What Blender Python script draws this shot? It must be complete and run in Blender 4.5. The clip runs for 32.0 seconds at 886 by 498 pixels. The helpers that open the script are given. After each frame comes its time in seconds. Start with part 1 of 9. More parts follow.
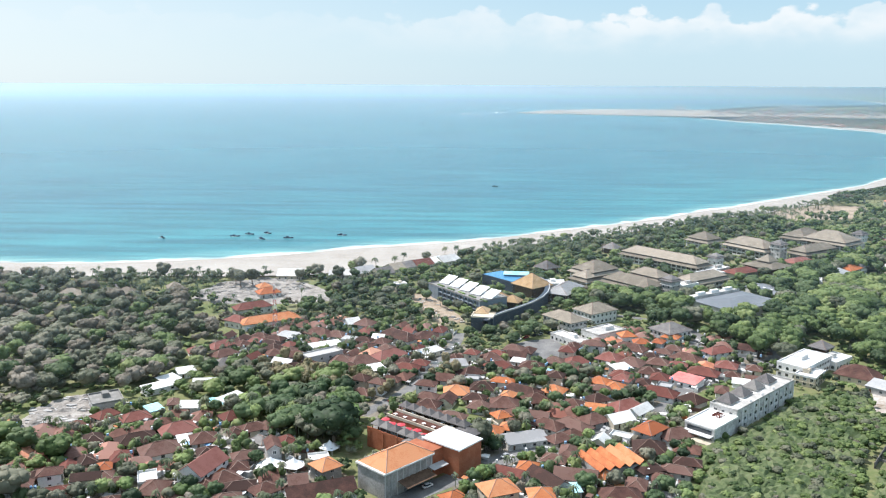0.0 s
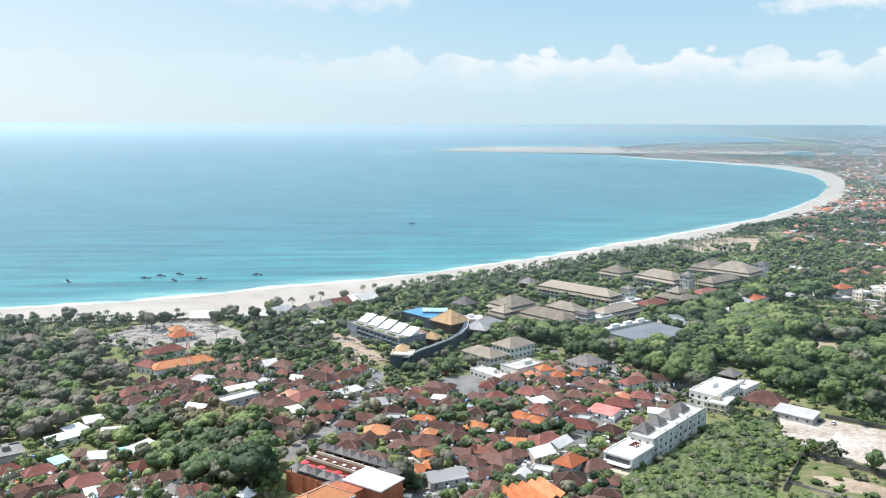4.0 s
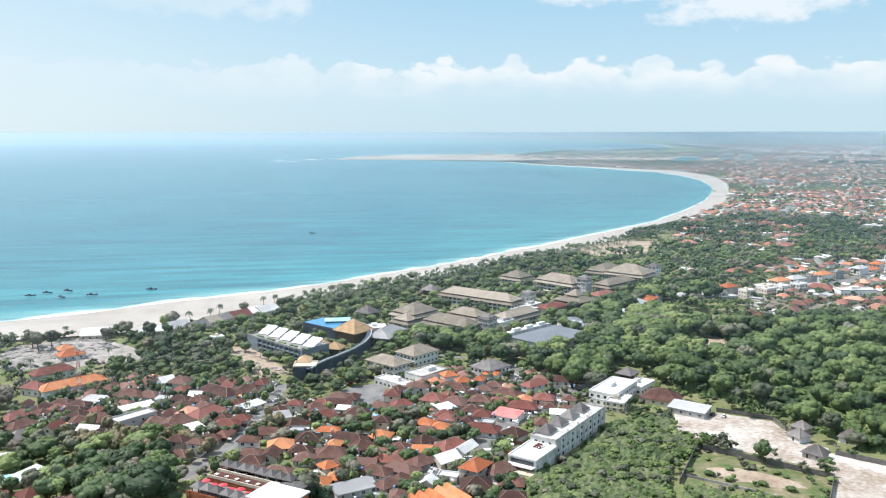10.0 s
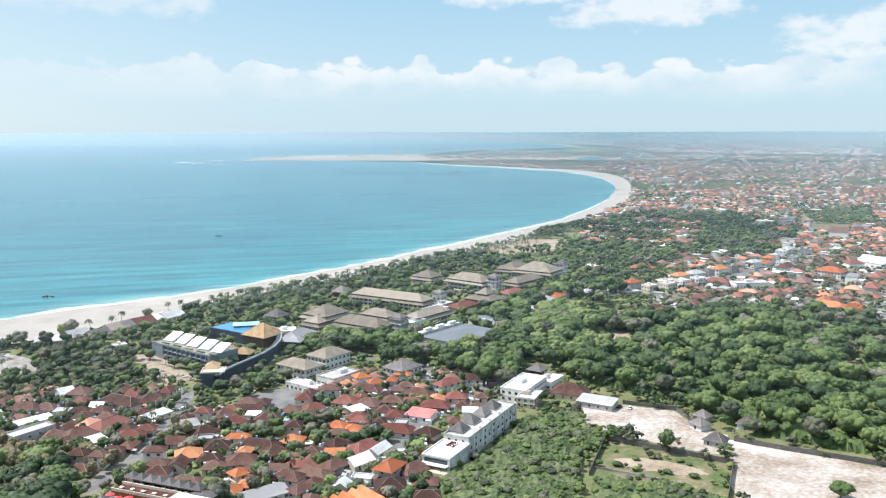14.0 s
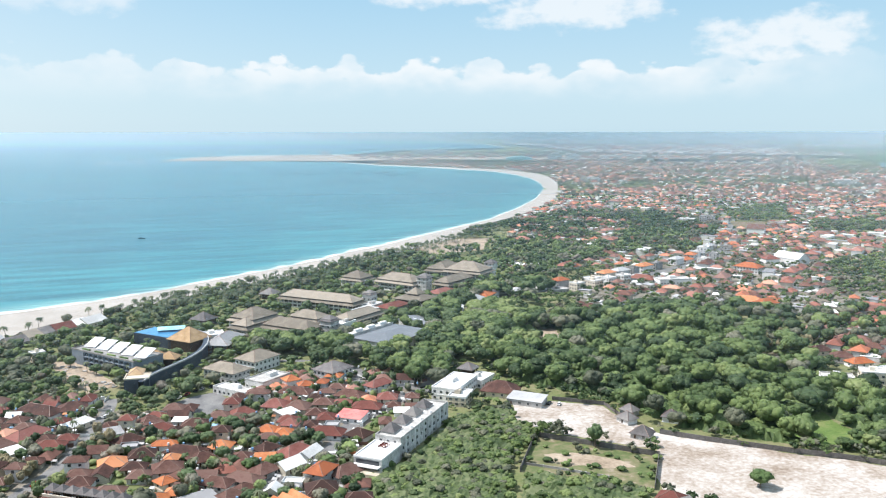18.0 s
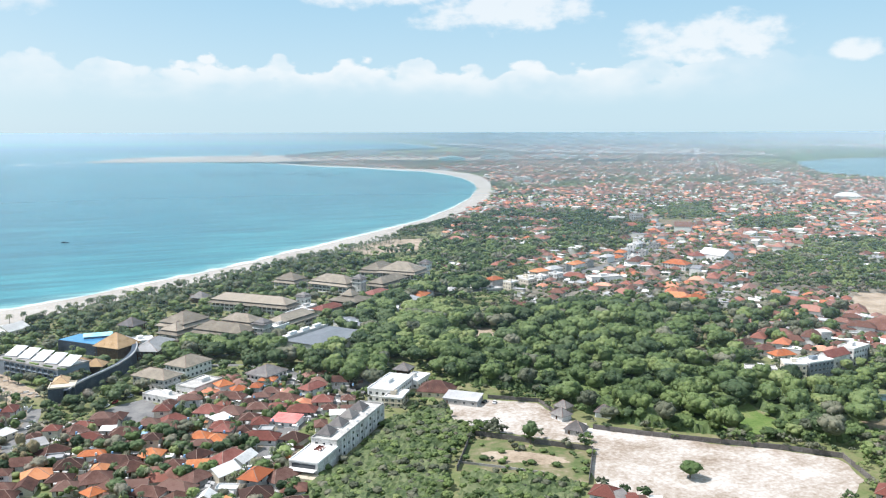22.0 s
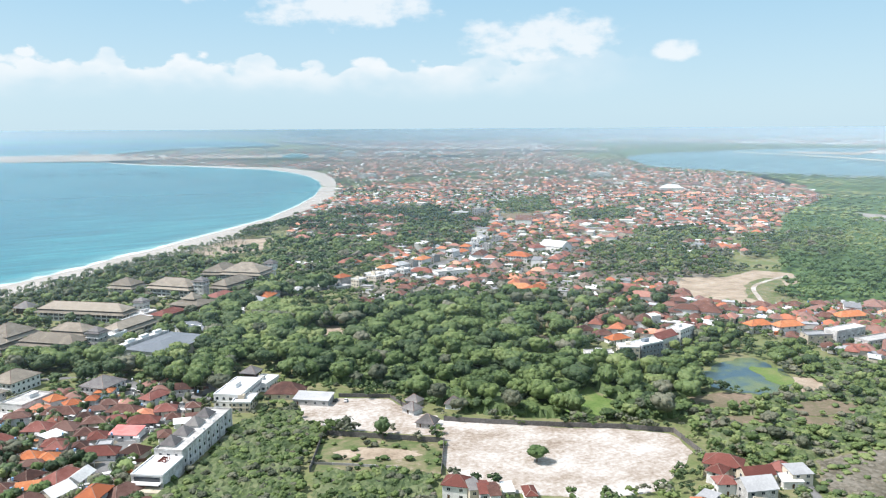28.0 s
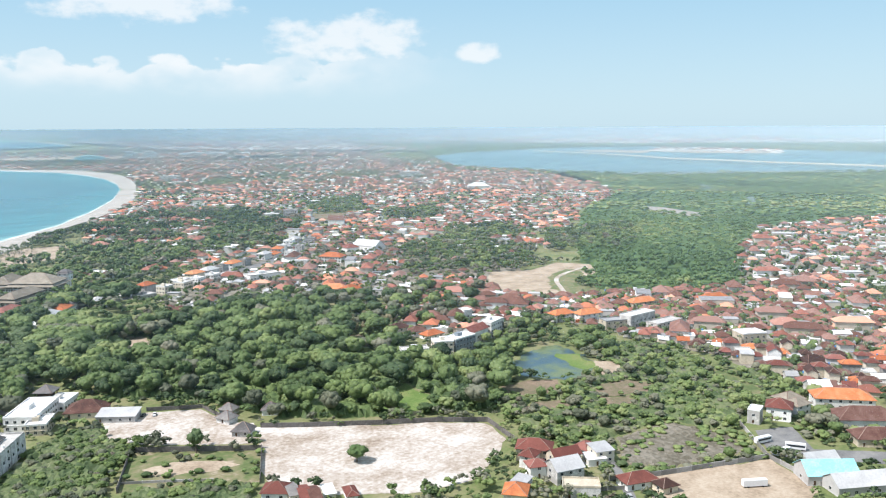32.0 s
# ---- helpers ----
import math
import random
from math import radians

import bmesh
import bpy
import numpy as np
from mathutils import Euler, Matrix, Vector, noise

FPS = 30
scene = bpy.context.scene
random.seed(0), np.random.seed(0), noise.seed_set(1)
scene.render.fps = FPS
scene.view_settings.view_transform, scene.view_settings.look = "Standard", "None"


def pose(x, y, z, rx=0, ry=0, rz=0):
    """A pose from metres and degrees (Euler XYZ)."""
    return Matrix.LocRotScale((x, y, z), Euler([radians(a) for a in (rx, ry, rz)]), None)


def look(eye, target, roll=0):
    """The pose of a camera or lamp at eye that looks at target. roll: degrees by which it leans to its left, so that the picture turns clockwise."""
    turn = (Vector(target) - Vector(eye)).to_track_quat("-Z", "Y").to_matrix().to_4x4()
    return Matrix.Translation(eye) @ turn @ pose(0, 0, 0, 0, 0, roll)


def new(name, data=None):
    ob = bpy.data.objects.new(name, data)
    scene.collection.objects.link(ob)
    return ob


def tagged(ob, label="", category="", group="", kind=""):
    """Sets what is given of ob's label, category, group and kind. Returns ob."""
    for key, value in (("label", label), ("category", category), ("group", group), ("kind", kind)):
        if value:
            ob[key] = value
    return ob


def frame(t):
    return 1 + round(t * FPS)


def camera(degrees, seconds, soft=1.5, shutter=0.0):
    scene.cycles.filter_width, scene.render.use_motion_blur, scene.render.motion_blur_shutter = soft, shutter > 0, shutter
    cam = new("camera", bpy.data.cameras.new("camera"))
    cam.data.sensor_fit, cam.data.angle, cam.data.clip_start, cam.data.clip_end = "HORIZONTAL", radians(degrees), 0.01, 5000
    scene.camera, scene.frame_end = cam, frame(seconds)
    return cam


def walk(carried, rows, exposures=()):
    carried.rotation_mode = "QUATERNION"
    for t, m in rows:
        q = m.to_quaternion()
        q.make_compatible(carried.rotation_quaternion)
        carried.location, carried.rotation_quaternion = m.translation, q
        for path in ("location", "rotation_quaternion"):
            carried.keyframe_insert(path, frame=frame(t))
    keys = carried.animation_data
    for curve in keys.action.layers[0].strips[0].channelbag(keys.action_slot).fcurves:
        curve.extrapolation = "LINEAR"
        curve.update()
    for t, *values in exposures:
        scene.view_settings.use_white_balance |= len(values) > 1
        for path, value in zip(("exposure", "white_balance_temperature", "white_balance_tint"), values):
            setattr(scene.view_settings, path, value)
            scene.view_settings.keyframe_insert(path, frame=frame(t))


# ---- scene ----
cam = camera(55.73, 32.0, soft=1.15)
EYE = 150.0
# seconds, turn, tilt and lean in degrees
ROWS = [
    (0.0, 0.04, -11.07, 0.28), (0.5, -0.47, -11.07, 0.28), (1.0, -1.23, -11.07, 0.26), (1.5, -2.10, -11.09, 0.21),
    (2.0, -2.98, -11.07, 0.18), (2.5, -3.80, -11.02, 0.16), (3.0, -4.49, -10.38, 0.16), (3.5, -5.07, -9.20, 0.19),
    (5.5, -7.35, -7.99, 0.06), (6.0, -7.91, -7.98, 0.02), (6.5, -8.47, -7.98, -0.00), (7.0, -9.04, -7.98, -0.02),
    (7.5, -9.60, -7.98, -0.03), (8.0, -10.14, -7.98, -0.03), (8.5, -10.69, -7.98, -0.04), (9.0, -11.27, -7.97, -0.06),
    (9.5, -11.85, -7.95, -0.07), (10.0, -12.42, -7.95, -0.07), (10.5, -13.16, -7.95, -0.08), (11.0, -13.97, -7.92, -0.08),
    (11.5, -14.78, -7.91, -0.10), (12.0, -15.59, -7.91, -0.10), (12.5, -16.37, -7.91, -0.10), (13.0, -17.13, -7.91, -0.11),
    (13.5, -17.88, -7.92, -0.13), (14.0, -18.60, -7.93, -0.14), (14.5, -19.30, -7.94, -0.15), (16.5, -21.83, -7.95, -0.10),
    (17.0, -22.37, -7.95, -0.09), (17.5, -22.92, -7.94, -0.08), (18.0, -23.44, -7.94, -0.08), (18.5, -23.95, -7.94, -0.08),
    (19.0, -24.51, -7.92, -0.08), (19.5, -25.10, -7.90, -0.09), (20.0, -25.67, -7.92, -0.08), (20.5, -26.25, -7.91, -0.09),
    (21.0, -26.81, -7.91, -0.10), (21.5, -27.41, -7.91, -0.12), (22.0, -27.97, -7.92, -0.13), (22.5, -28.54, -7.94, -0.14),
    (23.0, -29.12, -7.94, -0.14), (23.5, -29.77, -7.96, -0.15), (24.0, -30.50, -7.99, -0.16), (24.5, -31.35, -8.02, -0.17),
    (25.0, -32.25, -8.04, -0.18), (25.5, -33.14, -8.07, -0.17), (27.5, -37.27, -8.13, -0.27), (28.0, -38.51, -8.17, -0.30),
    (28.5, -39.88, -8.20, -0.30), (29.0, -41.42, -8.20, -0.30), (29.5, -43.13, -8.22, -0.32), (30.0, -44.93, -8.23, -0.36),
    (30.5, -46.68, -8.27, -0.39), (31.0, -48.41, -8.26, -0.39), (31.5, -50.09, -8.24, -0.34), (32.0, -51.34, -8.24, -0.28),
]
walk(cam, [(t, pose(0, 0, EYE, 90 + tilt, 0, turn) @ Matrix.Rotation(radians(lean), 4, "Z")) for t, turn, tilt, lean in ROWS])

# ---- light ----
SUN_TURN, SUN_HIGH = 60.0, 55.0
scene.view_settings.exposure = 0.8
sun = new("sun", bpy.data.lights.new("sun", "SUN"))
sun.data.energy, sun.data.angle, sun.data.color = 3.8, radians(0.6), (1.0, 0.945, 0.915)
sun.matrix_world = look((0, 0, 300), (math.sin(radians(SUN_TURN)), -math.cos(radians(SUN_TURN)), 300 - math.tan(radians(SUN_HIGH))))


def node(nt, kind, operation="", attribute_name="", in_0=None):
    n = nt.nodes.new(kind)
    if operation:
        n.operation = operation
    if attribute_name:
        n.attribute_name = attribute_name
    if in_0 is not None:
        n.inputs[0].default_value = in_0
    return n


def calc(nt, op, a, b=0.0, clamp=False):
    n = nt.nodes.new("ShaderNodeMath")
    n.operation, n.use_clamp = op, clamp
    for i, v in enumerate((a, b)):
        if isinstance(v, (int, float)):
            n.inputs[i].default_value = v
        else:
            nt.links.new(v, n.inputs[i])
    return n.outputs[0]


def span(nt, v, a, b, lo=0.0, hi=1.0):
    """A smooth step of v from a to b."""
    n = nt.nodes.new("ShaderNodeMapRange")
    n.interpolation_type = "SMOOTHSTEP"
    nt.links.new(v, n.inputs[0])
    for i, w in zip((1, 2, 3, 4), (a, b, lo, hi)):
        if isinstance(w, (int, float)):
            n.inputs[i].default_value = w
        else:
            nt.links.new(w, n.inputs[i])
    return n.outputs[0]


def blend(nt, f, a, b, mode="MIX"):
    n = nt.nodes.new("ShaderNodeMix")
    n.data_type, n.blend_type = "RGBA", mode
    for sock, v in ((n.inputs[0], f), (n.inputs[6], a), (n.inputs[7], b)):
        if isinstance(v, (int, float)):
            sock.default_value = v
        elif isinstance(v, tuple):
            sock.default_value = (*v, 1) if len(v) == 3 else v
        else:
            nt.links.new(v, sock)
    return n.outputs[2]


def cloudy_sky():
    w = bpy.data.worlds.new("sky")
    scene.world = w
    w.use_nodes = True
    nt = w.node_tree
    nt.nodes.clear()
    sky = node(nt, "ShaderNodeTexSky")
    sky.sky_type, sky.sun_disc = "NISHITA", False
    sky.sun_elevation, sky.sun_rotation = radians(SUN_HIGH), radians(-SUN_TURN)
    sky.air_density, sky.dust_density, sky.ozone_density = 1.0, 0.6, 1.5
    way = node(nt, "ShaderNodeTexCoord").outputs["Generated"]
    sep = node(nt, "ShaderNodeSeparateXYZ")
    nt.links.new(way, sep.inputs[0])
    turn = calc(nt, "MULTIPLY", calc(nt, "ARCTAN2", sep.outputs[0], sep.outputs[1]), 57.2958)
    high = calc(nt, "MULTIPLY", calc(nt, "ARCSINE", sep.outputs[2]), 57.2958)
    flat = node(nt, "ShaderNodeCombineXYZ")
    nt.links.new(turn, flat.inputs[0])
    nt.links.new(calc(nt, "MULTIPLY", high, 1.7), flat.inputs[1])

    def puffs(scale, detail, rough, z=0.0):
        n = node(nt, "ShaderNodeTexNoise")
        n.noise_dimensions = "3D"
        n.inputs["Scale"].default_value, n.inputs["Detail"].default_value, n.inputs["Roughness"].default_value = scale, detail, rough
        add = node(nt, "ShaderNodeVectorMath", operation="ADD")
        nt.links.new(flat.outputs[0], add.inputs[0])
        add.inputs[1].default_value = (0, 0, z)
        nt.links.new(add.outputs[0], n.inputs["Vector"])
        return n.outputs[0]
    def lumps(scale, z, push):
        """Round heads: high in the middle of each cell, low between the cells."""
        wob = node(nt, "ShaderNodeTexNoise")
        wob.inputs["Scale"].default_value, wob.inputs["Detail"].default_value = scale * 2.2, 3.0
        nt.links.new(flat.outputs[0], wob.inputs["Vector"])
        mul = node(nt, "ShaderNodeVectorMath", operation="MULTIPLY_ADD")
        nt.links.new(wob.outputs["Color"], mul.inputs[0])
        mul.inputs[1].default_value = (push, push, 0)
        nt.links.new(flat.outputs[0], mul.inputs[2])
        add = node(nt, "ShaderNodeVectorMath", operation="ADD")
        nt.links.new(mul.outputs[0], add.inputs[0])
        add.inputs[1].default_value = (z * 3.7, z * 1.3, z)
        n = node(nt, "ShaderNodeTexVoronoi")
        n.feature = "SMOOTH_F1"
        n.inputs["Scale"].default_value, n.inputs["Smoothness"].default_value = scale, 0.25
        nt.links.new(add.outputs[0], n.inputs["Vector"])
        return calc(nt, "SUBTRACT", 0.6, n.outputs["Distance"])
    fine, wide = puffs(0.55, 6, 0.55), puffs(0.16, 2, 0.5, 7.3)
    heads = calc(nt, "ADD", calc(nt, "MULTIPLY", lumps(0.34, 0.0, 0.9), 2.3), calc(nt, "MULTIPLY", lumps(1.0, 4.0, 0.4), 0.75))
    # a low row of heaps whose round tops rise and fall
    top = calc(nt, "ADD", calc(nt, "MULTIPLY", wide, 3.6), 2.35)
    top = calc(nt, "ADD", top, heads)
    top = calc(nt, "ADD", top, calc(nt, "MULTIPLY", calc(nt, "SUBTRACT", fine, 0.5), 1.6))
    under = calc(nt, "SUBTRACT", top, high)
    row = calc(nt, "MULTIPLY", span(nt, under, -0.12, 0.32), span(nt, under, 3.2, 0.4, 0.3, 1.0))
    row = calc(nt, "MULTIPLY", row, span(nt, high, 1.2, 4.2))
    row = calc(nt, "MULTIPLY", row, span(nt, puffs(0.3, 3, 0.5, 3.1), 0.28, 0.6, 0.4, 1.0))
    row = calc(nt, "MULTIPLY", row, span(nt, turn, 55, 38))
    heaps = row
    for az, el, rx, ry in ((32, 8.0, 6.5, 1.5), (45, 5.9, 5.5, 1.7), (53.8, 4.9, 1.6, 0.8), (24, 9.3, 7, 1.3), (-3, 8.6, 9, 1.6), (39, 10.5, 8, 1.5), (18, 11.5, 9, 1.2)):
        dx = calc(nt, "DIVIDE", calc(nt, "SUBTRACT", turn, az), rx)
        dy = calc(nt, "DIVIDE", calc(nt, "SUBTRACT", high, el), ry)
        d = calc(nt, "ADD", calc(nt, "MULTIPLY", dx, dx), calc(nt, "MULTIPLY", dy, dy))
        d = calc(nt, "ADD", d, calc(nt, "MULTIPLY", calc(nt, "SUBTRACT", fine, 0.5), 2.4))
        d = calc(nt, "SUBTRACT", d, calc(nt, "MULTIPLY", heads, 0.3))
        heaps = calc(nt, "MAXIMUM", heaps, calc(nt, "MULTIPLY", span(nt, d, 1.0, 0.1), 0.9))
    heaps = calc(nt, "MULTIPLY", heaps, span(nt, turn, -14, 16, 0.15, 1.0))
    # damp air: pale blue high up, whiter towards the horizon and towards the sun
    pale = blend(nt, span(nt, high, 16.0, -0.5), (1.7, 3.45, 4.85), (3.3, 4.5, 5.25))
    glow = calc(nt, "MULTIPLY", span(nt, turn, 20, -45), span(nt, high, 40.0, 0.0))
    pale = blend(nt, calc(nt, "MULTIPLY", glow, 0.72), pale, (5.3, 5.7, 5.9))
    # kept pale high up, out of view, to fill the shade below
    haze = span(nt, high, 70.0, 0.0, 0.6, 0.9)
    col = blend(nt, haze, sky.outputs[0], pale)
    col = blend(nt, calc(nt, "MULTIPLY", heaps, 0.78), col, (5.7, 5.8, 5.9))
    # broken bright cloud added overhead, out of view, to fill the shade
    over = calc(nt, "MULTIPLY", span(nt, high, 18, 42), span(nt, puffs(0.05, 4, 0.55, 1.7), 0.35, 0.6, 0.25, 0.8))
    col = blend(nt, over, col, (5.6, 6.1, 6.7))
    bg = node(nt, "ShaderNodeBackground")
    nt.links.new(col, bg.inputs[0])
    bg.inputs[1].default_value = 0.1
    out = node(nt, "ShaderNodeOutputWorld")
    nt.links.new(bg.outputs[0], out.inputs[0])


cloudy_sky()

# ---- materials ----
def surface(name, tones, scale=0.5, rough=0.8, bump=0.0, spread=0.0, island=False, metal=0.0, fine=None, spec=0.3, world=False, through_light=0.0):
    """A surface of several tones: wide patches, fine grain, and a drift of brightness from thing to thing."""
    m = bpy.data.materials.new(name)
    m.use_nodes = True
    nt = m.node_tree
    nt.nodes.clear()
    b = node(nt, "ShaderNodeBsdfPrincipled")
    out = node(nt, "ShaderNodeOutputMaterial")
    if world:
        where = node(nt, "ShaderNodeNewGeometry").outputs["Position"]
    else:
        where = node(nt, "ShaderNodeTexCoord").outputs["Object"]

    def cloud(s, detail=3.0):
        n = node(nt, "ShaderNodeTexNoise")
        n.inputs["Scale"].default_value, n.inputs["Detail"].default_value, n.inputs["Roughness"].default_value = s, detail, 0.6
        nt.links.new(where, n.inputs["Vector"])
        return n.outputs[0]
    f1, f2 = cloud(scale), cloud(fine or scale * 7.3, 4.0)
    mixed = calc(nt, "ADD", calc(nt, "MULTIPLY", f1, 0.6), calc(nt, "MULTIPLY", f2, 0.4))
    if spread:
        if island == "tone":
            r = node(nt, "ShaderNodeAttribute", attribute_name="tone").outputs["Fac"]
        elif island:
            r = node(nt, "ShaderNodeNewGeometry").outputs["Random Per Island"]
        else:
            r = node(nt, "ShaderNodeObjectInfo").outputs["Random"]
        mixed = calc(nt, "ADD", mixed, calc(nt, "MULTIPLY", calc(nt, "SUBTRACT", r, 0.5), spread))
    ramp = node(nt, "ShaderNodeValToRGB")
    el = ramp.color_ramp.elements
    while len(el) < len(tones):
        el.new(0.5)
    for i, c in enumerate(tones):
        el[i].position = 0.32 + 0.36 * i / max(1, len(tones) - 1)
        el[i].color = (*c, 1)
    nt.links.new(mixed, ramp.inputs[0])
    nt.links.new(ramp.outputs[0], b.inputs["Base Color"])
    b.inputs["Roughness"].default_value, b.inputs["Metallic"].default_value = rough, metal
    b.inputs["Specular IOR Level"].default_value = spec
    if bump:
        bu = node(nt, "ShaderNodeBump")
        bu.inputs["Strength"].default_value, bu.inputs["Distance"].default_value = bump, 0.3
        nt.links.new(f2, bu.inputs["Height"])
        nt.links.new(bu.outputs[0], b.inputs["Normal"])
    last = b.outputs[0]
    if through_light:
        tr = node(nt, "ShaderNodeBsdfTranslucent")
        nt.links.new(ramp.outputs[0], tr.inputs[0])
        mx = node(nt, "ShaderNodeMixShader", in_0=through_light)
        nt.links.new(last, mx.inputs[1])
        nt.links.new(tr.outputs[0], mx.inputs[2])
        last = mx.outputs[0]
    nt.links.new(last, out.inputs[0])
    return m


def leaves(name, tones, spread=0.5, island=False):
    # greyed, then blued: a tint of haze and sky put into the leaf colour
    tones = [tuple(k * 0.85 + 0.1 * (0.35 * c[0] + 0.55 * c[1] + 0.1 * c[2]) for k in c) for c in tones]
    tones = [(r * 1.03, g, b * 1.12) for r, g, b in tones]
    return surface(name, tones, 0.11, 0.62, 0, spread, island, spec=0.25, through_light=0.3, world=True, fine=0.9)


M = {}
M["ground"] = surface("ground", [(0.075, 0.105, 0.036), (0.125, 0.155, 0.06), (0.18, 0.18, 0.09), (0.26, 0.225, 0.15)], 0.03, 0.95, 0.4, world=True, fine=0.4)
M["yard"] = surface("yard", [(0.10, 0.09, 0.06), (0.19, 0.17, 0.135), (0.28, 0.265, 0.24)], 0.08, 0.95, 0.3, world=True, fine=0.7)
M["sand"] = surface("sand", [(0.285, 0.255, 0.225), (0.355, 0.33, 0.30), (0.415, 0.39, 0.36)], 0.02, 0.9, 0.15, world=True, fine=0.3)
M["chalk"] = surface("chalk", [(0.17, 0.13, 0.10), (0.265, 0.215, 0.17), (0.38, 0.335, 0.295), (0.49, 0.465, 0.435), (0.545, 0.525, 0.50)], 0.035, 0.95, 0.3, world=True, fine=0.45)
M["earth"] = surface("earth", [(0.19, 0.145, 0.10), (0.33, 0.265, 0.20), (0.44, 0.375, 0.30)], 0.07, 0.95, 0.3, world=True, fine=0.6)
M["dry_grass"] = surface("dry_grass", [(0.06, 0.09, 0.031), (0.10, 0.13, 0.050), (0.19, 0.17, 0.100), (0.36, 0.3, 0.250)], 0.055, 0.95, 0.5, world=True, fine=0.28)
M["brown_field"] = surface("brown_field", [(0.09, 0.10, 0.044), (0.16, 0.13, 0.088), (0.25, 0.18, 0.138)], 0.05, 0.95, 0.5, world=True, fine=0.4)
M["marsh"] = surface("marsh", [(0.035, 0.075, 0.027), (0.07, 0.125, 0.044), (0.12, 0.17, 0.056)], 0.05, 0.95, 0.6, world=True, fine=0.35)
M["lawn"] = surface("lawn", [(0.06, 0.11, 0.025), (0.11, 0.17, 0.044), (0.2, 0.2, 0.088)], 0.05, 0.95, 0.4, world=True, fine=0.6)
M["asphalt"] = surface("asphalt", [(0.10, 0.10, 0.105), (0.17, 0.17, 0.17), (0.24, 0.235, 0.225)], 0.12, 0.9, 0.1, world=True, fine=1.5)
M["runway"] = surface("runway", [(0.2, 0.17, 0.14), (0.31, 0.26, 0.21), (0.38, 0.33, 0.27)], 0.006, 0.95, 0, world=True, fine=0.05)
M["rubble"] = surface("rubble", [(0.12, 0.11, 0.1), (0.27, 0.25, 0.23), (0.42, 0.4, 0.37)], 0.15, 0.95, 0.6, world=True, fine=1.2)
M["far_land"] = surface("far_land", [(0.10, 0.115, 0.10), (0.2, 0.185, 0.165), (0.36, 0.32, 0.3), (0.6, 0.57, 0.55)], 0.012, 0.95, 0, world=True, fine=0.06)
M["broad"] = leaves("broad", [(0.037, 0.071, 0.030), (0.078, 0.139, 0.051), (0.127, 0.200, 0.074)])
M["fresh"] = leaves("fresh", [(0.102, 0.175, 0.047), (0.175, 0.286, 0.074), (0.286, 0.389, 0.115)])
M["olive"] = leaves("olive", [(0.092, 0.112, 0.062), (0.175, 0.193, 0.115), (0.267, 0.267, 0.172)])
M["dry"] = leaves("dry", [(0.135, 0.121, 0.075), (0.230, 0.207, 0.135), (0.311, 0.284, 0.203)])
M["bamboo"] = leaves("bamboo", [(0.176, 0.171, 0.054), (0.298, 0.270, 0.102), (0.406, 0.369, 0.162)])
M["palm"] = leaves("palm", [(0.071, 0.112, 0.051), (0.133, 0.183, 0.085), (0.225, 0.256, 0.129)])
M["palm_leaf"] = leaves("palm_leaf", [(0.071, 0.112, 0.051), (0.133, 0.183, 0.085), (0.225, 0.256, 0.129)], 0.6, "tone")
WOODS = ["wood_dark", "wood_mid", "wood_fresh", "wood_olive", "wood_dry"]
M["wood_dark"] = leaves("wood_dark", [(0.034, 0.066, 0.024), (0.07, 0.12, 0.041), (0.118, 0.178, 0.063)], 0.55, "tone")
M["wood_mid"] = leaves("wood_mid", [(0.062, 0.11, 0.03), (0.124, 0.198, 0.052), (0.19, 0.27, 0.08)], 0.55, "tone")
M["wood_fresh"] = leaves("wood_fresh", [(0.104, 0.163, 0.041), (0.182, 0.267, 0.066), (0.273, 0.338, 0.109)], 0.55, "tone")
M["wood_olive"] = leaves("wood_olive", [(0.091, 0.114, 0.062), (0.163, 0.185, 0.102), (0.247, 0.254, 0.155)], 0.55, "tone")
M["wood_dry"] = leaves("wood_dry", [(0.135, 0.123, 0.075), (0.218, 0.199, 0.130), (0.302, 0.279, 0.198)], 0.55, "tone")
M["mangrove"] = leaves("mangrove", [(0.10, 0.185, 0.055), (0.165, 0.265, 0.082), (0.225, 0.32, 0.095), (0.33, 0.38, 0.12)], 0.38, "tone")
M["bark"] = surface("bark", [(0.09, 0.07, 0.05), (0.17, 0.14, 0.11), (0.25, 0.22, 0.18)], 0.8, 0.9, 0.5)
M["tile_brown"] = surface("tile_brown", [(0.045, 0.023, 0.019), (0.08, 0.037, 0.03), (0.118, 0.058, 0.046), (0.155, 0.09, 0.075)], 0.22, 0.85, 0.6, 0.45, fine=2.5)
M["tile_red"] = surface("tile_red", [(0.12, 0.04, 0.032), (0.18, 0.062, 0.049), (0.24, 0.10, 0.085)], 0.22, 0.85, 0.6, 0.4, fine=2.5)
M["tile_orange"] = surface("tile_orange", [(0.32, 0.095, 0.04), (0.46, 0.155, 0.06), (0.54, 0.235, 0.115)], 0.22, 0.8, 0.6, 0.4, fine=2.5)
M["tile_resort"] = surface("tile_resort", [(0.155, 0.135, 0.108), (0.235, 0.205, 0.165), (0.31, 0.27, 0.22)], 0.15, 0.85, 0.5, 0.35, fine=2.0)
M["thatch"] = surface("thatch", [(0.27, 0.18, 0.095), (0.4, 0.27, 0.15), (0.5, 0.36, 0.22)], 0.2, 0.95, 0.8, 0.3, fine=3)
M["shingle"] = surface("shingle", [(0.09, 0.085, 0.085), (0.15, 0.14, 0.14), (0.22, 0.21, 0.2)], 0.25, 0.85, 0.6, 0.3, fine=2.5)
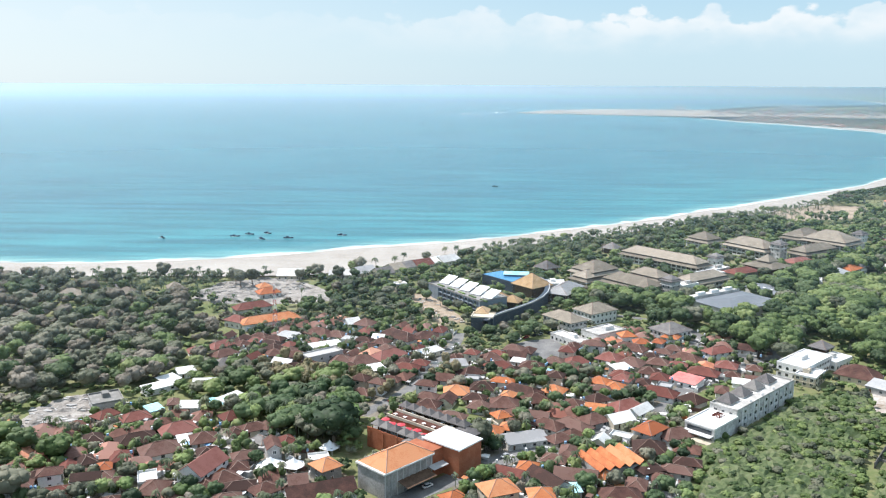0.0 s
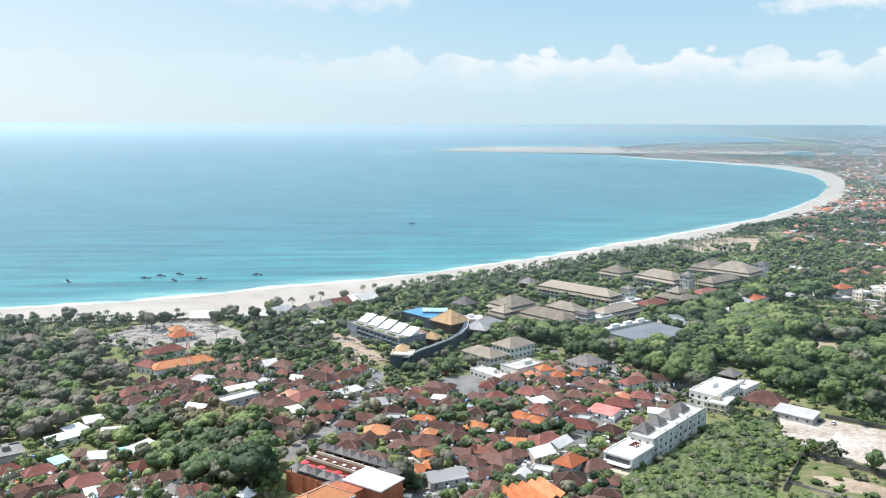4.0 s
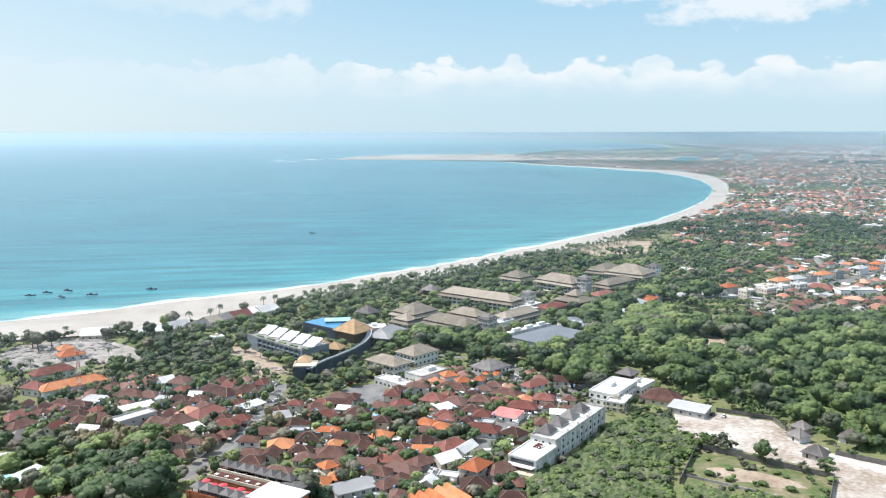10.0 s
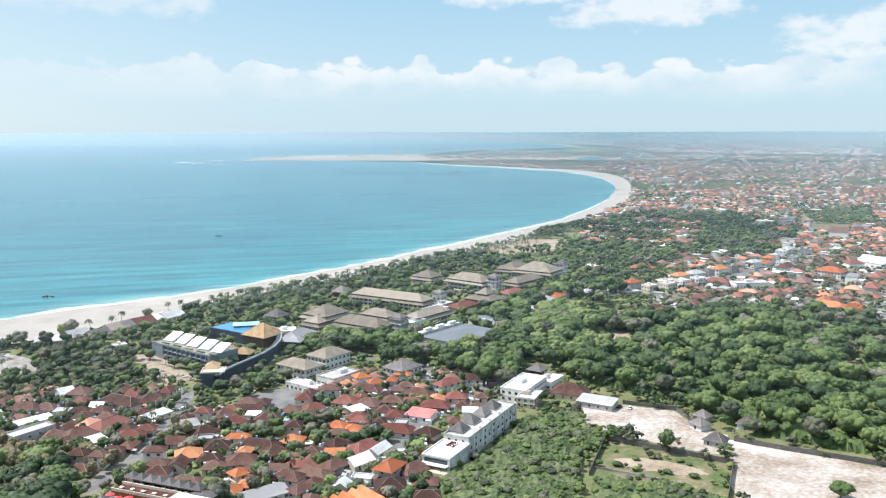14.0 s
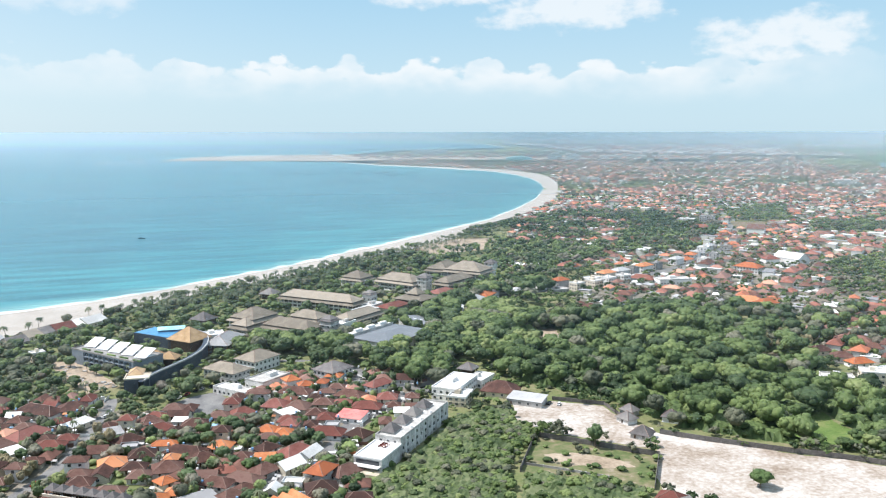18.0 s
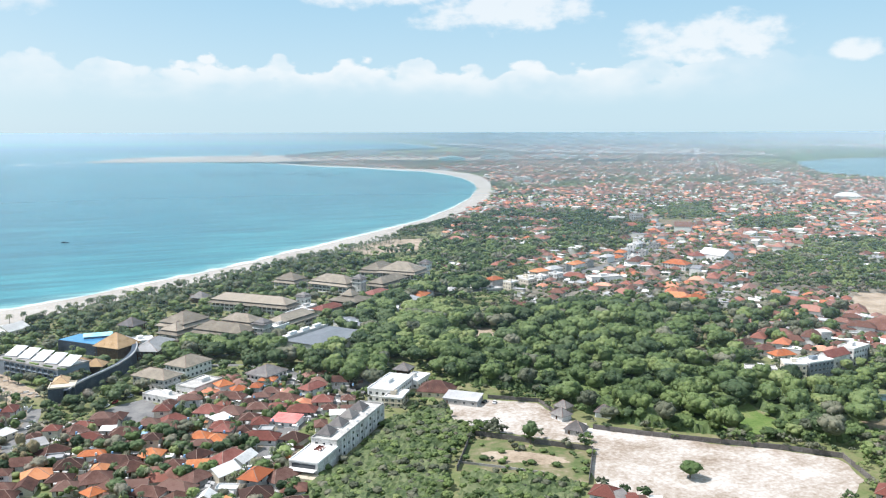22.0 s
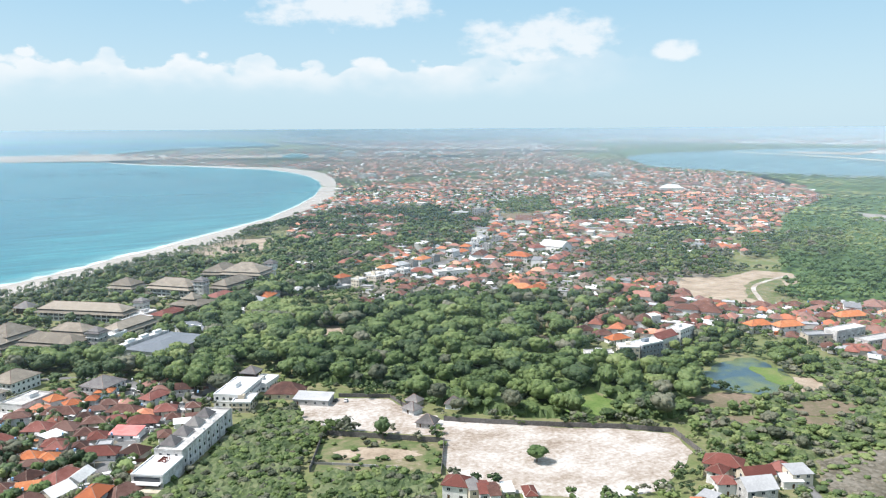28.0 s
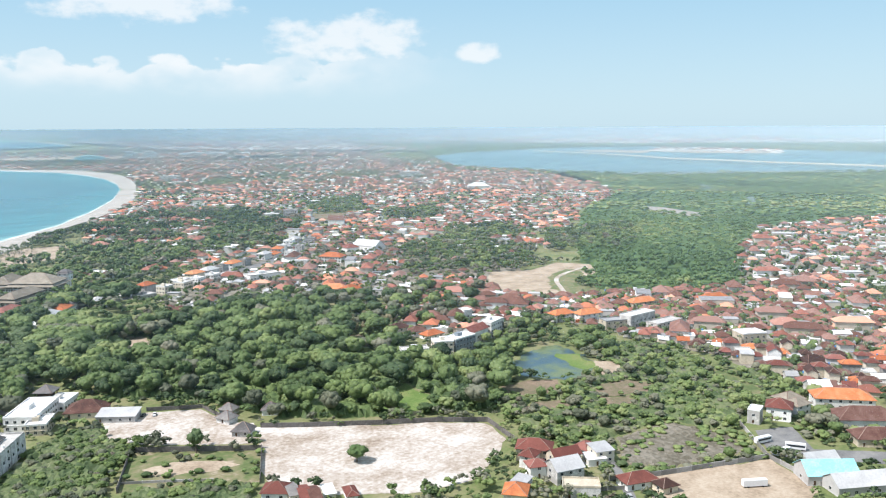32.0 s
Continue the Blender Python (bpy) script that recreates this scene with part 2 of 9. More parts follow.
M["cap"] = surface("cap", [(0.16, 0.10, 0.08), (0.25, 0.17, 0.14), (0.33, 0.25, 0.21)], 0.5, 0.85, 0.3, 0.4)
M["sheet_white"] = surface("sheet_white", [(0.45, 0.445, 0.435), (0.62, 0.62, 0.61), (0.74, 0.74, 0.73)], 0.1, 0.45, 0.1, 0.3, fine=1.2)
M["sheet_grey"] = surface("sheet_grey", [(0.25, 0.25, 0.255), (0.36, 0.36, 0.365), (0.46, 0.46, 0.46)], 0.1, 0.5, 0.15, 0.35, fine=1.2)
M["sheet_steel"] = surface("sheet_steel", [(0.13, 0.145, 0.165), (0.17, 0.185, 0.205), (0.22, 0.235, 0.255)], 0.04, 0.5, 0.08, 0.1, fine=0.9)
M["sheet_blue"] = surface("sheet_blue", [(0.05, 0.17, 0.42), (0.09, 0.27, 0.58), (0.3, 0.48, 0.66)], 0.15, 0.5, 0.1, 0.4, fine=1.2)
M["sheet_aqua"] = surface("sheet_aqua", [(0.22, 0.5, 0.58), (0.33, 0.62, 0.68), (0.5, 0.74, 0.78)], 0.15, 0.4, 0.1, 0.3, fine=1.2)
M["sheet_red"] = surface("sheet_red", [(0.4, 0.07, 0.07), (0.52, 0.12, 0.11), (0.6, 0.22, 0.2)], 0.2, 0.6, 0.1, 0.3, fine=1.2)
M["plaster"] = surface("plaster", [(0.36, 0.35, 0.335), (0.6, 0.59, 0.575), (0.7, 0.69, 0.68), (0.75, 0.745, 0.735)], 0.22, 0.85, 0.1, 0.35, fine=1.6)
M["cream"] = surface("cream", [(0.42, 0.37, 0.29), (0.56, 0.5, 0.4), (0.66, 0.6, 0.5)], 0.3, 0.85, 0.1, 0.4, fine=1.6)
M["concrete"] = surface("concrete", [(0.2, 0.195, 0.185), (0.33, 0.32, 0.31), (0.45, 0.44, 0.43)], 0.25, 0.9, 0.2, 0.4, fine=1.6)
M["clay_wall"] = surface("clay_wall", [(0.25, 0.075, 0.04), (0.34, 0.115, 0.06), (0.4, 0.16, 0.09)], 0.3, 0.85, 0.1, 0.2, fine=1.6)
M["dark_wall"] = surface("dark_wall", [(0.025, 0.035, 0.055), (0.04, 0.055, 0.08), (0.07, 0.085, 0.11)], 0.3, 0.5, 0.05, 0.1, fine=1.6)
M["hotel_wall"] = surface("hotel_wall", [(0.13, 0.16, 0.19), (0.18, 0.215, 0.25), (0.23, 0.26, 0.29)], 0.3, 0.7, 0.05, 0.1, fine=1.6)
# dark stone; also stands in for shade on the resort wings
M["stone_wall"] = surface("stone_wall", [(0.07, 0.065, 0.06), (0.13, 0.12, 0.115), (0.2, 0.19, 0.18)], 0.5, 0.95, 0.5, 0.1, fine=2.5)
M["timber"] = surface("timber", [(0.045, 0.028, 0.018), (0.085, 0.05, 0.032), (0.14, 0.09, 0.06)], 0.6, 0.7, 0.2, 0.3)
M["brick_deck"] = surface("brick_deck", [(0.06, 0.025, 0.018), (0.09, 0.035, 0.025), (0.14, 0.06, 0.045)], 0.4, 0.8, 0.1)
M["pool_water"] = surface("pool_water", [(0.05, 0.2, 0.40), (0.085, 0.28, 0.48)], 0.4, 0.15, 0.05, spec=0.5)
M["pane"] = surface("pane", [(0.02, 0.028, 0.035), (0.035, 0.045, 0.055)], 0.5, 0.12, 0, 0.2, spec=0.6)
M["blue_glass"] = surface("blue_glass", [(0.06, 0.12, 0.2), (0.10, 0.18, 0.28)], 0.3, 0.15, 0, 0.2, spec=0.6)
M["tarp"] = surface("tarp", [(0.7, 0.72, 0.74), (0.8, 0.82, 0.84)], 0.4, 0.7, 0.05)
M["parasol_red"] = surface("parasol_red", [(0.5, 0.04, 0.06), (0.62, 0.08, 0.1)], 0.8, 0.7, 0.05, 0.3)
M["steel_red"] = surface("steel_red", [(0.45, 0.07, 0.05), (0.55, 0.1, 0.08)], 0.5, 0.5)
M["steel_white"] = surface("steel_white", [(0.72, 0.72, 0.72), (0.8, 0.8, 0.8)], 0.5, 0.5)
M["tyre"] = surface("tyre", [(0.015, 0.015, 0.016), (0.03, 0.03, 0.03)], 2, 0.9)
# hull tones kept dark to stand in for backlit silhouettes
M["hull"] = surface("hull", [(0.02, 0.03, 0.05), (0.04, 0.06, 0.10), (0.07, 0.10, 0.15)], 0.5, 0.5, 0, 0.9)
for n, c in (("white", (0.75, 0.75, 0.76)), ("silver", (0.4, 0.41, 0.43)), ("black", (0.02, 0.02, 0.024)), ("red", (0.42, 0.03, 0.03)), ("blue", (0.04, 0.1, 0.3)), ("yellow", (0.7, 0.45, 0.04))):
    M["paint_" + n] = surface("paint_" + n, [tuple(k * 0.85 for k in c), c], 1.0, 0.3, 0, 0.1, spec=0.5)


def sea_surface(name, deep, clear, pale, white=0.85):
    """Water whose colour follows the distance from the shore: foam, pale shallows, turquoise, deeper blue."""
    m = bpy.data.materials.new(name)
    m.use_nodes = True
    nt = m.node_tree
    b = nt.nodes["Principled BSDF"]
    where = node(nt, "ShaderNodeNewGeometry").outputs["Position"]
    shore = node(nt, "ShaderNodeAttribute", attribute_name="shore").outputs["Fac"]

    def cloud(s, sx, sy, detail=3.0):
        mp = node(nt, "ShaderNodeMapping")
        mp.inputs["Scale"].default_value = (sx, sy, 1)
        mp.inputs["Rotation"].default_value = (0, 0, radians(18))
        nt.links.new(where, mp.inputs["Vector"])
        n = node(nt, "ShaderNodeTexNoise")
        n.inputs["Scale"].default_value, n.inputs["Detail"].default_value = s, detail
        nt.links.new(mp.outputs[0], n.inputs["Vector"])
        return n.outputs[0]
    big, streak, swell = cloud(0.004, 1, 2.2), cloud(0.006, 0.6, 6, 4), cloud(0.05, 0.5, 3, 3)
    d = calc(nt, "ADD", shore, calc(nt, "MULTIPLY", calc(nt, "SUBTRACT", swell, 0.5), 14))
    col = blend(nt, span(nt, d, 2, 48), pale, clear)
    far = calc(nt, "ADD", calc(nt, "MULTIPLY", shore, 0.0028), calc(nt, "MULTIPLY", calc(nt, "SUBTRACT", big, 0.5), 1.3))
    col = blend(nt, span(nt, far, 0.15, 1.1), col, deep)
    col = blend(nt, calc(nt, "MULTIPLY", span(nt, streak, 0.4, 0.66), 0.55), col, clear)
    surf = calc(nt, "ADD", shore, calc(nt, "MULTIPLY", calc(nt, "SUBTRACT", cloud(0.03, 1, 1, 3), 0.5), 26))
    foam = calc(nt, "MULTIPLY", span(nt, surf, 14, 5), span(nt, cloud(0.02, 1, 1, 2), 0.2, 0.5))
    col = blend(nt, calc(nt, "MULTIPLY", foam, white), col, (0.82, 0.86, 0.86))
    col = blend(nt, 1.0, col, blend(nt, span(nt, cloud(0.011, 0.45, 5, 5), 0.36, 0.64), (0.66, 0.71, 0.74), (1.3, 1.25, 1.2)), "MULTIPLY")
    col = blend(nt, 1.0, col, blend(nt, span(nt, cloud(0.05, 0.35, 3, 4), 0.36, 0.64), (0.86, 0.87, 0.88), (1.13, 1.12, 1.11)), "MULTIPLY")
    nt.links.new(col, b.inputs["Base Color"])
    b.inputs["Roughness"].default_value = 0.28
    b.inputs["IOR"].default_value = 1.33
    b.inputs["Specular IOR Level"].default_value = 0.35
    bu = node(nt, "ShaderNodeBump")
    bu.inputs["Strength"].default_value, bu.inputs["Distance"].default_value = 0.14, 0.8
    nt.links.new(cloud(0.25, 0.6, 2.5, 4), bu.inputs["Height"])
    nt.links.new(bu.outputs[0], b.inputs["Normal"])
    return m


M["sea"] = sea_surface("sea", (0.017, 0.125, 0.172), (0.03, 0.18, 0.215), (0.17, 0.35, 0.35))
M["lagoon"] = sea_surface("lagoon", (0.075, 0.165, 0.185), (0.10, 0.18, 0.20), (0.18, 0.19, 0.18), 0.0)
M["foam"] = surface("foam", [(0.6, 0.64, 0.66), (0.8, 0.82, 0.83)], 0.02, 0.8, 0, world=True)
M["pond_water"] = surface("pond_water", [(0.03, 0.06, 0.09), (0.045, 0.08, 0.10), (0.11, 0.14, 0.06), (0.16, 0.17, 0.06)], 0.03, 0.3, 0.05, world=True, fine=0.15, spec=0.5)


def painted_haze_veil(radius, length, most):
    """Haze painted on a sheet round the camera: the higher a sight line crosses it, the longer its way beyond."""
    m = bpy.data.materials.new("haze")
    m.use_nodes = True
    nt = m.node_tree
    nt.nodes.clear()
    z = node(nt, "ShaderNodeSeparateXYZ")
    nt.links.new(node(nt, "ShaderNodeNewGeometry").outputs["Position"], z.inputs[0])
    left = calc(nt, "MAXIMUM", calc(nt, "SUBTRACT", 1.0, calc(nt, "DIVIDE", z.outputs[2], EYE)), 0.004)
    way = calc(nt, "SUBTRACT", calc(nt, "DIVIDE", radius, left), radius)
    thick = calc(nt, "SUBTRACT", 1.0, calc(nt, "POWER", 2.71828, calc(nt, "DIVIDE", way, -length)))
    # normals turned six ways, so that the sheet looks evenly bright all round
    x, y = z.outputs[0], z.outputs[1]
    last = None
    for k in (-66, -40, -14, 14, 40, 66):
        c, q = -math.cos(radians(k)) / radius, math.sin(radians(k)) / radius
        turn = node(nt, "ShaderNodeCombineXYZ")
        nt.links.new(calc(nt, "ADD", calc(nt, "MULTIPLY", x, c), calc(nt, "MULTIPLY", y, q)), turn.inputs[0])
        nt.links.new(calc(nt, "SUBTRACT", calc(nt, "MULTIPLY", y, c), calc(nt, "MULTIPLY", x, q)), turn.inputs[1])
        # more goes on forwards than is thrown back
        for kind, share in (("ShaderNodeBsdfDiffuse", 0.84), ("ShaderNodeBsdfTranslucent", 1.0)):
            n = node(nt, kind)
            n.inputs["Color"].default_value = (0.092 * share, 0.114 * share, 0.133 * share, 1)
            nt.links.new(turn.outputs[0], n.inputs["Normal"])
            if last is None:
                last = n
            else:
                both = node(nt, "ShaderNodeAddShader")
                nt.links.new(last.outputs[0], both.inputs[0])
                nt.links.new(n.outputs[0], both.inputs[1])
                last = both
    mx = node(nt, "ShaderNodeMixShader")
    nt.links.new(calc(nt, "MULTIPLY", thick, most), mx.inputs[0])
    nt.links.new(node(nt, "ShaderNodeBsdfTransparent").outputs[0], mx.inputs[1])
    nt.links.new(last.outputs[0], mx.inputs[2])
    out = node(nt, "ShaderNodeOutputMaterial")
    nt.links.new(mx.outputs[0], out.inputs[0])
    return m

# ---- ground, sea, roads ----
def warp(p):
    """Land past 3 km is drawn together towards the eye's own rim of sight, so that the world stays within 5 km."""
    x, y, z = p
    d = math.hypot(x, y)
    if d <= 3000:
        return (x, y, z)
    s = (3000 + 1850 * (1 - 3000 / d)) / d
    return (x * s, y * s, EYE - (EYE - z) * s)


def mesh(name, verts, faces, mats, which=None, smooth=False):
    me = bpy.data.meshes.new(name)
    me.from_pydata(verts, [], faces)
    for m in mats if isinstance(mats, (list, tuple)) else [mats]:
        me.materials.append(M[m] if isinstance(m, str) else m)
    if which is not None:
        me.polygons.foreach_set("material_index", which)
    if smooth:
        me.polygons.foreach_set("use_smooth", [True] * len(faces))
    me.update()
    return me


def polar(az, d, z=0.0):
    return (-math.sin(radians(az)) * d, math.cos(radians(az)) * d, z)


def table(az, rows):
    """Linear reading of (turn, metres) rows whose turns fall."""
    return float(np.interp(-az, [-r[0] for r in rows], [r[1] for r in rows]))


def fan(name, az0, az1, step, near, far, z, mat, rows=26, shore=None):
    """A sheet between two distances, turn by turn round the eye."""
    n = int(round((az0 - az1) / step)) + 1
    verts, faces, dist = [], [], []
    for i in range(n):
        az = az0 - i * step
        a, b = near(az), far(az)
        for k in range(rows):
            f = k / (rows - 1)
            d = 1 / ((1 - f) / a + f / b)
            verts.append(warp(polar(az, d, z)))
            dist.append(shore(az, d, a, b) if shore else 0.0)
    for i in range(n - 1):
        for k in range(rows - 1):
            q = i * rows + k
            faces.append((q, q + 1, q + rows + 1, q + rows))
    me = mesh(name, verts, faces, mat)
    if shore:
        me.attributes.new("shore", "FLOAT", "POINT").data.foreach_set("value", dist)
    return new(name, me)


WATER_LINE = [(110, 72000), (95, 3700), (75, 1600), (55, 1060), (40, 860), (28.4, 788), (25.3, 762), (22, 747), (18.5, 740), (14.9, 740), (11.1, 746), (7.2, 765), (3.3, 779), (-0.6, 795), (-4.5, 829), (-8.4, 880), (-12.1, 934), (-15.1, 992), (-17, 1056), (-19, 1101), (-20.8, 1168), (-22.8, 1248), (-24.7, 1335), (-26.7, 1448), (-28.6, 1665), (-29.8, 1910), (-30.3, 2230)]
GREEN_LINE = [(110, 68000), (95, 3500), (75, 1500), (55, 980), (40, 785), (28.5, 728), (25.4, 705), (22, 691), (18.5, 680), (14.9, 666), (11.1, 660), (8.8, 660), (7.3, 668), (4.9, 680), (3.3, 692), (1, 714), (-0.6, 735), (-2.6, 745), (-4.5, 771), (-8.4, 812), (-12.2, 866), (-15.8, 938), (-17.6, 980), (-19, 1016), (-20.8, 1050), (-22.8, 1130), (-24.7, 1195), (-25.7, 1290), (-27, 1400), (-28.6, 1506), (-30.5, 1719), (-31.2, 1946), (-31.4, 2200)]
BAY_HEAD = [(-4.9, 4640), (-10.1, 4530), (-16, 4330), (-19.1, 3862), (-22.2, 3640), (-24.5, 3420), (-26.7, 3256), (-28.2, 3030), (-29.4, 2766), (-30.1, 2488), (-30.3, 2260)]
HEAD_SAND = [(-16, 4375), (-19.1, 3925), (-24.5, 3545), (-27.4, 3401), (-28.6, 3250), (-29.8, 3070), (-30.7, 2836), (-31.2, 2489), (-31.4, 2210)]
NORTH_NEAR = [(-5, 4700), (-6.9, 5300), (-8, 5500), (-13, 5720), (-17.2, 5800), (-18.5, 6300), (-21, 7350), (-24.8, 7750), (-27, 8250), (-27.6, 8300)]
NORTH_FAR = [(-3, 75000), (-5, 50000), (-10.1, 26500), (-15.4, 20000), (-18.7, 17500), (-21.5, 15400), (-24.8, 12200), (-26.7, 9700), (-27.4, 8600), (-27.6, 8350)]

bm_v, bm_f = [], []
rings = [60, 150, 300, 600, 1000, 1600, 2300, 2700, 3000, 3300, 3700, 4200, 4900, 6000, 8000, 12000, 25000, 90000, 900000]
for d in rings:
    for k in range(180):
        bm_v.append(warp(polar(k * 2, d, 0.0 if d < 2500 else -16.0)))
for r in range(len(rings) - 1):
    for k in range(180):
        j = (k + 1) % 180
        bm_f.append((r * 180 + k, r * 180 + j, r * 180 + 180 + j, r * 180 + 180 + k))
bm_f.append(tuple(range(180)))
tagged(new("ground", mesh("ground", bm_v, bm_f, "ground")), "green and dry brown ground that reaches the horizon", "ground", kind="structure")


def sea_shore(az, d, a, b):
    s = min(d - a, (b - d) * 0.8 + (40 if az > -17 else 0))
    lean = 0.62 if -31 < az < -12 else 0.9
    return max(0.0, s * lean)


tagged(fan("sea", 110, -4.9, 0.3, lambda az: table(az, WATER_LINE), lambda az: 900000.0, 0.16, "sea", 46, sea_shore), "calm turquoise sea, paler along the white beach", "sea", kind="structure")
tagged(fan("sea_bay", -4.9, -30.3, 0.2, lambda az: table(az, WATER_LINE), lambda az: table(az, BAY_HEAD), 0.16, "sea", 46, sea_shore), "calm turquoise bay, paler along the white beach", "sea", kind="structure")
tagged(fan("sea_north", -3.2, -27.6, 0.25, lambda az: table(az, NORTH_NEAR), lambda az: table(az, NORTH_FAR), 0.1, "sea", 12, lambda az, d, a, b: min(d - a, b - d) * 0.3), "blue sea of the bay beyond the airport", "sea", kind="structure")


def sand_ribbon(name, near, far, az0, az1, z0, z1, step=0.25):
    verts, faces = [], []
    n = int((az0 - az1) / step) + 1
    for i in range(n):
        az = az0 - i * step
        a, b = near(az), far(az)
        for k in range(5):
            d = a + (b - a) * k / 4
            wob = 2.5 * noise.noise((az * 1.9, 3.1, 0)) if k == 0 else 0
            verts.append(warp(polar(az, d + wob, z0 + (z1 - z0) * k / 4)))
    for i in range(n - 1):
        for k in range(4):
            q = i * 5 + k
            faces.append((q, q + 1, q + 6, q + 5))
    return tagged(new(name, mesh(name, verts, faces, "sand", smooth=True)), "broad white sand beach sloping down to the sea", "beach", kind="structure")


sand_ribbon("beach", lambda az: table(az, GREEN_LINE), lambda az: table(az, WATER_LINE) + 12, 110, -31.4, 1.2, 0.05)
sand_ribbon("beach_head", lambda az: table(az, BAY_HEAD) - 12, lambda az: table(az, HEAD_SAND), -16, -31.3, 0.05, 0.9)
sand_ribbon("beach_north", lambda az: table(az, NORTH_FAR) * 0.992, lambda az: table(az, NORTH_FAR) * 1.07, -5, -27.6, 0.2, 0.4)

LAGOON_NEAR = [(-50.8, 4250), (-51.4, 3700), (-52.4, 3280), (-55.9, 3030), (-59.5, 2880), (-63, 2770), (-67, 2785), (-74, 2985), (-79, 3123), (-100, 3375)]
LAGOON_FAR = [(-50.8, 4600), (-52.9, 5240), (-56.2, 5700), (-58, 6050), (-61, 6500), (-65, 6700), (-67, 6600), (-70.4, 6257), (-73.8, 5800), (-79, 5480), (-100, 5200)]
tagged(fan("lagoon", -50.8, -100, 0.4, lambda az: table(az, LAGOON_NEAR), lambda az: table(az, LAGOON_FAR), 0.16, "lagoon", 14, lambda az, d, a, b: min(d - a, b - d) * 0.25), "pale grey-blue tidal lagoon with mud banks", "lagoon", kind="structure")
tagged(fan("airfield", -4.9, -46, 0.5, lambda az: table(az, [(-4.9, 4645), (-10.1, 4540), (-16, 4440), (-19, 4530), (-30, 4580), (-36, 4850), (-46, 5000)]), lambda az: table(az, [(-4.9, 4738), (-6.9, 5280), (-10, 5600), (-17, 5750), (-19, 5500), (-30, 5350), (-36, 5700), (-46, 5400)]), 0.5, "runway", 6), "flat tan airfield on a long spit of land", "airfield", kind="structure")
tagged(fan("seawall", -4.9, -17, 0.5, lambda az: table(az, BAY_HEAD) + 2, lambda az: table(az, BAY_HEAD) + 32, 4.0, "stone_wall", 2), "dark stone sea wall along the airfield", "sea wall", kind="structure")
SHORE_TOP = [(-38, 7200), (-42, 8300), (-47, 9300), (-52, 9400), (-56, 8100), (-60, 7900), (-64, 7400), (-67, 7400), (-71, 7900), (-80, 8400), (-100, 9000)]
tagged(fan("far_land", -27.5, -100, 0.5, lambda az: table(az, [(-27.5, 10875), (-33, 6500), (-46, 5875), (-50, 5750), (-51, 5000), (-52.9, 5235), (-58, 6045), (-61, 6495), (-65, 6695), (-70.4, 6250), (-79, 5475), (-100, 5195)]), lambda az: 800000.0, 0.3, "far_land", 14), "distant pale town and fields under haze", "far land", kind="structure")
tagged(fan("far_shore", -42, -100, 0.4, lambda az: table(az, [(-42, 8290), (-45.5, 8500), (-48.5, 6900), (-50.4, 5000), (-50.8, 4602)] + LAGOON_FAR[1:]) + 2, lambda az: table(az, SHORE_TOP), 0.6, "marsh", 6), "low green mangrove shore beyond the lagoon", "shore", kind="structure")

# ring sheet centred on the camera; distant haze is painted on it
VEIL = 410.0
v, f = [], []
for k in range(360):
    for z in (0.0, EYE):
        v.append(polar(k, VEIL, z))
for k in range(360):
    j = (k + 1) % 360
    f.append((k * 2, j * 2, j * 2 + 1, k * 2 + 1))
veil = tagged(new("haze", mesh("haze", v, f, painted_haze_veil(VEIL, 6600.0, 0.95), smooth=True)), "see-through sheet ringed round the camera to stand in for haze", "haze", kind="structure")
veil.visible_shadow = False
AREA = {}
AREA['village_left'] = [(-190, 355), (-171, 371), (-137, 370), (-107, 357), (-83, 347), (-56, 335), (-33, 294), (-30, 247), (-174, 250), (-240, 356)]
AREA['village_mid'] = [(-138, 468), (-86, 533), (-40, 513), (9, 499), (12, 445), (35, 465), (65, 444), (90, 498), (156, 496), (190, 473), (177, 432), (127, 398), (108, 343), (90, 287), (79, 242), (1, 243), (6, 312), (24, 351), (2, 401), (-29, 402), (-48, 446), (-79, 411), (-109, 438)]
AREA['green_mid'] = [(-129, 433), (-79, 411), (-47, 436), (-29, 394), (-36, 379), (-37, 334), (-56, 335), (-83, 347), (-108, 360), (-143, 404)]
AREA['palm_grove'] = [(-99, 562), (-67, 638), (-21, 584), (6, 512), (-40, 513), (-93, 527)]
AREA['park'] = [(14, 538), (55, 537), (81, 486), (57, 434), (32, 465), (13, 487)]
AREA['forest_west'] = [(-419, 644), (-331, 643), (-179, 571), (-148, 490), (-148, 438), (-140, 404), (-163, 404), (-184, 375), (-240, 356)]
AREA['corner_trees'] = [(-225, 332), (-164, 331), (-139, 291), (-123, 249), (-174, 250)]
AREA['resort'] = [(-108, 675), (58, 770), (283, 940), (361, 958), (387, 861), (308, 605), (177, 576), (90, 546), (20, 560), (-98, 608)]
AREA['belt'] = [(97, 588), (176, 571), (243, 620), (269, 577), (308, 605), (340, 569), (233, 420), (232, 472), (211, 496), (174, 444), (151, 506), (88, 539)]
AREA['scrub'] = [(123, 349), (167, 390), (213, 397), (203, 347), (179, 330), (154, 285), (126, 241), (80, 242), (105, 326)]
AREA['scrub_edge'] = [(183, 385), (204, 374), (203, 348), (175, 317), (150, 284), (138, 289)]
AREA['forest_mid'] = [(297, 556), (387, 567), (458, 553), (459, 484), (447, 411), (401, 348), (429, 296), (390, 254), (350, 253), (298, 298), (273, 332), (266, 387), (241, 423), (236, 445)]
AREA['green_far'] = [(335, 978), (471, 1080), (706, 1273), (952, 1375), (956, 1060), (699, 823), (520, 805), (331, 595), (335, 768)]
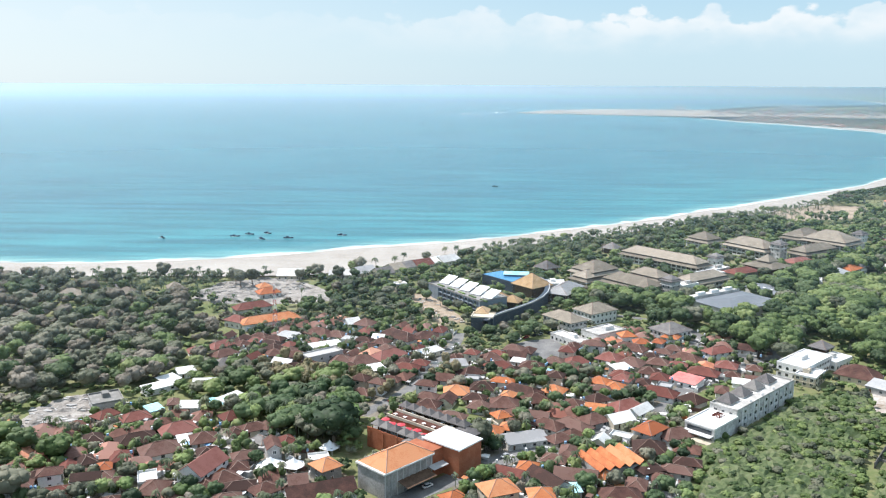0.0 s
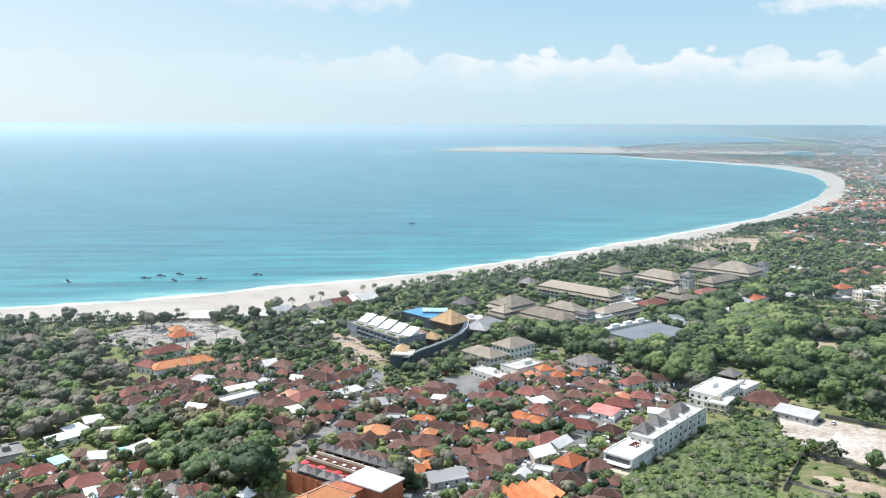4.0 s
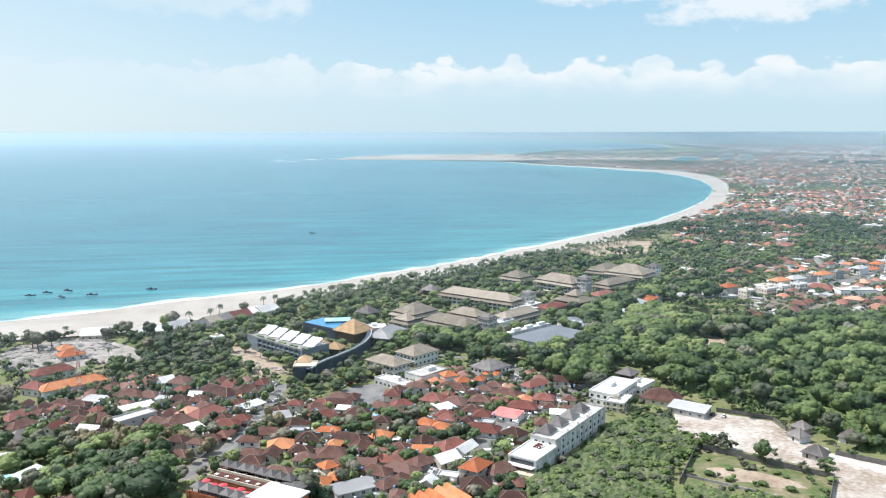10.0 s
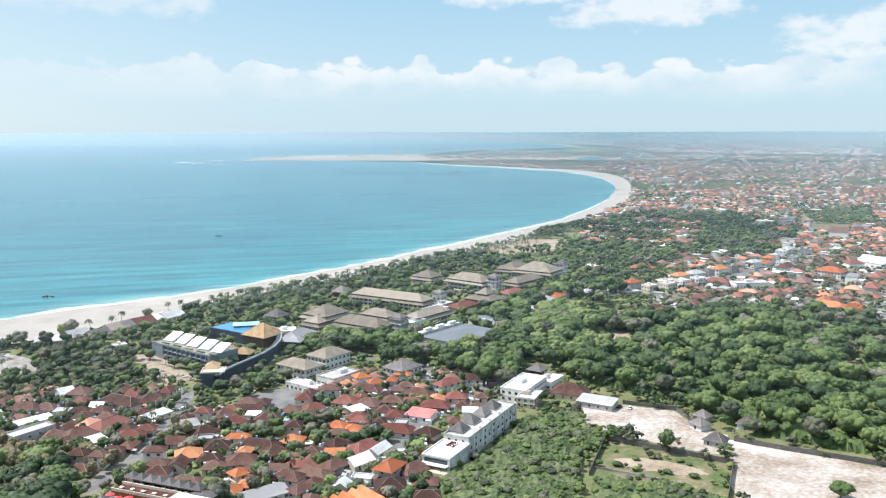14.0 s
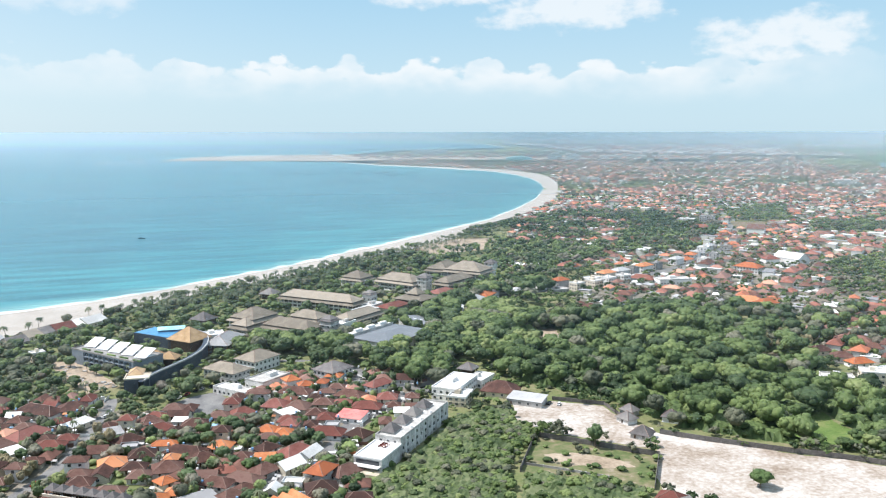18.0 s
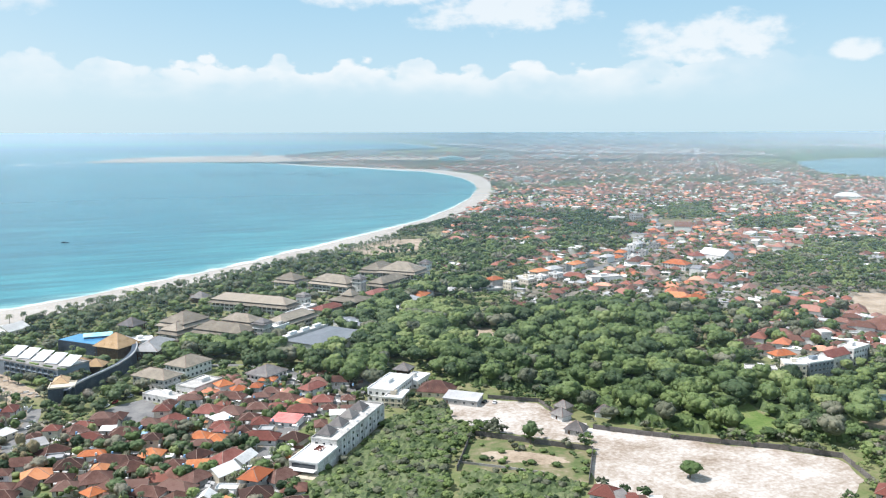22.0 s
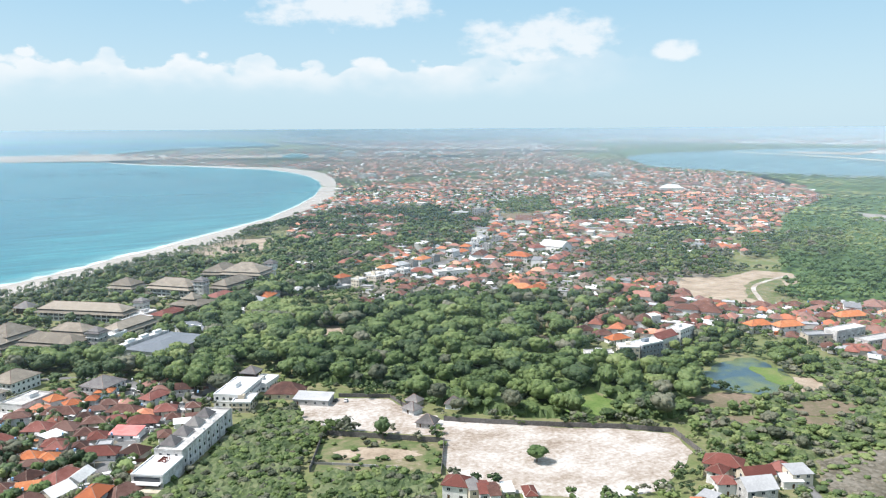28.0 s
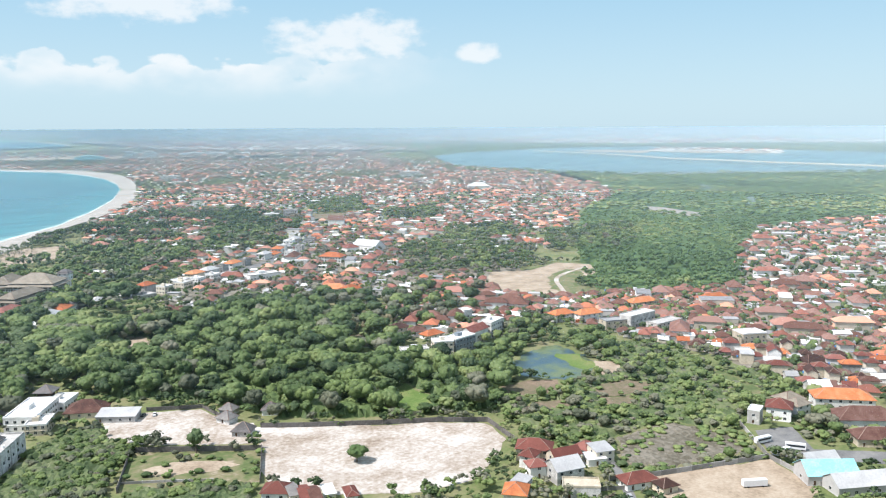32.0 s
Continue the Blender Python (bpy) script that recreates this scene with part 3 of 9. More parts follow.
AREA['town_strip'] = [(418, 664), (521, 761), (699, 823), (821, 824), (815, 627), (826, 545), (671, 440), (544, 498), (512, 563), (380, 585)]
AREA['green_strip'] = [(512, 563), (544, 498), (629, 460), (503, 365), (465, 414), (438, 462), (357, 550), (380, 585)]
AREA['village_far'] = [(540, 496), (653, 494), (642, 420), (545, 356), (489, 338), (446, 387), (464, 420)]
AREA['scrub_east'] = [(346, 232), (376, 262), (405, 241), (456, 241), (523, 268), (547, 236), (505, 187), (501, 172), (533, 151), (483, 124), (444, 142), (405, 137), (382, 119), (372, 108), (327, 139), (314, 159), (340, 173), (336, 195), (337, 218)]
AREA['field_dry'] = [(375, 260), (391, 268), (410, 265), (422, 251), (405, 238), (386, 246)]
AREA['village_east'] = [(620, 405), (681, 355), (779, 264), (899, 214), (702, 97), (505, 67), (497, 133), (506, 155), (535, 196), (539, 258), (556, 288), (562, 367)]
AREA['village_north'] = [(1026, 356), (1263, 408), (1686, 249), (899, 127), (779, 264)]
AREA['mangrove'] = [(717, 398), (1038, 587), (1323, 739), (1786, 896), (2684, 1619), (2925, 1210), (3132, 473), (1686, 249), (1277, 413), (1030, 351), (805, 275), (732, 297), (688, 358)]
AREA['lot_white'] = [(215, 400), (237, 393), (259, 374), (255, 352), (261, 335), (258, 323), (243, 313), (230, 327), (211, 351), (203, 371)]
AREA['lot_sand'] = [(260, 328), (274, 310), (301, 280), (321, 261), (336, 241), (324, 220), (300, 210), (274, 204), (247, 217), (227, 242), (217, 267), (225, 284)]
AREA['walled_field'] = [(201, 348), (221, 325), (240, 302), (216, 273), (204, 291), (173, 313)]
AREA['field_bush'] = [(173, 312), (203, 290), (215, 274), (195, 249), (155, 282)]
AREA['clearing_a'] = [(390, 270), (409, 262), (414, 246), (399, 244), (382, 260)]
AREA['clearing_b'] = [(514, 190), (486, 161), (479, 146), (461, 144), (471, 162), (500, 188)]
AREA['clearing_c'] = [(357, 180), (395, 169), (399, 138), (380, 121), (341, 140), (328, 161)]
AREA['pond'] = [(418, 286), (436, 293), (459, 297), (484, 298), (491, 292), (485, 275), (473, 254), (462, 243), (442, 241), (425, 247), (418, 266)]
AREA['lot_brown'] = [(329, 146), (376, 111), (355, 84), (308, 89), (304, 135)]
AREA['lot_far'] = [(641, 467), (707, 501), (744, 475), (802, 479), (814, 443), (781, 414), (706, 405), (668, 354), (626, 388), (632, 410), (623, 435)]
AREA['lawn'] = [(320, 303), (338, 313), (362, 319), (353, 299), (354, 282), (336, 278), (318, 286)]
AREA['rubble'] = [(-181, 579), (-170, 630), (-122, 649), (-97, 602), (-115, 586), (-145, 563)]
AREA['site_left'] = [(-191, 358), (-187, 382), (-172, 393), (-152, 381), (-161, 358), (-170, 346), (-181, 337)]
AREA['site_hotel'] = [(-26, 601), (-5, 584), (14, 525), (-1, 512), (-17, 553)]
AREA['town_far'] = [(706, 1273), (1135, 1855), (1926, 2991), (2896, 2552), (1755, 1363), (1189, 790), (894, 591), (815, 627), (821, 824), (956, 1060), (952, 1375)]
AREA['town_east_far'] = [(651, 598), (796, 692), (934, 706), (1310, 754), (1868, 937), (2677, 1762), (2428, 2054), (1485, 1689), (724, 945), (612, 699)]
AREA['grove_a'] = [(779, 692), (892, 708), (875, 555), (766, 478), (700, 488), (646, 572)]
AREA['grove_b'] = [(1135, 1276), (1300, 1267), (1100, 1057), (984, 1063)]
AREA['grove_c'] = [(1103, 1021), (1278, 1031), (1108, 882), (994, 907)]
AREA['grove_d'] = [(956, 769), (1082, 742), (979, 622), (859, 681)]
AREA['grove_e'] = [(1016, 630), (1198, 581), (953, 459), (862, 526)]
AREA['pasture'] = [(996, 1100), (1068, 1066), (956, 969), (908, 999)]
AREA['bamboo'] = [(465, 503), (477, 476), (484, 420), (450, 402), (433, 444), (439, 476)]
AREA['weed'] = [(470, 280), (481, 271), (466, 248), (452, 246), (454, 264)]
AREA['creek_a'] = [(2149, 854), (2110, 804), (1977, 755), (1997, 788)]
AREA['creek_b'] = [(1808, 614), (1826, 592), (1624, 538), (1642, 552)]
AREA['mudflat'] = [(1489, 711), (1481, 652), (1420, 554), (1361, 540), (1387, 620)]
AREA['fallow'] = [(428, 433), (435, 400), (407, 384), (405, 410)]
AREA['mangrove_west'] = [(5960, 5917), (5572, 4851), (4088, 3289), (3436, 2800), (2736, 2114), (2743, 1810), (2685, 1409), (2047, 1000), (2192, 1213), (2322, 1531), (2319, 1791), (2699, 2347), (4204, 4037)]
AREA['gap_yard'] = [(-21, 410), (14, 416), (24, 391), (7, 357), (-19, 362)]
AREA['gap_yard_b'] = [(131, 427), (169, 436), (167, 404), (134, 388)]
AREA['meadow_patch'] = [(192, 328), (207, 323), (221, 307), (224, 297), (210, 300), (195, 315)]
AREA['depot_side'] = [(434, 119), (475, 113), (488, 85), (463, 62), (446, 77), (431, 91), (409, 106)]
AREA['east_row'] = [(536, 148), (509, 118), (595, 106), (671, 57), (531, 43), (517, 91), (482, 111)]
AREA['pond_side'] = [(419, 319), (478, 342), (548, 350), (536, 320), (494, 306), (464, 302), (428, 292), (382, 270), (366, 275)]
AREA['pond_top'] = [(531, 320), (561, 298), (522, 270), (507, 295)]
AREA['gap_yard_c'] = [(-44, 402), (-20, 409), (-12, 381), (-27, 361), (-41, 365)]


AREA['bamboo_row'] = [(-98, 429), (-84, 440), (-44, 411), (-24, 393), (-26, 377), (-59, 393), (-80, 403), (-95, 414)]
AREA['bamboo_two'] = [(-16, 437), (3, 446), (15, 432), (2, 408), (-9, 411)]
AREA['dry_wood'] = [(-229, 476), (-210, 512), (-154, 526), (-125, 455), (-130, 409), (-158, 393), (-198, 409)]
AREA['parking'] = [(29, 459), (48, 480), (67, 487), (74, 455), (58, 444), (43, 433)]
AREA['dune'] = [(366, 961), (431, 1047), (495, 1075), (540, 1058), (473, 960), (431, 954), (392, 936)]
AREA['clearing_d'] = [(288, 537), (328, 547), (325, 506), (311, 495), (281, 515)]
AREA['bright_belt'] = [(244, 541), (287, 603), (318, 624), (319, 586), (269, 527)]
AREA['bamboo_east'] = [(391, 443), (432, 459), (475, 456), (469, 418), (441, 398), (427, 420), (382, 421)]
AREA['rubble_rim'] = [(-170, 599), (-142, 621), (-110, 631), (-79, 595), (-61, 579), (-92, 570), (-130, 560)]

AREA['pond_bank'] = [(471, 253), (479, 243), (468, 231), (452, 227), (445, 234)]
AREA['field_b'] = [(407, 222), (428, 226), (446, 217), (453, 204), (436, 198), (415, 208)]
AREA['field_c'] = [(367, 238), (379, 239), (394, 225), (385, 217), (370, 228)]
AREA['field_d'] = [(406, 213), (423, 202), (410, 193), (396, 202)]
AREA['depot_green'] = [(469, 134), (492, 129), (482, 116), (450, 98), (446, 77), (424, 73), (421, 89), (405, 100), (412, 110), (438, 121)]
AREA['depot_paving'] = [(409, 129), (426, 116), (401, 99), (418, 72), (430, 57), (408, 54), (402, 69), (392, 89), (386, 97), (382, 112)]
AREA['pond_trees'] = [(511, 297), (540, 286), (504, 256), (473, 250), (486, 274)]
AREA['east_green'] = [(514, 166), (553, 146), (523, 128), (485, 121), (477, 131), (485, 138)]


def dry_land(x, y):
    az, d = math.degrees(math.atan2(-x, y)), math.hypot(x, y)
    if az < -31.4 or az > 100:
        return not (az < -50.8 and table(az, LAGOON_NEAR) - 10 < d < table(az, LAGOON_FAR))
    return d < table(az, GREEN_LINE) or (d > table(az, HEAD_SAND) + 10 and az < -17)


def flat_area(name, points, z, mat, label, category, kind="structure", rag=2.0, seed=0):
    """A patch of ground with an uneven rim."""
    rim = []
    n = len(points)
    for i in range(n):
        a, b = Vector(points[i]), Vector(points[(i + 1) % n])
        k = max(1, int((b - a).length / 5))
        for j in range(k):
            p = a.lerp(b, j / k)
            q = Vector((noise.noise((p.x * 0.13, p.y * 0.13, seed)), noise.noise((p.x * 0.13, p.y * 0.13, seed + 9.0)))) * rag
            rim.append((p.x + q.x, p.y + q.y, z))
    bm = bmesh.new()
    bmesh.ops.triangulate(bm, faces=[bm.faces.new([bm.verts.new(p) for p in rim])])
    me = bpy.data.meshes.new(name)
    bm.to_mesh(me)
    bm.free()
    for p in me.polygons:
        if p.normal.z < 0:
            p.flip()
    me.materials.append(M[mat])
    return tagged(new(name, me), label, category, kind=kind)


ROADS = []


def road(name, points, width, label, z=0.12, mat="asphalt"):
    pts = [Vector(p) for p in points]
    fine = []
    for i in range(len(pts) - 1):
        p0, p1, p2, p3 = pts[max(0, i - 1)], pts[i], pts[i + 1], pts[min(len(pts) - 1, i + 2)]
        for k in range(6):
            t = k / 6
            fine.append(0.5 * (2 * p1 + (p2 - p0) * t + (2 * p0 - 5 * p1 + 4 * p2 - p3) * t * t + (3 * p1 - p0 - 3 * p2 + p3) * t ** 3))
    fine.append(pts[-1])
    verts, faces = [], []
    for i, p in enumerate(fine):
        way = (fine[min(i + 1, len(fine) - 1)] - fine[max(0, i - 1)]).normalized()
        side = Vector((-way.y, way.x)) * width / 2
        for s, dz in ((-1.25, -0.06), (-1, 0.0), (1, 0.0), (1.25, -0.06)):
            verts.append((p.x + side.x * s, p.y + side.y * s, z + dz))
        ROADS.append((p.x, p.y, width / 2 + 1))
    for i in range(len(fine) - 1):
        for k in range(3):
            faces.append((i * 4 + k, i * 4 + k + 1, i * 4 + k + 5, i * 4 + k + 4))
    return tagged(new(name, mesh(name, verts, faces, mat)), label, "road", kind="structure")


def inside(p, poly):
    x, y = p
    hit = False
    j = len(poly) - 1
    for i in range(len(poly)):
        xi, yi, xj, yj = *poly[i], *poly[j]
        if (yi > y) != (yj > y) and x < (xj - xi) * (y - yi) / (yj - yi) + xi:
            hit = not hit
        j = i
    return hit


flat_area("yard_ground", AREA["village_mid"], 0.04, "yard", "trodden grey-brown earth between the houses", "ground", rag=4)
flat_area("yard_ground_left", AREA["village_left"], 0.04, "yard", "trodden grey-brown earth between the houses", "ground", rag=4)
flat_area("yard_ground_east", AREA["village_east"], 0.04, "yard", "trodden grey-brown earth between the houses", "ground", rag=4)
flat_area("yard_ground_strip", AREA["town_strip"], 0.04, "yard", "trodden grey-brown earth between the houses", "ground", rag=4)
flat_area("yard_ground_north", AREA["village_north"], 0.04, "yard", "trodden grey-brown earth between the houses", "ground", rag=4)
flat_area("yard_ground_far", AREA["village_far"], 0.04, "yard", "trodden grey-brown earth between the houses", "ground", rag=4)
flat_area("yard_ground_row", AREA["east_row"], 0.05, "yard", "grey trodden earth between the houses", "ground", rag=4)
flat_area("yard_ground_lane", AREA["gap_yard_c"], 0.045, "yard", "grey trodden earth beside the village road", "ground", rag=3)
flat_area("mangrove_floor", AREA["mangrove"], 0.05, "marsh", "dark green wet floor under the mangrove", "ground", rag=4)
flat_area("chalk_lot", AREA["lot_white"], 0.10, "chalk", "bare white chalk ground of a cleared lot", "lot")
flat_area("sandy_lot", AREA["lot_sand"], 0.09, "chalk", "wide cleared lot of white sand with brown streaks", "lot")
flat_area("walled_meadow", AREA["walled_field"], 0.08, "dry_grass", "rough meadow with dry patches inside a wall", "meadow")
flat_area("meadow_patch", AREA["meadow_patch"], 0.11, "earth", "bare pale sandy patch in the meadow", "bare patch", rag=4)
flat_area("brown_lot", AREA["lot_brown"], 0.08, "earth", "bare light-brown earth yard", "lot")
flat_area("far_lot", AREA["lot_far"], 0.08, "earth", "bare earth lot with a dirt track beside the mangrove", "lot")
flat_area("far_lot_grass", [(718, 438), (766, 450), (784, 434), (734, 411), (681, 369), (647, 373), (666, 403)], 0.12, "dry_grass", "dry grass over half of the bare lot", "grass", rag=5)
flat_area("dry_field", AREA["field_dry"], 0.07, "brown_field", "dry brown field", "field")
flat_area("pond", AREA["pond"], 0.10, "pond_water", "dark still pond with weed along its edges", "pond", rag=5)
flat_area("clearing", AREA["clearing_a"], 0.12, "brown_field", "bare brown clearing in the scrub", "clearing")
flat_area("clearing_strip", AREA["clearing_b"], 0.08, "dry_grass", "dry grass strip beside the village", "clearing")
flat_area("clearing_slope", AREA["clearing_c"], 0.08, "dry_grass", "dry grassy slope in the scrub", "clearing")
flat_area("meadow", AREA["lawn"], 0.08, "lawn", "small bright green meadow in the wood", "meadow")
flat_area("rubble_ground", AREA["rubble"], 0.08, "rubble", "grey rubble of a cleared building site", "building site")
flat_area("site_ground", AREA["site_left"], 0.08, "rubble", "pale stony ground of a building site", "building site")
flat_area("site_ground_hotel", AREA["site_hotel"], 0.08, "earth", "bare reddish earth beside the hotel", "building site")
flat_area("pond_weed", AREA["weed"], 0.15, "lawn", "mat of bright green weed floating on the pond", "weed", rag=6)
flat_area("pasture", AREA["pasture"], 0.10, "brown_field", "dry pale-brown sports field between the roofs", "field")
flat_area("creek_upper", AREA["creek_a"], 0.12, "pond_water", "small blue creek winding through the mangrove", "creek", rag=6)
flat_area("creek_lower", AREA["creek_b"], 0.12, "pond_water", "small blue creek between mangrove trees", "creek", rag=6)
flat_area("mudflat", AREA["mudflat"], 0.11, "rubble", "grey-brown mudflat strip in the mangrove", "mudflat", rag=6)
flat_area("fallow_field", AREA["fallow"], 0.10, "brown_field", "dry brown fallow garden plot", "field")

flat_area("pond_bank", AREA["pond_bank"], 0.13, "earth", "bare tan bank beside the pond", "bank", rag=4)
for patch in ("field_b", "field_c", "field_d"):
    flat_area("dry_patch", AREA[patch], 0.13, "brown_field", "dry light-brown patch in the scrub", "field", rag=5)
flat_area("depot_paving", AREA["depot_paving"], 0.10, "asphalt", "wide grey paved depot yard", "yard", rag=1)
flat_area("parking_ground", AREA["parking"], 0.13, "asphalt", "grey car park under the park's trees", "car park")
flat_area("dune_ground", AREA["dune"], 0.13, "earth", "bare light-brown dune strip behind the beach", "dune", rag=6)
flat_area("wood_clearing", AREA["clearing_d"], 0.13, "earth", "bare earth clearing beside the road", "clearing", rag=5)
flat_area("rubble_ground_rim", AREA["rubble_rim"], 0.09, "rubble", "grey rubble ground behind the beach", "building site", rag=4)

# ---- kit ----
class Shape:
    """Collects faces of one mesh."""

    def __init__(self):
        self.v, self.f, self.m = [], [], []

    def face(self, pts, m=0):
        n = len(self.v)
        self.v += [tuple(p) for p in pts]
        self.f.append(tuple(range(n, n + len(pts))))
        self.m.append(m)

    def box(self, x0, x1, y0, y1, z0, z1, m=0, floor=False):
        n = len(self.v)
        self.v += [(x0, y0, z0), (x1, y0, z0), (x1, y1, z0), (x0, y1, z0), (x0, y0, z1), (x1, y0, z1), (x1, y1, z1), (x0, y1, z1)]
        q = [(0, 1, 5, 4), (1, 2, 6, 5), (2, 3, 7, 6), (3, 0, 4, 7), (4, 5, 6, 7)] + ([(3, 2, 1, 0)] if floor else [])
        self.f += [tuple(n + i for i in a) for a in q]
        self.m += [m] * len(q)
        return self

    def hip(self, w, d, z, h, over=0.8, thick=0.18, m=0, ridge=None, cx=0.0, cy=0.0):
        """A hipped roof over w by d, eaves at z; the ridge runs along x where w is the longer."""
        a, b = w / 2 + over, d / 2 + over
        r = max(0.0, a - b) if ridge is None else ridge
        q = max(0.0, b - a) if ridge is None else 0.0
        n = len(self.v)
        for zz in (z - thick, z):
            self.v += [(cx - a, cy - b, zz), (cx + a, cy - b, zz), (cx + a, cy + b, zz), (cx - a, cy + b, zz)]
        self.v += [(cx - r, cy - q, z + h), (cx + r, cy + q, z + h)]
        if a >= b or ridge is not None:
            top = [(4, 5, 9, 8), (5, 6, 9), (6, 7, 8, 9), (7, 4, 8)]
        else:
            top = [(4, 5, 8), (5, 6, 9, 8), (6, 7, 9), (7, 4, 8, 9)]
        fs = [(3, 2, 1, 0), (0, 1, 5, 4), (1, 2, 6, 5), (2, 3, 7, 6), (3, 0, 4, 7)] + top
        self.f += [tuple(n + i for i in f) for f in fs]
        self.m += [m] * len(fs)
        return self

    def gable(self, w, d, z, h, over=0.5, thick=0.16, m=0, cx=0.0, cy=0.0):
        a, b = w / 2 + over, d / 2 + over
        n = len(self.v)
        for x in (-a, a):
            self.v += [(cx + x, cy - b, z - thick), (cx + x, cy - b, z), (cx + x, cy, z + h), (cx + x, cy + b, z), (cx + x, cy + b, z - thick), (cx + x, cy, z + h - thick)]
        fs = [(1, 7, 8, 2), (2, 8, 9, 3), (0, 6, 7, 1), (3, 9, 10, 4), (5, 11, 6, 0), (4, 10, 11, 5), (0, 1, 2, 3, 4, 5), (11, 10, 9, 8, 7, 6)]
        self.f += [tuple(n + i for i in f) for f in fs]
        self.m += [m] * len(fs)
        return self

    def lean(self, w, d, z0, z1, over=0.4, thick=0.12, m=0):
        """A single slope from z0 at the front to z1 at the back."""
        a, b = w / 2 + over, d / 2 + over
        n = len(self.v)
        for t in (thick, 0):
            self.v += [(-a, -b, z0 - t), (a, -b, z0 - t), (a, b, z1 - t), (-a, b, z1 - t)]
        fs = [(3, 2, 1, 0), (0, 1, 5, 4), (1, 2, 6, 5), (2, 3, 7, 6), (3, 0, 4, 7), (4, 5, 6, 7)]
        self.f += [tuple(n + i for i in f) for f in fs]
        self.m += [m] * len(fs)
        return self

    def rod(self, a, b, r0, r1=None, sides=5, m=0, cap=True):
        a, b = Vector(a), Vector(b)
        r1 = r0 if r1 is None else r1
        way = (b - a).normalized()
        side = way.orthogonal().normalized()
        up = way.cross(side)
        n = len(self.v)
        for p, r in ((a, r0), (b, r1)):
            for k in range(sides):
                t = 2 * math.pi * k / sides
                self.v.append(tuple(p + (side * math.cos(t) + up * math.sin(t)) * r))
        for k in range(sides):
            j = (k + 1) % sides
            self.f.append((n + k, n + j, n + sides + j, n + sides + k))
            self.m.append(m)
        if cap:
            self.f.append(tuple(n + sides + k for k in range(sides)))
            self.m.append(m)
        return self

    def mesh(self, name, mats, smooth=False):
        return mesh(name, self.v, self.f, mats, self.m, smooth)


def thing(name, x, y, turn, label, category, group="", z=0.0, grow=(1, 1, 1)):
    ob = new(name)
    ob.empty_display_size = 0.5
    ob.matrix_world = pose(x, y, z, 0, 0, turn) @ Matrix.Diagonal((*grow, 1))
    return tagged(ob, label, category, group)


def part(name, me, parent, label="", at=None):
    ob = new(name, me)
    ob.parent = parent
    if at is not None:
        ob.matrix_basis = at
    if label:
        ob["label"] = label
    return ob


TAKEN = []


def claim(x, y, r):
    TAKEN.append((x, y, r))


def claim_box(x, y, w, d, turn, gap=1.5):
    c, s = math.cos(radians(turn)), math.sin(radians(turn))
    r = min(w, d) / 2 + gap
    n = max(1, int(math.ceil(max(w, d) / (1.3 * r))))
    for k in range(n):
        t = ((k + 0.5) / n - 0.5) * (max(w, d) - (min(w, d) if n > 1 else 0) * 0.5)
        dx, dy = (t, 0) if w >= d else (0, t)
        claim(x + dx * c - dy * s, y + dx * s + dy * c, r)


def free(x, y, r):
    for a, b, q in TAKEN:
        if (a - x) ** 2 + (b - y) ** 2 < (q + r) ** 2:
            return False
    for a, b, q in ROADS:
        if (a - x) ** 2 + (b - y) ** 2 < (q + r) ** 2:
            return False
    return True


CACHE = {}


def cached(key, make):
    if key not in CACHE:
        CACHE[key] = make()
    return CACHE[key]


def window_mesh(w, h, frame_mat="plaster"):
    def make():
        s = Shape()
        s.box(-w / 2 - 0.1, w / 2 + 0.1, -0.06, 0.06, -0.1, h + 0.1, 0, True)
        for k in (-1, 1):
            s.box(k * w / 4 - w / 4 + 0.04, k * w / 4 + w / 4 - 0.04, -0.09, -0.05, 0, h, 1, True)
        return s.mesh("window", [frame_mat, "pane"])
    return cached(("window", w, h, frame_mat), make)


def door_mesh(w=1.0, h=2.1):
    def make():
        s = Shape()
        s.box(-w / 2 - 0.1, w / 2 + 0.1, -0.06, 0.06, 0, h + 0.1, 0)
        s.box(-w / 2, w / 2, -0.1, -0.05, 0.05, h, 1)
        return s.mesh("door", ["plaster", "timber"])
    return cached(("door", w, h), make)


def cap_mesh(w, d, z, h, over=0.8):
    """The raised caps along the ridge and hips of a hipped roof."""
    def make():
        a, b = w / 2 + over, d / 2 + over
        r, q = max(0.0, a - b), max(0.0, b - a)
        s = Shape()
        e0, e1 = (-r, -q, z + h), (r, q, z + h)
        if r + q > 0.1:
            s.rod(e0, e1, 0.17, sides=4)
        ends = [(-a, -b, e0), (a, -b, e1 if r >= q else e0), (a, b, e1), (-a, b, e0 if r >= q else e1)]
        for x, y, e in ends:
            s.rod((x, y, z), e, 0.14, sides=4)
        return s.mesh("ridge_cap", "cap")
    return cached(("cap", w, d, z, h, over), make)


ROOF_WORDS = {"tile_brown": "weathered brown clay-tiled", "tile_red": "dull red clay-tiled", "tile_orange": "bright orange clay-tiled", "shingle": "dark grey shingled",
              "sheet_white": "white sheet-metal", "sheet_grey": "grey sheet-metal", "sheet_blue": "blue sheet-metal", "tile_resort": "grey-brown tiled", "thatch": "golden thatched",
              "sheet_red": "red sheet-metal", "sheet_aqua": "pale blue sheet-metal", "concrete": "grey concrete", "plaster": "white flat", "cream": "cream flat"}
WALL_WORDS = {"plaster": "white plastered walls", "cream": "cream walls", "concrete": "bare concrete walls", "clay_wall": "orange-red walls", "timber": "dark timber walls"}


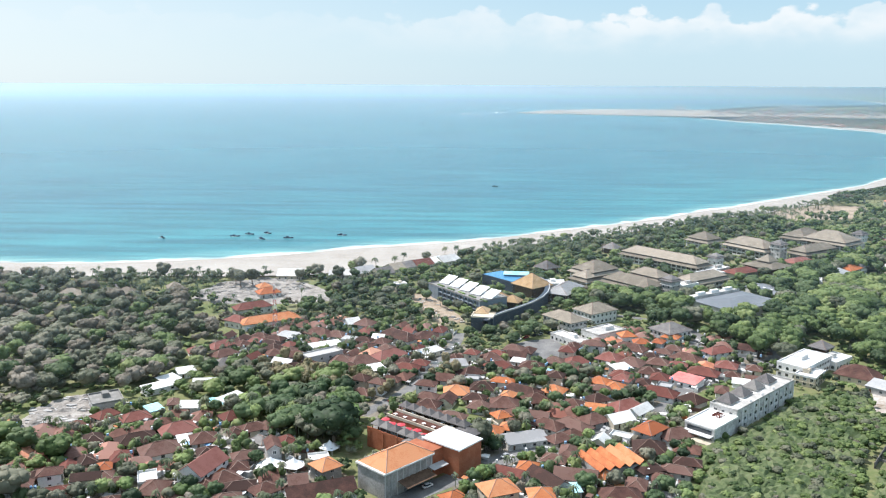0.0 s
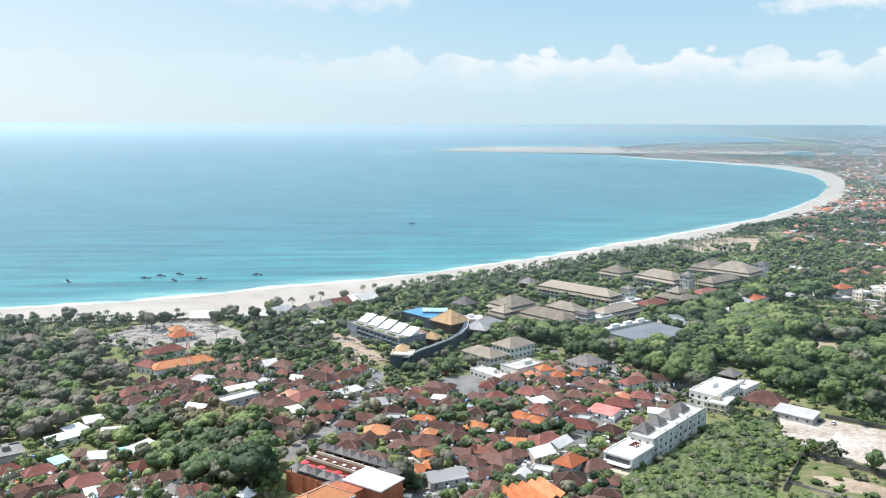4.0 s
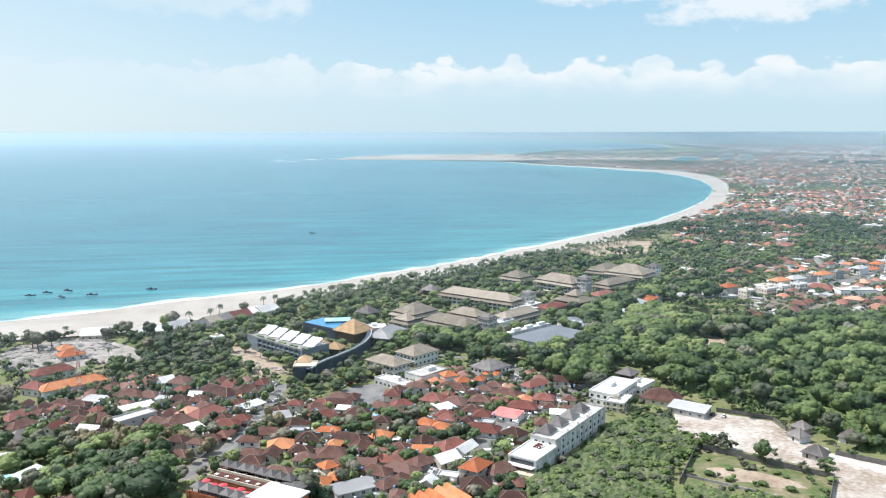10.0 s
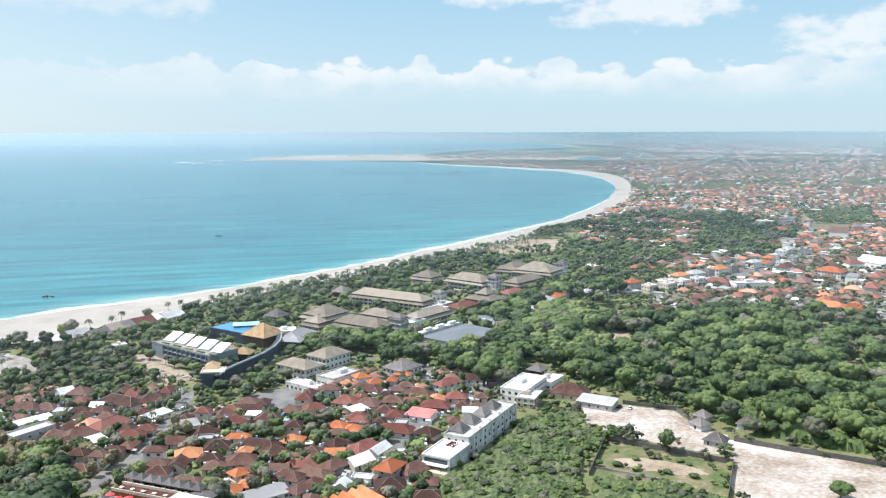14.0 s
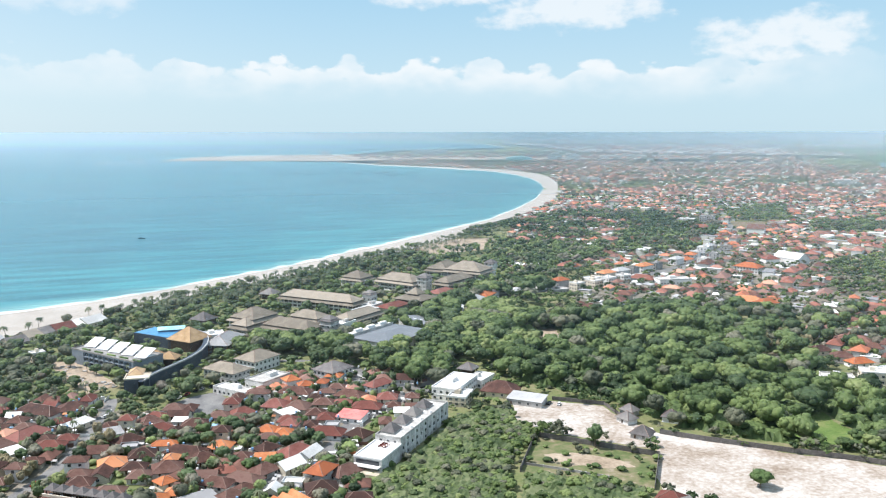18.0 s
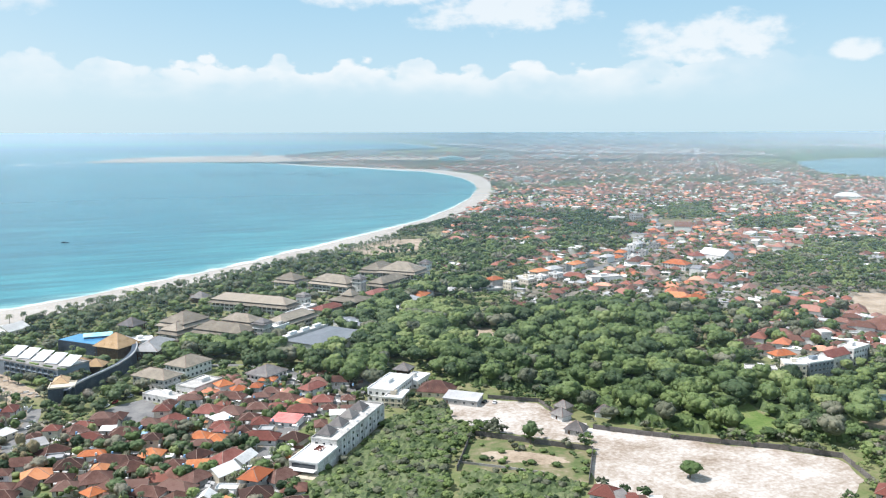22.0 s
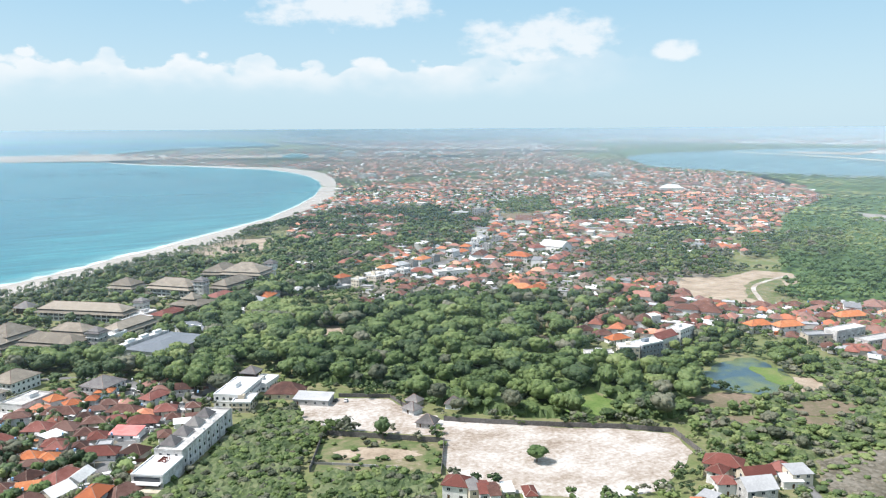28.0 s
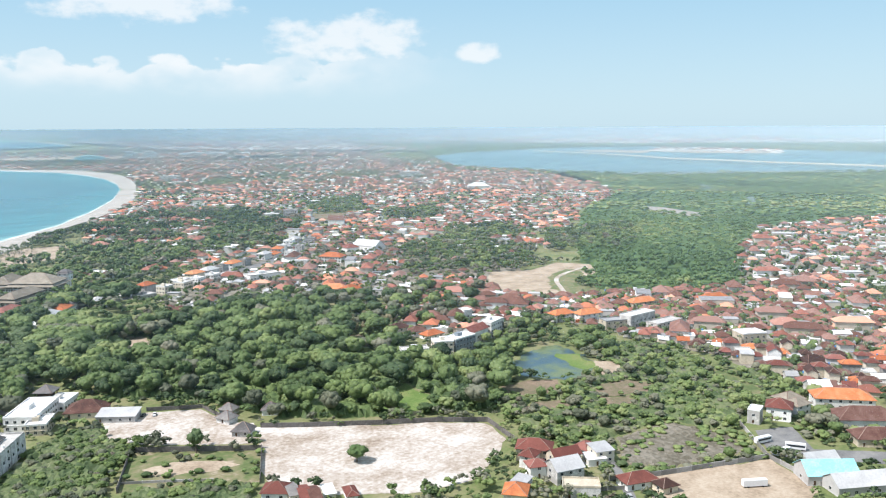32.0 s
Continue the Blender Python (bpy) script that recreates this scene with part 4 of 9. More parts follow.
def house(x, y, w, d, turn, roof="tile_brown", tall=3.2, style="hip", wall="plaster", name="house", group="village houses", slope=0.62, wins=True, take=True):
    w, d, tall = round(w * 2) / 2, round(d * 2) / 2, round(tall * 5) / 5
    if take:
        claim_box(x, y, w, d, turn, 0.8)
    big = "two-storey house" if tall > 5 else ("shed" if name == "shed" else "house")
    root = thing(name, x, y, turn, "%s with a %s roof and %s" % (big, ROOF_WORDS[roof], WALL_WORDS[wall]), "house" if name == "house" else name, group)
    h = min(w, d) / 2 * slope + 0.3

    def walls():
        s = Shape().box(-w / 2, w / 2, -d / 2, d / 2, 0, tall)
        s.box(-w / 2 - 0.15, w / 2 + 0.15, -d / 2 - 0.15, d / 2 + 0.15, 0, 0.35)
        if style == "gable":
            for k in (-1, 1):
                s.face([(k * w / 2, -d / 2, tall), (k * w / 2, d / 2, tall), (k * w / 2, 0, tall + h * 0.93)])
        return s.mesh("wall", wall)
    part("wall", cached(("wall", w, d, tall, wall, style), walls), root)

    def roofs():
        s = Shape()
        if style == "hip":
            s.hip(w, d, tall, h)
        elif style == "gable":
            s.gable(w, d, tall, h)
        elif style == "lean":
            s.lean(w, d, tall + 0.2, tall + 0.2 + d * 0.12)
        else:
            s.box(-w / 2 - 0.1, w / 2 + 0.1, -d / 2 - 0.1, d / 2 + 0.1, tall, tall + 0.12)
            for x0, x1, y0, y1 in ((-w / 2 - 0.1, w / 2 + 0.1, -d / 2 - 0.1, -d / 2 + 0.1), (-w / 2 - 0.1, w / 2 + 0.1, d / 2 - 0.1, d / 2 + 0.1), (-w / 2 - 0.1, -w / 2 + 0.1, -d / 2 + 0.1, d / 2 - 0.1), (w / 2 - 0.1, w / 2 + 0.1, -d / 2 + 0.1, d / 2 - 0.1)):
                s.box(x0, x1, y0, y1, tall + 0.12, tall + 0.9)
        return s.mesh("roof", roof)
    r = part("roof", cached(("roof", w, d, tall, roof, style, slope), roofs), root)
    if style == "hip":
        part("ridge_cap", cap_mesh(w, d, tall, h), r)
    if wins:
        for lvl in range(2 if tall > 5 else 1):
            n = max(1, int(w / 4.5))
            for k in range(n):
                xx = (k + 0.5) / n * w - w / 2
                if k == 0 and lvl == 0:
                    part("door", door_mesh(), root, at=pose(xx, -d / 2, 0.2))
                else:
                    part("window", window_mesh(1.4, 1.2), root, at=pose(xx, -d / 2, 1.1 + 3 * lvl))
            part("window", window_mesh(1.4, 1.2), root, at=pose(-w / 2, 0, 1.1 + 3 * lvl, 0, 0, -90))
    return root

# ---- roads and lanes ----
road("village_road", [(-37.3, 366.4), (-26.6, 382.5), (-15.1, 403.2), (-5.4, 428.8), (1.4, 452.6), (7.5, 475.8), (10.5, 496.5)], 5.2, "grey village road between tiled roofs")
road("main_road", [(-50, 256.2), (-11.2, 288.8), (15, 311.2), (35, 327.5), (61.2, 343.8), (83.8, 356.2), (105, 375), (123.8, 402.5), (160, 431.2), (182.5, 445), (206.2, 487.5), (237.5, 550), (268.8, 625), (325, 675), (412.5, 681.2)], 7.5, "grey main road lined with shops and trees")
road("hotel_lane", [(182.5, 445), (147.5, 465), (156.2, 500), (118.8, 537.5), (37.5, 550)], 4.0, "pale lane along the tall trees")
road("town_road", [(412.5, 681.2), (525, 712.5), (650, 762.5), (800, 875), (950, 1037.5), (1100, 1250), (1500, 1662.5)], 11.0, "busy grey town road")
road("dirt_lane", [(256.2, 312.5), (248.8, 322.5), (258.8, 332.5)], 3.0, "white concrete drive across the cleared lot", mat="chalk")
road("east_lane", [(293.8, 137.5), (327.5, 165), (343.8, 190)], 3.5, "narrow concrete lane between new houses")
road("field_track", [(650, 375), (675, 397.5), (725, 431.2), (800, 440)], 4.0, "pale dirt track over the bare lot", z=0.14, mat="chalk")


# ---- large single buildings ----
def window_row(root, w, d, z, front=True, sides=True, gap=3.2, size=(1.5, 1.4), back=False):
    n = max(1, int(w / gap))
    for k in range(n):
        xx = (k + 0.5) / n * w - w / 2
        if front:
            part("window", window_mesh(*size), root, at=pose(xx, -d / 2, z))
        if back:
            part("window", window_mesh(*size), root, at=pose(xx, d / 2, z, 0, 0, 180))
    if sides:
        n = max(1, int(d / gap))
        for k in range(n):
            yy = (k + 0.5) / n * d - d / 2
            part("window", window_mesh(*size), root, at=pose(-w / 2, yy, z, 0, 0, -90))
            part("window", window_mesh(*size), root, at=pose(w / 2, yy, z, 0, 0, 90))


def flat_roof_mesh(w, d, z, mat, high=0.9):
    s = Shape().box(-w / 2 + 0.25, w / 2 - 0.25, -d / 2 + 0.25, d / 2 - 0.25, z, z + 0.15)
    for x0, x1, y0, y1 in ((-w / 2 - 0.1, w / 2 + 0.1, -d / 2 - 0.1, -d / 2 + 0.25), (-w / 2 - 0.1, w / 2 + 0.1, d / 2 - 0.25, d / 2 + 0.1), (-w / 2 - 0.1, -w / 2 + 0.25, -d / 2 + 0.25, d / 2 - 0.25), (w / 2 - 0.25, w / 2 + 0.1, -d / 2 + 0.25, d / 2 - 0.25)):
        s.box(x0, x1, y0, y1, z, z + high)
    return s.mesh("roof", mat)


def block(x, y, w, d, turn, tall, storeys, wall, roof, label="", back=False):
    claim_box(x, y, w, d, turn, 1.0)
    words = {"flat": "flat roof with a parapet", "tile_resort": "grey-brown tiled hipped roof", "shingle": "dark grey hipped roof", "sheet_grey": "grey sheet roof", "tile_orange": "orange tiled roof"}[roof]
    root = thing("building", x, y, turn, label or "%s building, %s, %s" % ({1: "one-storey", 2: "two-storey"}.get(storeys, "tall"), WALL_WORDS[wall], words), "building", "larger buildings")
    part("wall", Shape().box(-w / 2, w / 2, -d / 2, d / 2, 0, tall).mesh("wall", wall), root)
    if roof == "flat":
        part("roof", flat_roof_mesh(w, d, tall, "plaster" if wall != "concrete" else "concrete"), root)
        part("roof_hut", Shape().box(-w * 0.1, w * 0.12, 0, d * 0.3, tall + 0.15, tall + 2.3).mesh("roof_hut", wall), root)
    else:
        r = part("roof", Shape().hip(w, d, tall, min(w, d) * 0.28, 1.0, 0.25).mesh("roof", roof), root)
        part("ridge_cap", cap_mesh(w, d, tall, min(w, d) * 0.28, 1.0), r)
    step = tall / storeys
    for k in range(storeys):
        if k:
            part("ledge", Shape().box(-w / 2 - 0.2, w / 2 + 0.2, -d / 2 - 0.2, d / 2 + 0.2, k * step - 0.12, k * step + 0.12, 0, True).mesh("ledge", wall), root)
        window_row(root, w, d, k * step + 1.0, back=back)
    return root


def ring_roof(s, w, d, z, run, rise, over, m=0):
    """A sloping skirt round a block: it climbs from the eaves inward."""
    a, b, c, e = w / 2 + over, d / 2 + over, w / 2 + over - run, d / 2 + over - run
    lo, hi = [(-a, -b), (a, -b), (a, b), (-a, b)], [(-c, -e), (c, -e), (c, e), (-c, e)]
    for k in range(4):
        j = (k + 1) % 4
        s.face([(*lo[k], z), (*lo[j], z), (*hi[j], z + rise), (*hi[k], z + rise)], m)
        s.face([(*lo[j], z), (*lo[k], z), (*lo[k], z - 0.3), (*lo[j], z - 0.3)], m)
        s.face([(*lo[k], z - 0.3), (*hi[k], z - 0.3), (*hi[j], z - 0.3), (*lo[j], z - 0.3)], m)
    return s


def resort_block(x, y, w, d, turn, tall, over=1.9):
    claim_box(x, y, w, d, turn, 1.5)
    root = thing("resort_wing", x, y, turn, "long resort wing with tiered brown-grey tiled roofs and white galleries", "resort wing", "resort wings")
    # dark colour stands in for the shade behind the galleries
    part("wall", Shape().box(-w / 2 + 1.6, w / 2 - 1.6, -d / 2 + 1.6, d / 2 - 1.6, 0, tall + 0.5).mesh("wall", "stone_wall"), root, "wall coloured dark for the shade behind the galleries")
    part("upper_roof", Shape().hip(w - 2.4, d - 2.4, tall + 0.9, min(w, d) * 0.26, 1.0, 0.3).mesh("upper_roof", "tile_resort"), root)
    part("ridge_cap", cap_mesh(w - 2.4, d - 2.4, tall + 0.9, min(w, d) * 0.26, 1.0), root, "pale ridge caps")
    part("skirt_roof", ring_roof(Shape(), w, d, tall - 1.8, 2.9, 1.7, over).mesh("skirt_roof", "tile_resort"), root)
    n = int((tall - 1.5) / 3.2)
    for k in range(n):
        z = k * 3.2
        part("gallery_floor", Shape().box(-w / 2, w / 2, -d / 2, d / 2, z + 2.9, z + 3.2, 0, True).mesh("gallery_floor", "plaster"), root)
        part("balustrade", Shape().box(-w / 2 - 0.05, w / 2 + 0.05, -d / 2 - 0.1, -d / 2 + 0.1, z + 0.1, z + 1.1, 0, True).mesh("balustrade", "plaster"), root)
        part("balustrade", Shape().box(w / 2 - 0.1, w / 2 + 0.1, -d / 2, d / 2, z + 0.1, z + 1.1, 0, True).mesh("balustrade", "plaster"), root)
    col = cached(("resort_column", round(tall)), lambda: Shape().box(-0.35, 0.35, -0.35, 0.35, 0, tall - 1.6).mesh("column", "plaster"))
    for k in range(int(w / 4.5) + 1):
        part("column", col, root, at=pose(-w / 2 + 0.4 + k * (w - 0.8) / int(w / 4.5), -d / 2 + 0.35, 0))
    for k in range(1, int(d / 4.5) + 1):
        part("column", col, root, at=pose(w / 2 - 0.35, -d / 2 + 0.4 + k * (d - 0.8) / int(d / 4.5), 0))
    return root


def resort_tower(x, y, w, turn, tall, label="white resort tower with a tiered grey cap roof"):
    claim(x, y, w * 0.7)
    root = thing("resort_tower", x, y, turn, label, "tower", "resort towers")
    part("wall", Shape().box(-w / 2, w / 2, -w / 2, w / 2, 0, tall).mesh("wall", "plaster"), root)
    part("balcony", Shape().box(-w / 2 - 0.7, w / 2 + 0.7, -w / 2 - 0.7, w / 2 + 0.7, tall - 3.6, tall - 3.2, 0, True).mesh("balcony", "plaster"), root)
    part("cap_skirt", ring_roof(Shape(), w, w, tall - 0.2, 1.8, 0.9, 1.3).mesh("cap_skirt", "shingle"), root)
    part("cap_roof", Shape().hip(w - 1.2, w - 1.2, tall + 1.0, w * 0.28, 0.5, 0.2).mesh("cap_roof", "shingle"), root)
    for z in [2.0 + 3.4 * k for k in range(int(tall / 3.6))]:
        for q in (-w / 4, w / 4):
            part("window", window_mesh(1.2, 1.6), root, at=pose(q, -w / 2, z))
            part("window", window_mesh(1.2, 1.6), root, at=pose(w / 2, q, z, 0, 0, 90))
    return root


def pavilion(x, y, w, d, turn, tall, kind):
    claim_box(x, y, w, d, turn, 0.5)
    roof = {"thatch": "thatch", "red": "tile_red", "big": "tile_resort", "": "shingle"}[kind]
    words = {"thatch": "open pavilion with a golden thatched roof", "red": "low hall with a brown-red tiled roof", "big": "great hall under a steep tiered pyramid roof", "": "garden pavilion with a pointed grey roof"}[kind]
    root = thing("pavilion", x, y, turn, words, "pavilion", "resort pavilions")
    part("wall", Shape().box(-w / 2 + 1, w / 2 - 1, -d / 2 + 1, d / 2 - 1, 0, tall).mesh("wall", "timber" if kind != "red" else "plaster"), root)
    for k in range(4):
        part("post", cached(("post", tall), lambda: Shape().box(-0.25, 0.25, -0.25, 0.25, 0, tall).mesh("post", "timber")), root, at=pose((w / 2 - 0.3) * (1 if k % 2 else -1), (d / 2 - 0.3) * (1 if k < 2 else -1), 0))
    if kind == "big":
        part("skirt_roof", Shape().hip(w, d, tall, 4.2, 1.5, 0.3, ridge=w * 0.18).mesh("skirt_roof", roof), root)
        part("upper_roof", Shape().hip(w * 0.42, d * 0.42, tall + 4.0, 5.2, 0.8, 0.3).mesh("upper_roof", roof), root)
        part("finial", Shape().rod((0, 0, tall + 8.8), (0, 0, tall + 10.6), 0.3, 0.05).mesh("finial", "cap"), root)
    else:
        r = part("roof", Shape().hip(w, d, tall, min(w, d) * (0.42 if kind != "red" else 0.22), 1.0, 0.3).mesh("roof", roof), root)
        part("ridge_cap", cap_mesh(w, d, tall, min(w, d) * (0.42 if kind != "red" else 0.22), 1.0), r)
    return root


def pyramid_roof(w, z, h, mat="shingle"):
    return cached(("pyramid", w, z, h, mat), lambda: Shape().hip(w, w, z, h, 0.35, 0.15).mesh("pyramid_roof", mat))


def long_white_building():
    """A three-storey white block with four dark pyramid roofs and a lower end with a roof terrace."""
    root = thing("apartment_block", 137.8, 365.0, 44, "long white three-storey apartment block with dark pyramid roofs", "apartment block", grow=(1.2, 1.05, 0.92))
    claim_box(140.6, 371.9, 80, 18.8, 44, 2)
    w, d = 47, 12.5
    body = part("wall", Shape().box(-15, 32, -d / 2, d / 2, 0, 10.5).mesh("wall", "plaster"), root, "white plaster wall with grey rain stains")
    part("roof_slab", flat_roof_mesh(w, d, 10.5, "plaster", 1.0), root, at=pose(8.5, 0, 0))
    for k in range(4):
        part("pyramid_roof", pyramid_roof(6.8, 11.6, 4.0), root, "dark grey shingled pyramid roof", at=pose(-8 + k * 10.4, 2.4, 0))
        part("attic", cached("attic", lambda: Shape().box(-3.5, 3.5, -3.5, 3.5, 10.6, 11.6).mesh("attic", "plaster")), root, at=pose(-8 + k * 10.4, 2.4, 0))
    low = part("low_wing", Shape().box(-32, -15, -d / 2 - 0.4, d / 2 + 0.4, 0, 7.6).mesh("low_wing", "plaster"), root)
    part("terrace", flat_roof_mesh(17, d + 0.8, 7.6, "plaster", 0.8), low, at=pose(-23.5, 0, 0))
    part("canopy", Shape().box(-34.6, -32, -d / 2, d / 2, 4.4, 4.8, 0, True).mesh("canopy", "plaster"), low)
    part("shopfront", Shape().box(-32.12, -31.9, -d / 2 + 0.8, d / 2 - 0.8, 4.9, 6.9, 0, True).mesh("shopfront", "pane"), low, "dark glass front")
    part("shopfront", Shape().box(-32.12, -31.9, -d / 2 + 0.8, d / 2 - 0.8, 0.6, 4.0, 0, True).mesh("shopfront", "pane"), low, "dark glass front")
    part("base_wall", Shape().box(-37, -32.2, -d / 2 - 1, d / 2 + 1, 0, 2.6).mesh("base_wall", "cream"), low)
    for k in range(9):
        part("drying_frame", cached("drying_frame", lambda: Shape().box(-0.7, 0.7, -0.06, 0.06, 7.8, 8.7, 0, True).box(-0.7, -0.6, -0.5, 0.5, 7.75, 7.85).mesh("drying_frame", "tile_red")), low, at=pose(-20 + (k % 3) * 1.6, -1.5 + (k // 3) * 1.4, 0, 0, 0, 20 * k))
    for z in (3.4, 6.9):
        part("ledge", Shape().box(-15, 32.15, -d / 2 - 0.2, d / 2 + 0.2, z - 0.15, z + 0.15, 0, True).mesh("ledge", "plaster"), body)
    for k in range(11):
        xx = -12.8 + k * 4.3
        part("pilaster", cached("pilaster", lambda: Shape().box(-0.25, 0.25, -d / 2 - 0.35, -d / 2, 0, 10.9).mesh("pilaster", "plaster")), body, at=pose(xx + 2.1, 0, 0))
        for z in ((1.0, 4.4, 7.9) if k % 2 else (4.4,)):
            part("window", window_mesh(1.3, 1.5), body, at=pose(xx, -d / 2, z))
            part("window", window_mesh(1.3, 1.5), body, at=pose(xx, d / 2, z, 0, 0, 180))
    for z in (4.4, 7.9):
        for yy in (-3.5, 0, 3.5):
            part("window", window_mesh(1.3, 1.5), body, at=pose(-15, yy, z, 0, 0, -90))
    for k in range(3):
        part("water_tank", cached("tank", lambda: Shape().rod((0, 0, 10.6), (0, 0, 12.0), 0.7, 0.65, 10).mesh("water_tank", "steel_white")), root, at=pose(-2 + k * 9.6, -4.6, 0))


def terrace_restaurant():
    x, y, turn, w, d = -11.2, 329.5, -40, 28.0, 18.0
    root = thing("restaurant", x, y, turn, "clay-red roof-terrace restaurant with rows of small grey roofs", "restaurant", grow=(1.25, 1.25, 1.2))
    claim_box(x, y, w * 1.25 + 10, d * 1.25, turn, 1.0)
    part("wall", Shape().box(-w / 2, w / 2, -d / 2, d / 2, 0, 6.4).mesh("wall", "clay_wall"), root)
    part("deck", Shape().box(-w / 2 + 0.2, w / 2 - 0.2, -d / 2 + 0.2, d / 2 - 0.2, 6.4, 6.5).mesh("deck", "concrete"), root)
    part("upper_terrace", Shape().box(-w / 2, w / 2 - 1, 0.5, d / 2, 6.4, 8.2).mesh("upper_terrace", "clay_wall"), root)
    part("upper_deck", Shape().box(-w / 2 + 0.2, w / 2 - 1.2, 0.7, d / 2 - 0.2, 8.2, 8.3).mesh("upper_deck", "brick_deck"), root, "dark brown terrace floor")
    for yy in (0.4, 5.6, d / 2 - 0.1):
        part("parapet", Shape().box(-w / 2, w / 2 - 1, yy, yy + 0.35, 8.2, 9.2).mesh("parapet", "cream"), root, "peach plaster parapet")
    part("parapet", Shape().box(-w / 2, w / 2, -d / 2, -d / 2 + 0.3, 6.4, 7.4).mesh("parapet", "clay_wall"), root)
    for k in range(5):
        part("pilaster", Shape().box(-0.4, 0.4, -d / 2 - 0.2, -d / 2, 0, 7.2).mesh("pilaster", "clay_wall"), root, at=pose(-w / 2 + 1 + k * 6.2, 0, 0))
    for k in range(6):
        hut = part("pyramid_roof", pyramid_roof(3.3, 8.8, 1.9), root, at=pose(-w / 2 + 3.4 + k * 4.0, -d / 2 + 2.0, 0))
        for a in range(4):
            part("post", cached("hut_post", lambda: Shape().box(-0.12, 0.12, -0.12, 0.12, 6.5, 8.8).mesh("post", "timber")), hut, at=pose(1.4 if a % 2 else -1.4, 1.4 if a < 2 else -1.4, 0))
    for k in range(8):
        hut = part("pyramid_roof", pyramid_roof(3.3, 10.4, 1.9), root, at=pose(-w / 2 + 2.2 + k * 3.7, d / 2 - 1.0, 0))
        for a in range(4):
            part("post", cached("hut_post_b", lambda: Shape().box(-0.12, 0.12, -0.12, 0.12, 8.3, 10.4).mesh("post", "timber")), hut, at=pose(1.4 if a % 2 else -1.4, 1.4 if a < 2 else -1.4, 0))
    for k in range(12):
        part("table", cached("terrace_table", lambda: Shape().box(-0.6, 0.6, -0.6, 0.6, 9.0, 9.06, 0, True).rod((0, 0, 8.3), (0, 0, 9.0), 0.08).mesh("table", "steel_white")), root, at=pose(-w / 2 + 2.5 + (k % 6) * 4.3, 2.4 + 4.2 * (k // 6), 0))
    for k in range(7):
        p = part("parasol", parasol_mesh(), root, "crimson parasol", at=pose(-w / 2 + 2.5 + k * 3.6 + (k % 2) * 0.6, -2.6 - 1.4 * (k % 2), 6.5))
        part("pole", cached("parasol_pole", lambda: Shape().rod((0, 0, 0), (0, 0, 2.3), 0.04).mesh("pole", "steel_white")), p)
    part("white_roof", Shape().box(-7.8, 7.8, -6, 6, 9.6, 10.1, 0, True).mesh("white_roof", "tarp"), root, "wide white membrane roof", at=pose(w / 2 + 3.5, -2.2, 0, 0, 0, 0))
    part("wing", Shape().box(-7.4, 7.4, -5.6, 5.6, 0, 9.6).mesh("wing", "clay_wall"), root, "orange-red wing wall", at=pose(w / 2 + 3.5, -2.2, 0))
    part("lean_roof", Shape().hip(9, 8, 8.6, 1.8, 0.3, 0.15).mesh("lean_roof", "shingle"), root, at=pose(w / 2 + 1.5, 7.0, 0))
    part("lean_roof", Shape().hip(8, 5, 7.6, 1.4, 0.3, 0.15).mesh("lean_roof", "shingle"), root, at=pose(w / 2 - 6.5, -d / 2 + 1.0, 0))


def parasol_mesh():
    def make():
        s = Shape()
        for k in range(8):
            a, b = k * math.pi / 4, (k + 1) * math.pi / 4
            s.face([(math.cos(a) * 1.5, math.sin(a) * 1.5, 2.1), (math.cos(b) * 1.5, math.sin(b) * 1.5, 2.1), (0, 0, 2.75)])
            s.face([(math.cos(b) * 1.5, math.sin(b) * 1.5, 2.1), (math.cos(a) * 1.5, math.sin(a) * 1.5, 2.1), (math.cos(a) * 1.5, math.sin(a) * 1.5, 1.9), (math.cos(b) * 1.5, math.sin(b) * 1.5, 1.9)])
        return s.mesh("parasol", "parasol_red")
    return cached("parasol", make)


def orange_hall():
    root = thing("corner_hall", -17.5, 298.8, 46, "tall grey-walled hall with a bright orange hipped roof", "hall", grow=(1.25, 1.25, 1.2))
    claim_box(-17.5, 298.8, 27.5, 16.2, 46, 1.5)
    part("wall", Shape().box(-10.5, 9.5, -6, 6, 0, 8.6).mesh("wall", "concrete"), root, "grey rendered wall with rain streaks")
    part("gutter", Shape().box(-11, 10, -6.5, 6.5, 8.4, 8.9, 0, True).mesh("gutter", "plaster"), root, "white roof gutter")
    part("roof", Shape().hip(20, 12.4, 9.0, 3.6, 0.1, 0.15).mesh("roof", "tile_orange"), root)
    part("ridge_cap", cap_mesh(20, 12.4, 9.0, 3.6, 0.1), root)
    for k in range(9):
        part("pilaster", cached("hall_pilaster", lambda: Shape().box(-0.2, 0.2, -6.15, -6.0, 0.2, 8.3).mesh("pilaster", "concrete")), root, at=pose(-10.2 + k * 2.4, 0, 0))
    part("awning", Shape().lean(12, 4, 3.6, 4.6, 0.2).mesh("awning", "timber"), root, "dark brown street awning", at=pose(1, -8.2, 0))
    part("canopy", Shape().lean(6, 2.4, 4.8, 5.2, 0.2).mesh("canopy", "sheet_grey"), root, at=pose(10.5, -7.6, 0))
    part("side_wall", Shape().box(9.5, 17, -5.5, 5, 0, 9.2).mesh("side_wall", "clay_wall"), root, "orange-red side wall")


